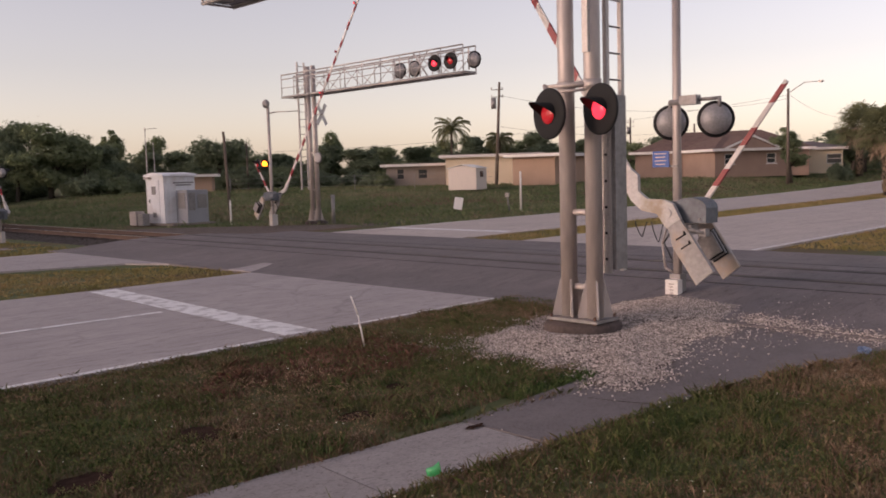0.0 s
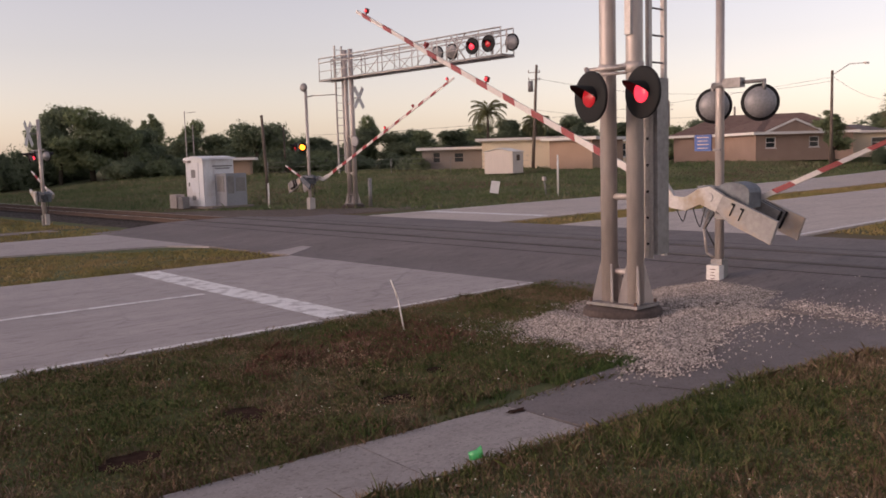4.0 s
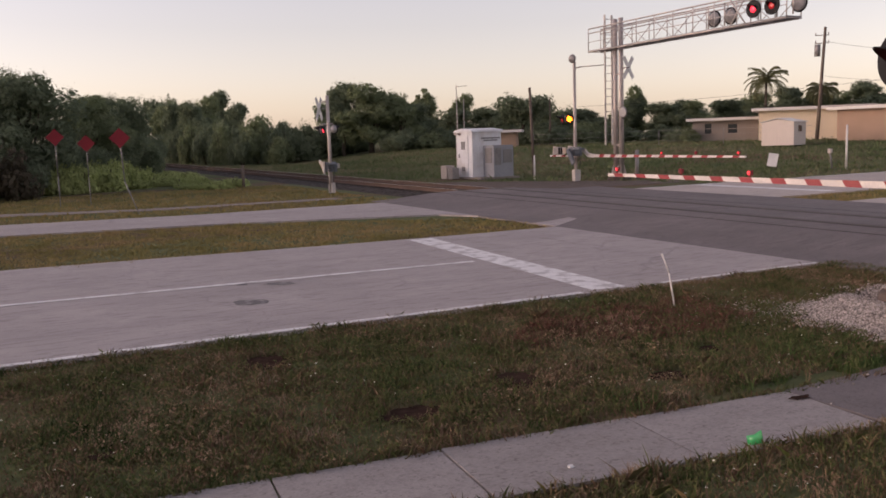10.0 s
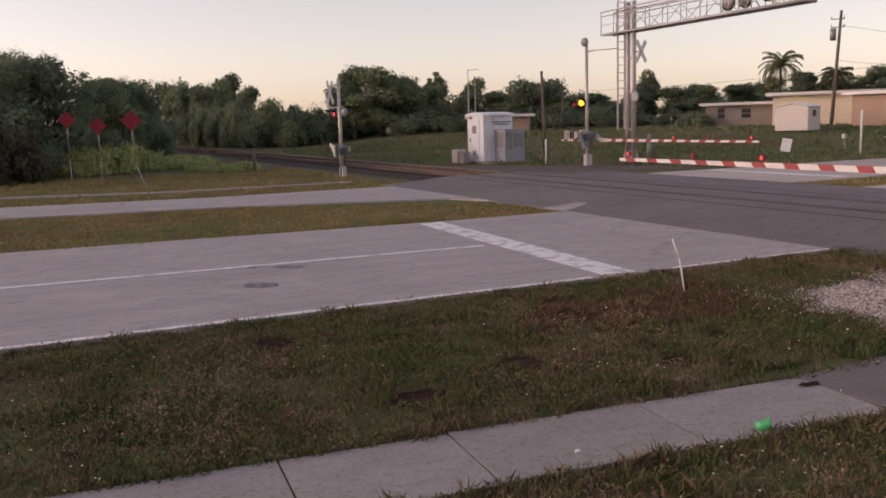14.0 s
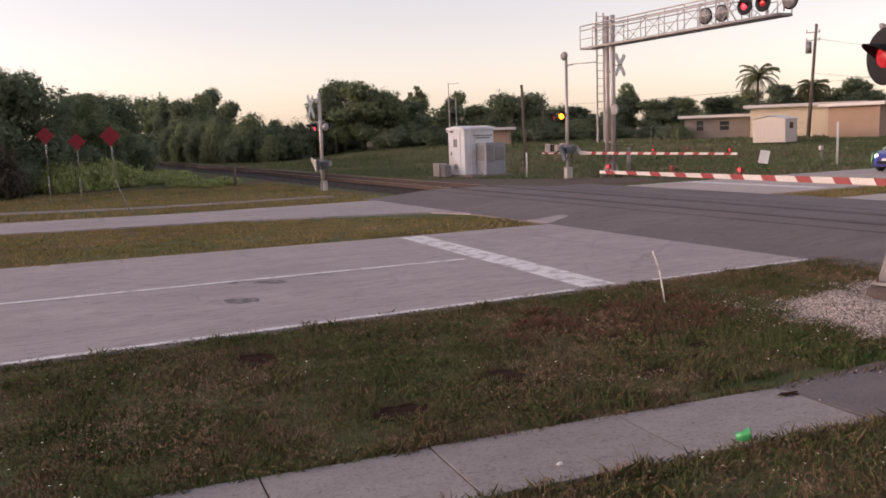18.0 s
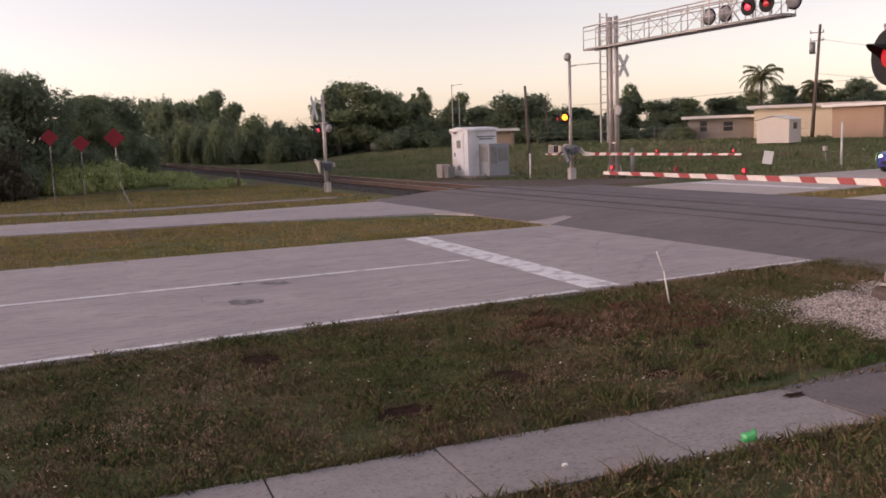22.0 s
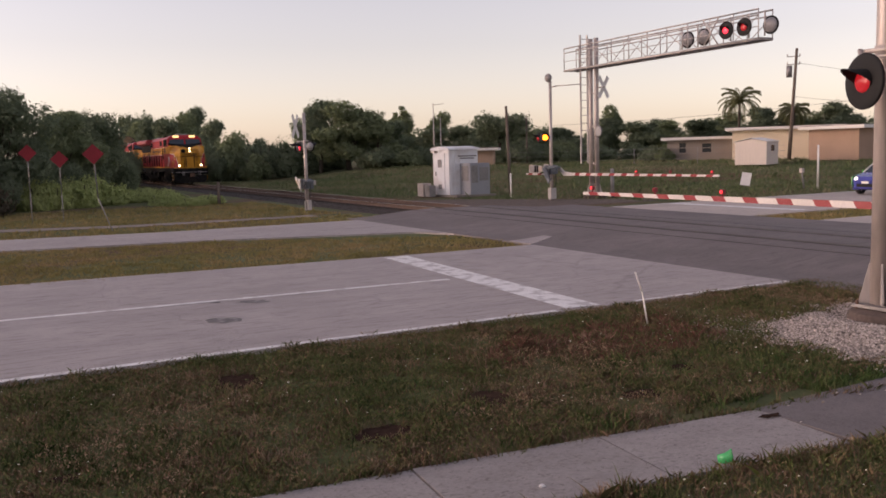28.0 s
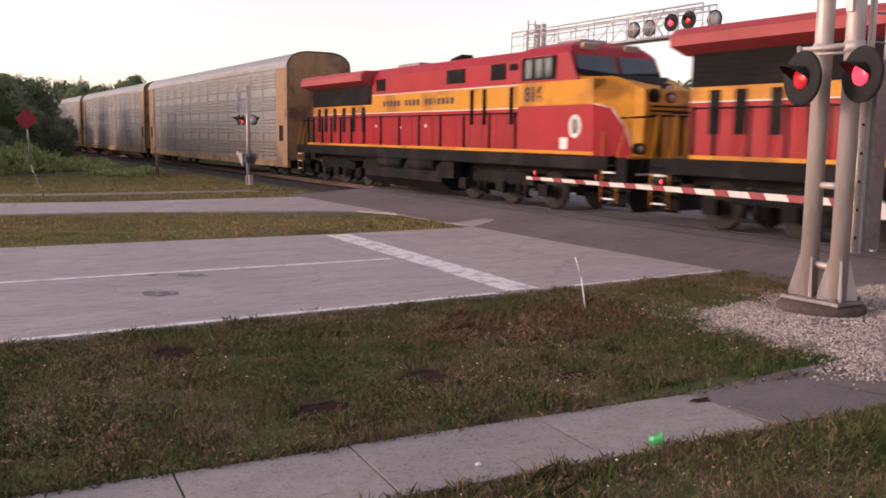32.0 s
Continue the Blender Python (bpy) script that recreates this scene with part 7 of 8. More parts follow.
def signal_cabinet():
    g = thing("signal_cabinet", "white metal railway signal cabinet with a vented annex", "signal cabinet", at=pose(5.85, 26.75, 0, 0, 0, 5))
    bm = B()
    bm_box(bm, (0.93, 0.8, 1.27), (1.86, 1.6, 2.4))
    part("body", bm, M["cab_white"], g, "white ribbed metal body", bevel=0.02)
    bm = B()
    bm_prism(bm, [(-0.12, 2.46), (-0.05, 2.56), (0.9, 2.66), (1.65, 2.56), (1.72, 2.46)], (-0.1, 0, 0), (0, 1, 0), (0, 0, 1), (2.06, 0, 0))
    part("roof", bm, M["cab_white"], g, "low-pitched white metal roof")
    bm = B()
    bm_box(bm, (-0.015, 0.9, 1.25), (0.04, 1.0, 2.1))
    door = part("door", bm, M["cab_white"], g, "white cabinet door", bevel=0.01)
    box_part("vent", (-0.045, 0.85, 1.75), (0.03, 0.35, 0.42), M["galv_dark"], door, "grey louvre")
    box_part("handle", (-0.06, 1.25, 1.2), (0.05, 0.05, 0.2), M["galv_dark"], door)
    box_part("door_lamp", (-0.1, 1.3, 2.38), (0.2, 0.4, 0.1), M["galv"], g, "lamp above the door")
    box_part("lower_vent", (-0.045, 0.85, 0.5), (0.03, 0.3, 0.25), M["galv_dark"], door)
    for k in range(7):
        box_part("wall_rib", (0.12 + k * 0.265, -0.014, 1.27), (0.03, 0.028, 2.3), M["cab_white"], g)
    for k in range(2):
        box_part("print_bar", (1.15, -0.032, 2.12 - 0.12 * k), (1.2 - 0.3 * k, 0.006, 0.07), M["galv_dark"], g, "unreadable grey line of print")
    a = B()
    bm_box(a, (1.3, -0.52, 0.88), (1.25, 0.98, 1.7))
    annex = part("annex", a, M["annex"], g, "pale grey equipment annex", bevel=0.02)
    for x, z, w, h in ((0.94, 1.15, 0.38, 0.9), (1.55, 1.15, 0.56, 0.7)):
        bm = B()
        bm_box(bm, (x, -1.02, z), (w, 0.03, h))
        for k in range(8):
            bm_box(bm, (x, -1.04, z - h / 2 + (k + 0.5) * h / 8), (w - 0.06, 0.03, 0.03))
        part("louvre", bm, M["galv_dark"], annex, "dark grey louvre panel")
    box_part("side_louvre", (0.665, -0.52, 1.2), (0.03, 0.62, 0.8), M["galv_dark"], annex)
    box_part("plinth", (1.0, 0.35, 0.02), (2.5, 2.9, 0.1), M["cement"], g, "cement plinth")
    bm = B()
    bm_box(bm, (-0.75, 1.35, 0.36), (0.5, 0.6, 0.7))
    part("battery_box", bm, M["galv"], g, "low grey battery box", bevel=0.02)
    bm = B()
    bm_box(bm, (-0.75, 0.75, 0.3), (0.4, 0.45, 0.6))
    part("battery_box", bm, M["galv_dark"], g, "low grey battery box", bevel=0.02)


signal_cabinet()


def post(name, x, y, h, r, material, label, lean=(0, 0), cat="post"):
    g = thing(name, label, cat, at=Matrix.Translation((x, y, height(x, y) - 0.06)))
    tube_part("shaft", (0, 0, 0), (lean[0], lean[1], h), r, M[material], g, r2=r * 0.8, seg=10)
    return g


post("wooden_pole", 8.85, 25.45, 4.75, 0.085, "wood_pole", "weathered wooden pole beside the signal cabinet", (-0.12, 0.1), "pole")
post("marker_post", 7.55, 23.3, 1.25, 0.05, "white", "short white plastic marker post")
post("marker_post", 21.4, 16.2, 2.25, 0.06, "white", "white plastic pipeline marker post", cat="post")
pv = post("valve_post", 21.7, 17.3, 1.1, 0.05, "galv_dark", "weathered pipe post with a small valve box", (-0.1, 0.1))
box_part("valve_box", (-0.08, 0.08, 0.95), (0.16, 0.18, 0.22), M["galv"], pv, bevel=0.02)
fp = post("fence_stake", -5.3, 31.5, 1.2, 0.09, "wood_pole", "old wooden stake beside the ballast")
bd = thing("notice_board", "tilted white board stuck in the grass", "board", at=pose(20.6, 20.2, height(20.6, 20.2) - 0.05, 0, 0, -52))
box_part("panel", (0, 0, 0.5), (0.5, 0.03, 0.75), M["white"], bd, "white panel", rot=Euler((radians(-25), radians(8), 0)).to_matrix())
for x in (-0.2, 0.2):
    tube_part("stake", (x, 0.05, 0), (x, 0.1, 0.5), 0.02, M["wood_pole"], bd)
st = thing("survey_stake", "thin bent white survey stake in the verge", "stake", at=pose(-8.5, -6.0, -0.06))
bm = B()
bm_tube(bm, (0, 0, 0), (-0.05, 0.05, 0.45), 0.011, seg=8)
bm_tube(bm, (-0.05, 0.05, 0.45), (-0.12, 0.1, 0.7), 0.011, seg=8)
part("rod", bm, M["white"], st, "thin white rod")


M["bag_blue"] = mat("pale_blue_plastic", (0.2, 0.28, 0.42), (0.1, 0.14, 0.24), 0.4, bump=0.1)


def crushed_cup():
    g = thing("litter_cup", "crushed translucent green plastic cup lying by the path", "litter", at=pose(-11.35, -10.2, 0.012, 78, 12, 40))
    bm = B()
    bm_spin(bm, (0, 0, -0.1), (0, 0, 1), [(0.03, 0.001), (0.03, 0.032), (0.08, 0.04), (0.13, 0.045), (0.135, 0.047)], 20)
    for v in bm.verts:
        v.co.x *= 0.6 + 0.5 * v.co.z
        v.co.y += 0.012 * math.sin(v.co.z * 40)
    part("cup", bm, M["plastic_green"], g)


crushed_cup()
pap = thing("litter_paper", "small crumpled white paper scrap on the path", "litter", at=pose(-12.72, -9.9, -0.018))
bm = B()
bmesh.ops.create_icosphere(bm, subdivisions=2, radius=0.03)
for v in bm.verts:
    v.co *= 0.7 + 0.5 * noise.noise(v.co * 60)
    v.co.z *= 0.5
part("scrap", bm, M["white"], pap)


def end_sign(x, y, z, lean, label):
    g = thing("end_marker_sign", label, "road sign", "red end-of-road markers", at=Matrix.Translation((x, y, -0.06)))
    bm = B()
    bm_box(bm, (0, 0, 0), (0.02, 0.48, 0.48), Euler((radians(45), 0, 0)).to_matrix())
    d = part("diamond", bm, M["sign_red"], g, "red diamond plate", bevel=0.004)
    d.location, d.rotation_euler = (0, -0.04, z + 0.06), (0, 0, radians(88))
    bm = B()
    bm_tube(bm, (lean[0], lean[1], 0), (lean[0] * 0.15, lean[1] * 0.15, z * 0.45), 0.019, seg=8)
    bm_tube(bm, (lean[0] * 0.15, lean[1] * 0.15, z * 0.45), (0, 0, z + 0.3), 0.019, seg=8)
    part("stake", bm, M["galv_dark"], g, "thin steel stake")


end_sign(-14.5, 23.35, 2.72, (0, 0), "red diamond marker on a steel stake")
end_sign(-13.37, 23.35, 2.45, (0, 0), "red diamond marker on a steel stake, lower")
end_sign(-12.77, 16.6, 2.55, (0.45, -0.1), "red diamond marker on a bent steel stake")


def utility_pole(x, y, h, label, arm_turn, transformer=False, lamp=None, lean=(0, 0)):
    g = thing("utility_pole", label, "utility pole", at=pose(x, y, height(x, y) - 0.1))
    tube_part("shaft", (0, 0, 0), (lean[0], lean[1], h), 0.15, M["wood_pole"], g, "weathered timber shaft", r2=0.1)
    c, s = math.cos(arm_turn), math.sin(arm_turn)
    if transformer:
        bm = B()
        bm_tube(bm, (-0.35 + lean[0], 0.1, h - 2.2), (-0.35 + lean[0], 0.1, h - 1.3), 0.22, seg=14)
        part("transformer", bm, M["galv_dark"], g, "grey can transformer")
        for z in (h - 0.6, h - 1.2):
            tube_part("insulator_arm", (lean[0] - 0.5 * c, -0.5 * s, z), (lean[0] + 0.5 * c, 0.5 * s, z), 0.03, M["wood_pole"], g)
            for k in (-0.45, 0.45):
                tube_part("insulator", (lean[0] + k * c, k * s, z), (lean[0] + k * c, k * s, z + 0.2), 0.04, M["galv"], g)
    if lamp:
        bm = B()
        p = [Vector((lean[0], lean[1], h - 0.4)), Vector((lean[0] + lamp[0] * 0.5, lean[1] + lamp[1] * 0.5, h + 0.45)), Vector((lean[0] + lamp[0], lean[1] + lamp[1], h + 0.5))]
        for a, b in zip(p, p[1:]):
            bm_tube(bm, a, b, 0.035, seg=8)
        part("bracket", bm, M["galv"], g, "curved lamp bracket")
        box_part("lamp_head", (p[2].x, p[2].y, p[2].z - 0.02), (0.5, 0.25, 0.14), M["galv"], g, "grey street-lamp head", bevel=0.04)
    return g


utility_pole(40.3, 34.6, 8.7, "leaning timber utility pole with a transformer", -0.9, True, lean=(0.35, -0.3))
utility_pole(57.6, 17.0, 8.1, "timber pole carrying a street lamp", 0, lamp=(1.3, -2.2))
utility_pole(88.0, 52.0, 8.0, "distant timber utility pole", -0.9, True)
utility_pole(92.0, 24.0, 7.0, "distant timber utility pole", -0.9, True)
utility_pole(80.0, 38.0, 6.2, "distant timber utility pole", -0.9)
am = post("antenna_mast", 7.55, 31.8, 5.3, 0.03, "galv", "thin steel antenna mast behind the cabinet", cat="mast")
tube_part("crossbar", (-0.05, 0, 5.2), (0.55, -0.3, 5.25), 0.015, M["galv"], am, seg=6)
post("antenna_mast", 7.9, 31.6, 4.5, 0.025, "galv", "thin steel mast behind the cabinet", cat="mast")
post("wooden_pole", 36.0, 66.0, 5.0, 0.1, "wood_pole", "distant wooden pole before the trees", cat="pole")


def wire(p, q, sag, label):
    bm = B()
    p, q = Vector(p), Vector(q)
    prev = p
    for i in range(1, 15):
        k = i / 14
        c = p.lerp(q, k) - Vector((0, 0, 4 * sag * k * (1 - k)))
        bm_tube(bm, prev, c, 0.011, seg=5, caps=False)
        prev = c
    ob = part("overhead_wire", bm, M["cable"])
    return tagged(ob, label, "wire", "overhead wires")


wire((40.65, 34.3, 8.6), (57.6, 17.0, 7.6), 1.2, "thin sagging overhead wire between poles")
wire((57.6, 17.0, 7.9), (30.0, 52.0, 4.6), 0.8, "thin sagging overhead wire from the lamp pole")
wire((8.6, 25.5, 4.6), (36.0, 66.0, 4.7), 0.5, "thin overhead wire over the field")
wire((40.5, 34.4, 6.0), (80.0, 38.0, 6.5), 0.7, "thin sagging overhead wire")
wire((57.6, 17.0, 8.0), (92.0, 24.0, 7.5), 0.8, "thin sagging overhead wire")


def wire_fence():
    g = thing("wire_fence", "low chain-link fence along the back gardens", "fence", "")
    pts = [(24.0, 50.0), (30.5, 41.5), (33.5, 37.5), (38.0, 33.0)]
    for (xa, ya), (xb, yb) in zip(pts, pts[1:]):
        n = max(1, int(math.hypot(xb - xa, yb - ya) / 3))
        for i in range(n):
            x, y = xa + (xb - xa) * i / n, ya + (yb - ya) * i / n
            z = height(x, y)
            tube_part("fence_post", (x, y, z - 0.1), (x, y, z + 1.2), 0.03, M["galv_dark"], g, seg=8)
        za, zb = height(xa, ya), height(xb, yb)
        for k in (0.35, 0.75, 1.15):
            tube_part("fence_wire", (xa, ya, za + k), (xb, yb, zb + k), 0.008, M["galv_dark"], g, seg=5)


wire_fence()

# ---- footpath slabs, gravel, grass ----
walk_bed = thing("footpath", "pale concrete footpath of square slabs", "footpath", kind="structure")
slab_me = None
walk_bed.matrix_basis = pose(-10.22, -9.87, -0.02, 0, 0, -4.6)
SLAB_ENDS = [0.0, 1.6, 3.16, 4.38] + [4.38 + 1.55 * k for k in range(1, 22)]
for i in range(24):
    x1 = -SLAB_ENDS[i]
    if slab_me is None:
        bm = B()
        bm_box(bm, (-0.5, 0, -0.06), (1.0, 0.97, 0.1))
        first = part("slab", bm, M["sidewalk"], walk_bed, bevel=0.006)
        first.location, first.scale.x = (x1, 0, 0), SLAB_ENDS[1] - 0.016
        slab_me = first.data
    else:
        o = new("slab", slab_me)
        o.parent, o.location = walk_bed, (x1, 0.006 * math.sin(i * 2.3), 0.0025 * math.sin(i * 1.9))
        o.scale.x = SLAB_ENDS[i + 1] - SLAB_ENDS[i] - 0.016
box_part("joint_bed", (-18.2, 0, -0.07), (36.4, 0.95, 0.06), M["dirt"], walk_bed, "dark earth in the joints")

PATCHES = ((-13.75, -5.9, 0.32, 0.34), (-13.16, -8.25, 0.3, 0.24), (-11.91, -7.83, 0.26, 0.3), (-10.66, -8.44, 0.22, 0.16), (-15.5, -7.95, 0.14, 0.1), (-9.66, -7.89, 0.14, 0.14))
for i, (x, y, a, b) in enumerate(PATCHES):
    rng = random.Random(i)
    rim = [(x + a * math.cos(t) * rng.uniform(0.75, 1.1), y + b * math.sin(t) * rng.uniform(0.75, 1.1), -0.042) for t in [math.tau * k / 18 for k in range(18)]]
    tagged(soup("bare_patch", rim, [tuple(range(18))], M["dirt"]), "bare dark earth hollow in the grass", "bare patch", kind="structure")


GRAVEL_RIM = ((-7.6, -6.95), (-8.05, -7.48), (-7.95, -8.1), (-8.15, -8.6), (-7.85, -8.85), (-8.15, -9.3), (-8.6, -9.55), (-8.3, -9.86), (-7.65, -9.95), (-6.6, -9.45), (-5.7, -9.06), (-4.9, -9.2), (-3.0, -8.75), (-2.6, -7.1), (-3.6, -6.5), (-5.9, -6.45), (-6.8, -6.7))


def rim_depth(x, y):
    """How far a place lies within the stony bed's rim (negative outside)."""
    inside, best = False, 99.0
    for (xa, ya), (xb, yb) in zip(GRAVEL_RIM, GRAVEL_RIM[1:] + GRAVEL_RIM[:1]):
        if (ya > y) != (yb > y) and x < xa + (y - ya) * (xb - xa) / (yb - ya):
            inside = not inside
        dx, dy = xb - xa, yb - ya
        k = min(1.0, max(0.0, ((x - xa) * dx + (y - ya) * dy) / (dx * dx + dy * dy)))
        best = min(best, math.hypot(x - xa - k * dx, y - ya - k * dy))
    return best if inside else -best


def ragged(x, y):
    return 0.2 * noise.noise(Vector((x * 1.6, y * 1.6, 2))) + 0.14 * noise.noise(Vector((x * 5, y * 5, 7)))


def in_gravel(x, y):
    """The stony bed round the posts."""
    return -9.2 < x < -1.8 and -10.6 < y < -5.8 and rim_depth(x, y) + ragged(x, y) > 0.12


def stones(name, count, seed, place, size, lift, label):
    rng = random.Random(seed)
    vs, fs = [], []
    while count > 0:
        spot = place(rng)
        if spot is None:
            continue
        x, y = spot
        count -= 1
        r = rng.uniform(*size)
        z = lift(x, y) + r * 0.2
        k, a0, sq = len(vs), rng.random() * 6.28, rng.uniform(0.6, 1.0)
        for j in range(5):
            a = a0 + j * math.tau / 5
            rr = r * rng.uniform(0.75, 1.15)
            vs.append((x + rr * math.cos(a), y + rr * sq * math.sin(a), z - r * 0.25))
            vs.append((x + rr * 0.6 * math.cos(a + 0.3), y + rr * 0.6 * sq * math.sin(a + 0.3), z + r * rng.uniform(0.35, 0.7)))
        for j in range(5):
            j2 = (j + 1) % 5
            fs.append((k + 2 * j, k + 2 * j2, k + 2 * j2 + 1, k + 2 * j + 1))
        fs.append(tuple(k + 2 * j + 1 for j in range(5)))
    return tagged(soup(name, vs, fs, M["gravel"]), label, "gravel", kind="stuff")


def mound(x, y):
    hollow = 0.065 * (1 - smooth01(0.55, 1.0, math.hypot(x + 5.8, y + 7.52)))
    return 0.06 * smooth01(0.0, 0.9, rim_depth(x, y)) - 0.028 - hollow + hump(x)


def bed_spot(rng):
    x, y = rng.uniform(-9.4, -2.0), rng.uniform(-10.5, -5.7)
    d = rim_depth(x, y) + ragged(x, y)
    thin = 0.45 if noise.noise(Vector((x * 0.9, y * 0.9, 4))) < -0.28 else 1.0
    return (x, y) if rng.random() < thin * smooth01(-0.32, 0.3, d) ** 1.6 else None


bx, by = [-9.2 + 0.25 * i for i in range(29)], [-10.4 + 0.25 * i for i in range(19)]
tagged(sheet("gravel_bed", bx, by, lambda x, y: mound(x, y) + 0.008, M["bed_dirt"], keep=in_gravel), "dusty pale bed under the gravel", "gravel bed", kind="structure")
stones("gravel_bed_stones", 34000, 31, bed_spot, (0.007, 0.02), lambda x, y: mound(x, y) + 0.009, "pale crushed-stone gravel heaped round the posts")


STRAY_A, STRAY_B = (-4.0, -9.3), (-4.4, -10.9)


def stray_spot(rng):
    pick = rng.random()
    if pick < 0.12:
        x, y = rng.gauss(-5.15, 0.2), rng.gauss(-11.85, 0.14)
    elif pick < 0.36:
        x, y = rng.gauss(-5.6, 1.5), rng.gauss(-9.5, 0.35)
    else:
        k = rng.uniform(-0.2, 1.25)
        x, y = STRAY_A[0] + k * (STRAY_B[0] - STRAY_A[0]) + rng.gauss(0, 0.22), STRAY_A[1] + k * (STRAY_B[1] - STRAY_A[1]) + rng.gauss(0, 0.16)
    return (x, y) if -10.6 < x < -0.5 and -12.5 < y < -7.6 else None


stones("grass_gravel", 700, 33, lambda rng: (rng.gauss(-7.7, 0.55), rng.gauss(-6.9, 0.35)), (0.007, 0.018), lambda x, y: -0.03, "scattered pale stones among the grass")
stones("stray_gravel", 2600, 32, stray_spot, (0.006, 0.018), lambda x, y: (0.006 if x > -4.4 else -0.02) + hump(x), "loose pale gravel strewn on the asphalt")


def turf_material(name, shades, scale, clump, spread_=0.5):
    """Grass blades: each blade its own tone, in broad drifts and small clumps that run through a row of shades."""
    m = bpy.data.materials.new(name)
    m.use_nodes = True
    n, l = m.node_tree.nodes, m.node_tree.links
    p = n["Principled BSDF"]
    p.inputs["Roughness"].default_value = 0.8
    p.inputs["Specular IOR Level"].default_value = 0.1
    tc = n.new("ShaderNodeTexCoord")

    def field(sc, detail, gain):
        nz = n.new("ShaderNodeTexNoise")
        nz.inputs["Scale"].default_value, nz.inputs["Detail"].default_value = sc, detail
        l.new(tc.outputs["Object"], nz.inputs["Vector"])
        mr = n.new("ShaderNodeMapRange")
        mr.inputs[1].default_value, mr.inputs[2].default_value, mr.inputs[4].default_value = 0.3, 0.7, gain
        l.new(nz.outputs[0], mr.inputs[0])
        return mr.outputs[0]

    def plus(a, b):
        q = n.new("ShaderNodeMath")
        q.operation = "ADD"
        l.new(a, q.inputs[0])
        l.new(b, q.inputs[1])
        return q.outputs[0]

    own = n.new("ShaderNodeMapRange")
    own.inputs[3].default_value, own.inputs[4].default_value = -spread_ / 2, spread_ / 2
    l.new(n.new("ShaderNodeNewGeometry").outputs["Random Per Island"], own.inputs[0])
    total = plus(plus(field(scale, 4, 0.55), field(clump, 3, 0.45)), own.outputs[0])
    ramp = n.new("ShaderNodeValToRGB")
    e = ramp.color_ramp.elements
    stops = [0.06, 0.32, 0.52, 0.72, 0.96]
    e[0].position, e[0].color = stops[0], (*shades[0], 1)
    e[1].position, e[1].color = stops[4], (*shades[4], 1)
    for k in (1, 2, 3):
        e.new(stops[k]).color = (*shades[k], 1)
    l.new(total, ramp.inputs[0])
    l.new(ramp.outputs[0], p.inputs["Base Color"])
    return m


M["turf"] = turf_material("verge_grass", ((0.0399, 0.0605, 0.0221), (0.0949, 0.122, 0.0417), (0.141, 0.122, 0.0615), (0.164, 0.0971, 0.0641), (0.34, 0.243, 0.172)), 0.75, 4.5)
M["turf_red"] = turf_material("withered_grass", ((0.0832, 0.0664, 0.033), (0.136, 0.0711, 0.0496), (0.176, 0.076, 0.059), (0.208, 0.104, 0.0767), (0.333, 0.199, 0.153)), 0.9, 5.0)
M["turf_lawn"] = turf_material("lawn_grass", ((0.0539, 0.0791, 0.0259), (0.117, 0.139, 0.047), (0.176, 0.139, 0.0729), (0.206, 0.125, 0.0824), (0.372, 0.261, 0.176)), 0.5, 2.6)
M["turf_green"] = turf_material("lush_grass", ((0.0436, 0.08, 0.0268), (0.0742, 0.122, 0.0402), (0.0954, 0.14, 0.047), (0.122, 0.14, 0.0559), (0.175, 0.178, 0.0891)), 0.8, 4.0)
M["turf_dry"] = turf_material("median_grass", ((0.16, 0.147, 0.0607), (0.233, 0.197, 0.0773), (0.288, 0.224, 0.0936), (0.318, 0.224, 0.11), (0.404, 0.284, 0.154)), 0.3, 1.5, 0.2)
M["turf_field"] = turf_material("field_grass", ((0.0678, 0.0999, 0.0442), (0.111, 0.149, 0.0662), (0.145, 0.161, 0.0828), (0.184, 0.171, 0.103), (0.242, 0.21, 0.138)), 0.12, 0.7)
M["petal"] = mat("pale_petal", (0.75, 0.72, 0.6), (0.6, 0.56, 0.4), 0.8, bump=0)


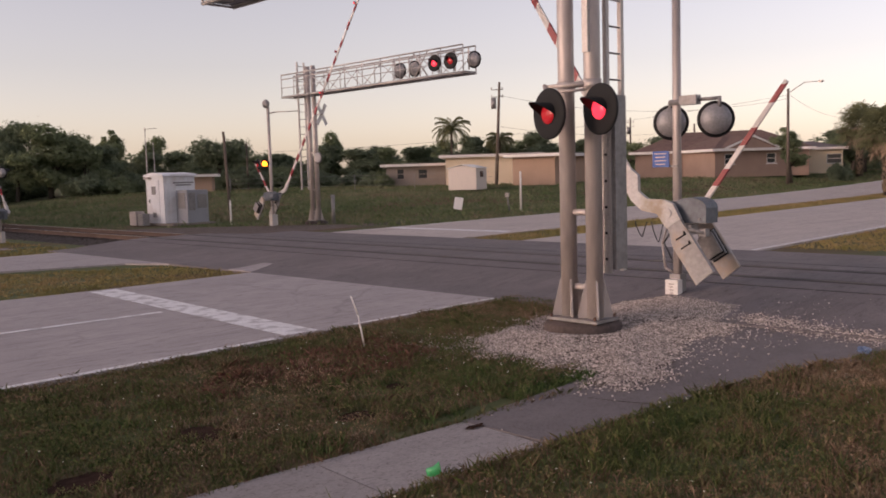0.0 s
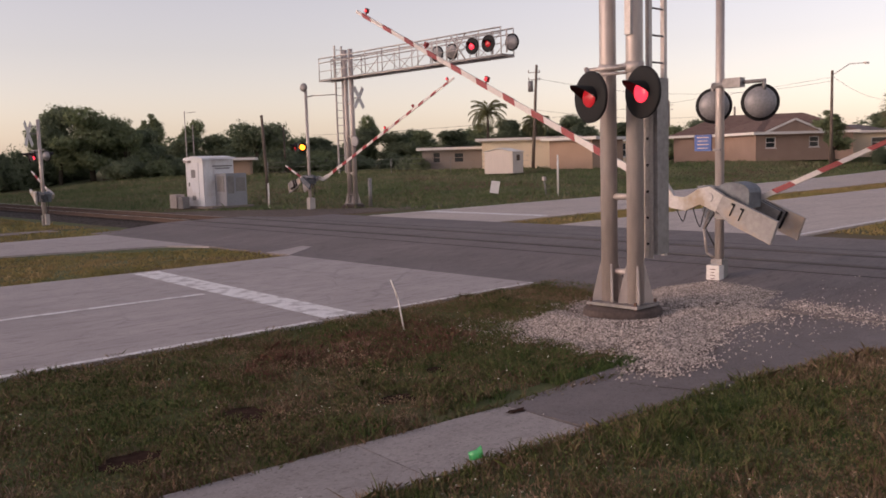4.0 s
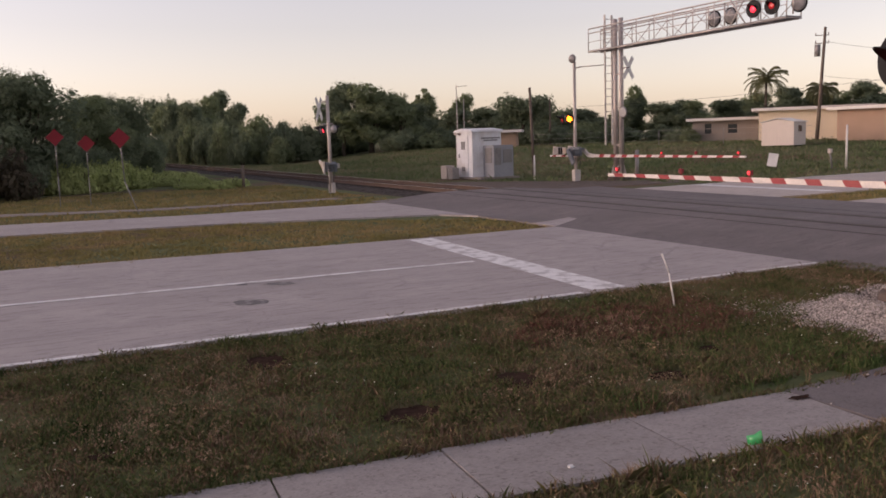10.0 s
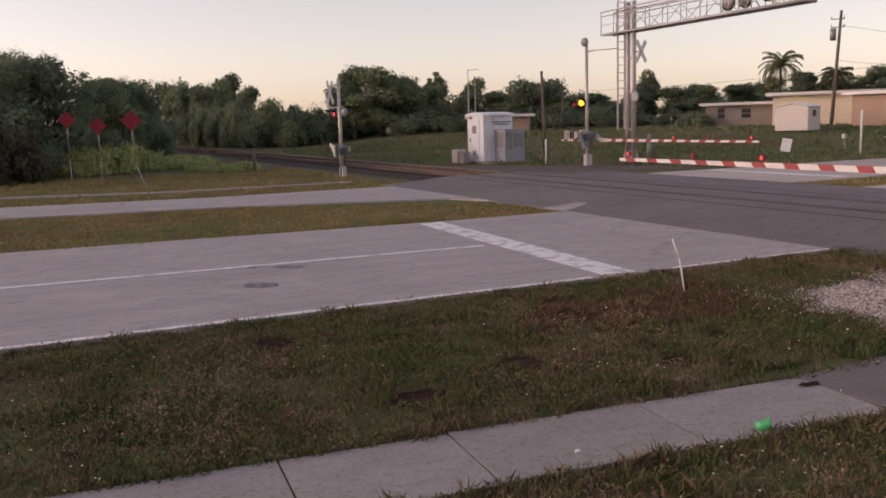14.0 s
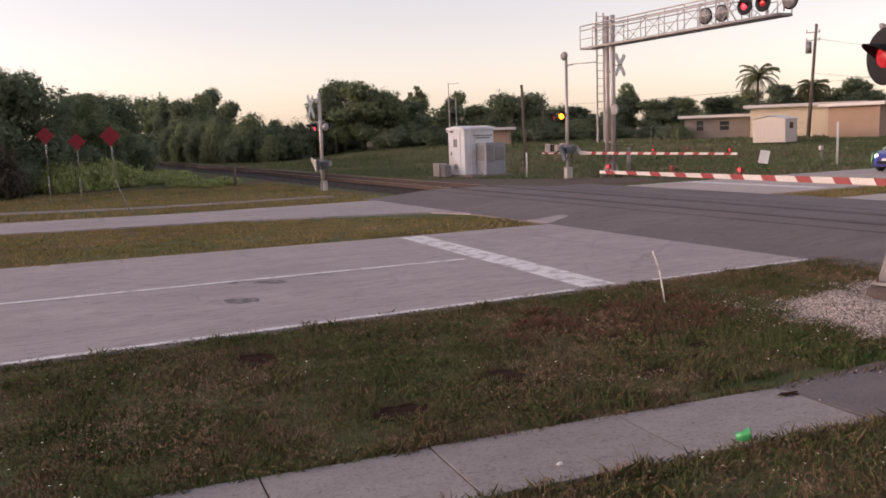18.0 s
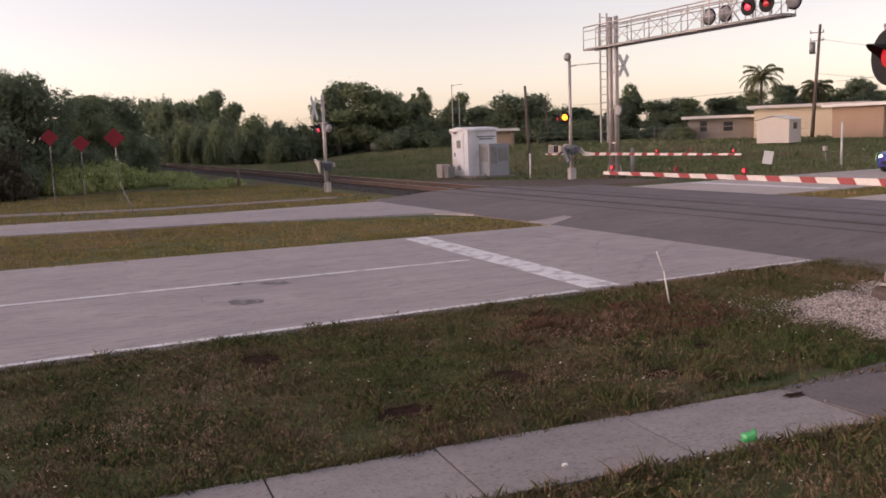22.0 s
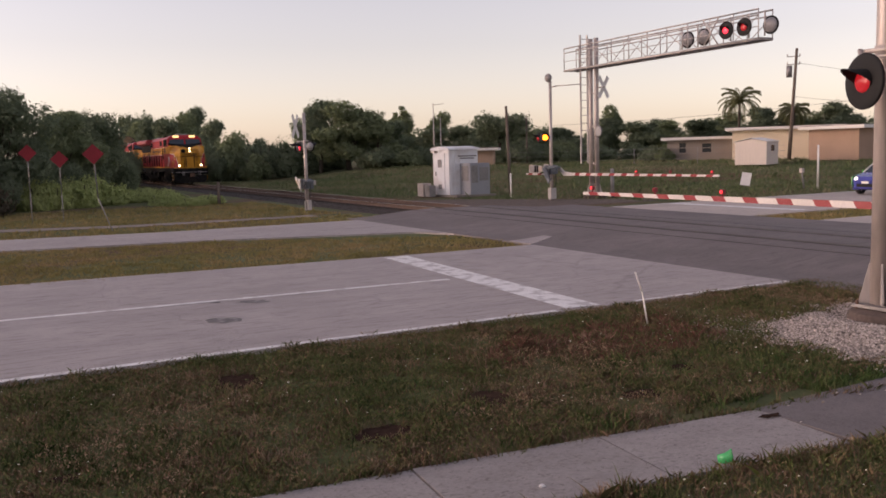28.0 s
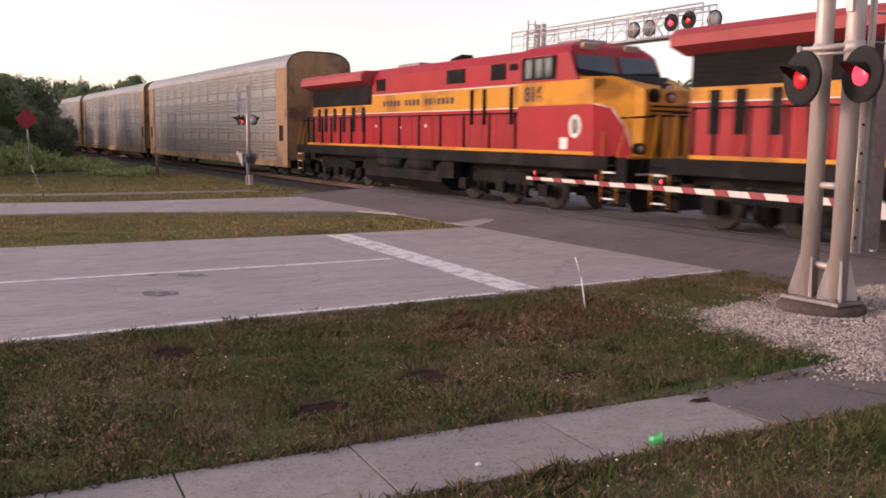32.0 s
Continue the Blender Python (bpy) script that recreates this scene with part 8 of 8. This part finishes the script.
def blades(name, boxes, density, h, w, material, seed, label, keep=None, lean=1.1, category="grass"):
    """Grass as thin bent blades, over rectangles of (x0, x1, y0, y1)."""
    rng = np.random.default_rng(seed)
    allv, total = [], 0
    for x0, x1, y0, y1 in boxes:
        n = int((x1 - x0) * (y1 - y0) * density)
        x, y = rng.uniform(x0, x1, n), rng.uniform(y0, y1, n)
        tuft = np.array([noise.noise(Vector((a * 1.7, b * 1.7, 5.0))) for a, b in zip(x, y)])
        ok = rng.random(n) < np.clip(0.75 + tuft, 0.25, 1)
        if keep is not None:
            ok &= np.array([keep(a, b) for a, b in zip(x, y)])
        x, y, tuft = x[ok], y[ok], tuft[ok]
        n = len(x)
        z = np.array([height(a, b) for a, b in zip(x, y)]) - 0.055
        hh = h[0] + (h[1] - h[0]) * rng.random(n) ** 1.8 * (1 + np.clip(tuft, -0.5, 0.7)) * (1 + 1.2 * np.clip(np.array([noise.noise(Vector((a * 5.5, b * 5.5, 9.0))) for a, b in zip(x, y)]), -0.6, 0.8))
        ww = w * (0.6 + 0.8 * rng.random(n))
        a = rng.random(n) * math.tau
        b = rng.random(n) * math.tau
        tilt = hh * lean * rng.random(n)
        dx, dy = np.cos(a) * ww / 2, np.sin(a) * ww / 2
        tx, ty = np.cos(b) * tilt, np.sin(b) * tilt
        v = np.stack([np.stack([x - dx, y - dy, z], 1), np.stack([x + dx, y + dy, z], 1),
                      np.stack([x + dx * 0.7 + tx * 0.35, y + dy * 0.7 + ty * 0.35, z + hh * 0.6], 1), np.stack([x + tx, y + ty, z + hh], 1),
                      np.stack([x - dx * 0.7 + tx * 0.35, y - dy * 0.7 + ty * 0.35, z + hh * 0.6], 1)], axis=1)
        allv.append(v.reshape(-1, 3))
        total += n
    v = np.concatenate(allv)
    me = bpy.data.meshes.new(name)
    me.vertices.add(len(v))
    me.vertices.foreach_set("co", v.ravel())
    me.loops.add(total * 5)
    me.loops.foreach_set("vertex_index", np.arange(total * 5))
    me.polygons.add(total)
    me.polygons.foreach_set("loop_start", np.arange(total) * 5)
    me.update()
    me.validate()
    me.materials.append(material)
    return tagged(new(name, me), label, category, kind="stuff")


def off_patches(x, y):
    for px, py, a, b in PATCHES:
        if ((x - px) / a) ** 2 + ((y - py) / b) ** 2 < 0.55 + 0.4 * noise.noise(Vector((x * 9, y * 9, 2))):
            return False
    return True


def verge(x, y):
    return off_patches(x, y) and y > -9.06 - 0.078 * (x + 14.6) + 0.04 * noise.noise(Vector((x * 5, 0, 3))) and not (in_gravel(x, y) and y < -6.3) and not (x > -6 and y < -6.6)


def lawn(x, y):
    edge = -10.02 - 0.08 * (x + 14.6) if x < -9 else -10.43 - 0.08 * (x + 9) - 0.035 * (x + 9) ** 2
    return y < edge + 0.07 * noise.noise(Vector((x * 4, y * 4, 1)))


def fringe(x, y):
    far, near = -9.04 - 0.078 * (x + 14.6), (-10.03 - 0.08 * (x + 14.6) if x < -9 else -10.45 - 0.08 * (x + 9) - 0.035 * (x + 9) ** 2)
    wob = 0.05 * noise.noise(Vector((x * 3, y, 8)))
    if x < -8.2 and abs(y - far - 0.03 - wob) < 0.07:
        return True
    return abs(y - near + 0.02 - wob) < 0.09 or (y > -5 and -4.83 + wob < y < -4.66 + 2 * wob and noise.noise(Vector((x * 1.3, 3, 3))) > -0.25)


blades("edge_grass", ((-17, -3.0, -11.2, -8.95), (-21, -4.4, -4.95, -4.6)), 2600, (0.03, 0.085), 0.01, M["turf"], 48, "longer ragged grass hanging over the kerbless edges", fringe, lean=1.5)
blades("tall_grass", ((-9.3, -7.7, -9.35, -7.9),), 2600, (0.04, 0.1), 0.011, M["turf_green"], 49, "taller dark-green grass at the gravel's edge", lambda x, y: not in_gravel(x, y) and y > -9.36 - 0.055 * (x + 8) and y < -8.0 - 0.5 * (x + 8.3))
blades("verge_grass", ((-21, -10.5, -9.16, -4.72), (-10.5, -3.7, -9.1, -4.7)), 2900, (0.02, 0.08), 0.012, M["turf"], 41, "short weedy green and brown verge grass", verge)
blades("lawn_grass", ((-16, -2.0, -13.6, -10.0),), 2600, (0.03, 0.11), 0.011, M["turf_lawn"], 42, "taller mixed lawn grass beside the footpath", lawn)




def withered(x, y):
    if not (-12.4 < x < -6.6 and -8.1 < y < -4.8):
        return False
    d = ((x + 9.5) / 1.7) ** 2 + ((y + 6.45) / 0.95) ** 2 + 0.9 * noise.noise(Vector((x * 1.5, y * 1.5, 6)))
    return verge(x, y) and d < 0.75


def lush(x, y):
    spot = noise.noise(Vector((x * 1.35, y * 1.35, 17))) + 0.4 * noise.noise(Vector((x * 4, y * 4, 3)))
    return spot > 0.42 and (verge(x, y) and y > -9.2 or lawn(x, y) and y < -10) and not withered(x, y)


blades("withered_grass", ((-12, -7, -8.0, -4.9),), 3200, (0.035, 0.1), 0.013, M["turf_red"], 54, "reddish-brown withered grass round the survey stake", withered)
blades("grass_tufts", ((-17, -5, -13.4, -4.8),), 1400, (0.035, 0.095), 0.013, M["turf_green"], 55, "brighter green tufts standing out of the turf", lush)
blades("lawn_grass", ((-30, -16, -13.6, -10.0), (-2, 8, -13.6, -10.5), (-30, 8, -22, -13.6), (-30, -21, -9.1, -4.75)), 320, (0.04, 0.11), 0.022, M["turf_lawn"], 53, "mixed lawn grass further along the footpath", lambda x, y: (lawn(x, y) or y > -9.2) and (x < -4.5 or y < -14.2))


def median_w(x, y):
    top = 6.3 + (x + 4.0) * -0.62 if x > -10.8 else 10.3 - (x + 10.8) * 0.16
    return y < min(top, 13)


blades("median_grass", ((-30, -4.1, 3.05, 12.0),), 520, (0.02, 0.06), 0.03, M["turf_dry"], 43, "dry yellowish median grass", median_w)
blades("roadside_grass", ((-45, -3.3, 14.3, 22.0), (-30, -3.2, 22, 32)), 150, (0.03, 0.09), 0.04, M["turf_dry"], 44, "rough dry grass by the far carriageway", lambda x, y: (not (y < 17.4 and x < -16) or y > 15.6 - (x + 16.5) * 0.03) and not (17.75 - 0.33 * min(0, x + 11.8) < y < 18.9 - 0.36 * min(0, x + 11.8)))
blades("median_grass", ((5.7, 60, 3.15, 5.65),), 260, (0.04, 0.09), 0.035, M["turf_dry"], 45, "dry yellowish median grass past the crossing")
blades("field_grass", ((3.2, 60, 15.5, 75), (10, 75, 13, 15.5), (60, 95, 13, 40)), 42, (0.05, 0.2), 0.065, M["turf_field"], 46, "rough uncut field grass", lambda x, y: not (4.0 < x < 8.8 and 24.8 < y < 29.5) and not (x < 9.5 and y < 24.6 - (x - 4.6) * 1.35))
blades("roadside_grass", ((7, 45, -16, -4.8),), 200, (0.04, 0.09), 0.035, M["turf_dry"], 47, "mown grass on the right-hand verge")


# clover and broad weeds among the near grass
def weeds_flat(name, count, seed, place, label):
    rng = random.Random(seed)
    vs, fs = [], []
    while count > 0:
        x, y = place(rng)
        count -= 1
        for k in range(5):
            a, r = rng.random() * 6.28, rng.uniform(0.006, 0.015)
            c = (x + rng.gauss(0, 0.02), y + rng.gauss(0, 0.02), rng.uniform(-0.03, 0.02))
            n = len(vs)
            ca, sa = math.cos(a), math.sin(a)
            vs += [c, (c[0] + ca * r - sa * r * 0.4, c[1] + sa * r + ca * r * 0.4, c[2] + rng.uniform(0, 0.02)), (c[0] + ca * r * 2, c[1] + sa * r * 2, c[2] + rng.uniform(0, 0.02)), (c[0] + ca * r + sa * r * 0.4, c[1] + sa * r - ca * r * 0.4, c[2] + rng.uniform(0, 0.02))]
            fs.append((n, n + 1, n + 2, n + 3))
    return tagged(soup(name, vs, fs, M["turf_lawn"]), label, "weeds", kind="stuff")


def weed_spot(rng):
    while True:
        x, y = rng.uniform(-17, -4), rng.uniform(-13.4, -4.75)
        if (y > -9.1 and verge(x, y)) or (y < -10.3 and lawn(x, y)):
            return x, y


def petals(count, seed):
    rng = random.Random(seed)
    vs, fs = [], []
    for i in range(count):
        x, y = weed_spot(rng)
        if noise.noise(Vector((x * 0.8, y * 0.8, 1))) < 0.05:
            continue
        z, r, n = rng.uniform(0.0, 0.05), rng.uniform(0.006, 0.012), len(vs)
        vs += [(x + r * math.cos(k * math.tau / 5), y + r * math.sin(k * math.tau / 5), z + rng.uniform(0, 0.008)) for k in range(5)]
        fs.append(tuple(range(n, n + 5)))
    tagged(soup("wild_flowers", vs, fs, M["petal"]), "tiny pale wild flowers in the grass", "flowers", kind="stuff")


petals(900, 61)
weeds_flat("broad_weeds", 30000, 51, weed_spot, "low broad-leaved weeds in the grass")

bag = thing("litter_bag", "crumpled pale blue plastic bag on the lawn's edge", "litter", at=pose(-5.33, -11.12, 0.03))
bm = B()
bmesh.ops.create_icosphere(bm, subdivisions=3, radius=0.09)
for v in bm.verts:
    v.co *= 0.75 + 0.6 * noise.noise(v.co * 28)
    v.co.z *= 0.55
part("film", bm, M["bag_blue"], bag)


def path_crack(points, w, label):
    """A dark open crack across the path."""
    vs, fs = [], []
    for k, (x, y) in enumerate(points):
        vs += [(x, y - w * (0.7 + 0.5 * (k % 2)), -0.022), (x, y + w * (0.7 + 0.4 * (k % 3)), -0.022)]
    for k in range(len(points) - 1):
        fs.append((2 * k, 2 * k + 2, 2 * k + 3, 2 * k + 1))
    tagged(soup("path_crack", vs, fs, M["dirt"]), label, "crack", kind="structure")


path_crack(((-8.86, -9.78), (-8.78, -10.09), (-8.67, -10.40)), 0.02, "dark open crack across the asphalt path")
rim = [(-10.26 + 0.13 * math.cos(k * math.tau / 14) * (0.8 + 0.3 * math.sin(k * 2.3)), -9.59 + 0.06 * math.sin(k * math.tau / 14) * (0.8 + 0.3 * math.sin(k * 1.7)), -0.02) for k in range(14)]
tagged(soup("earth_spill", rim, [tuple(range(14))], M["dirt"]), "dark earth spilt on the path's joint", "dirt", kind="structure")


# ---- what moves ----
def motions():
    main = ((0.0, 58.0), (1.0, 49.0), (2.0, 40.5), (3.5, 29.5), (5.5, 17.0), (6.0, 14.0), (6.5, 11.2), (7.0, 7.9), (7.5, 5.0), (8.0, 2.2), (8.6, 0.0), (32.0, 0.0))
    other = ((0.0, 53.5), (1.0, 45.5), (2.0, 37.8), (3.5, 27.0), (5.5, 13.5), (6.0, 10.5), (6.5, 7.8), (7.0, 5.0), (7.5, 2.6), (8.0, 0.8), (8.6, 0.0), (32.0, 0.0))
    for arm, s, table in ARMS:
        x, y, z = arm.location
        walk(arm, [(t, pose(x, y, z, a * s)) for t, a in (main if table == 1 else other)])
    for vehicle, back in TRAIN:
        walk(vehicle, [(t, pose(0, 1.85 - 21.4 * (t - 31.0) + back, RAIL_Z, 0, 0, 180)) for t in (0.0, 8.0, 16.0, 24.0, 28.0, 30.0, 31.0, 32.0)])
    drive = ((0.0, 95.0), (3.5, 64.5), (5.5, 46.6), (6.0, 42.1), (6.5, 38.0), (7.0, 34.2), (7.5, 31.2), (8.0, 28.8), (8.5, 26.5), (9.0, 24.7), (10.0, 21.9), (11.0, 20.1), (12.0, 19.25), (13.0, 19.05), (32.0, 19.05))
    walk(CAR, [(t, pose(x, 10.4, height(x, 10.4), 0, 0, 180)) for t, x in drive])


motions()
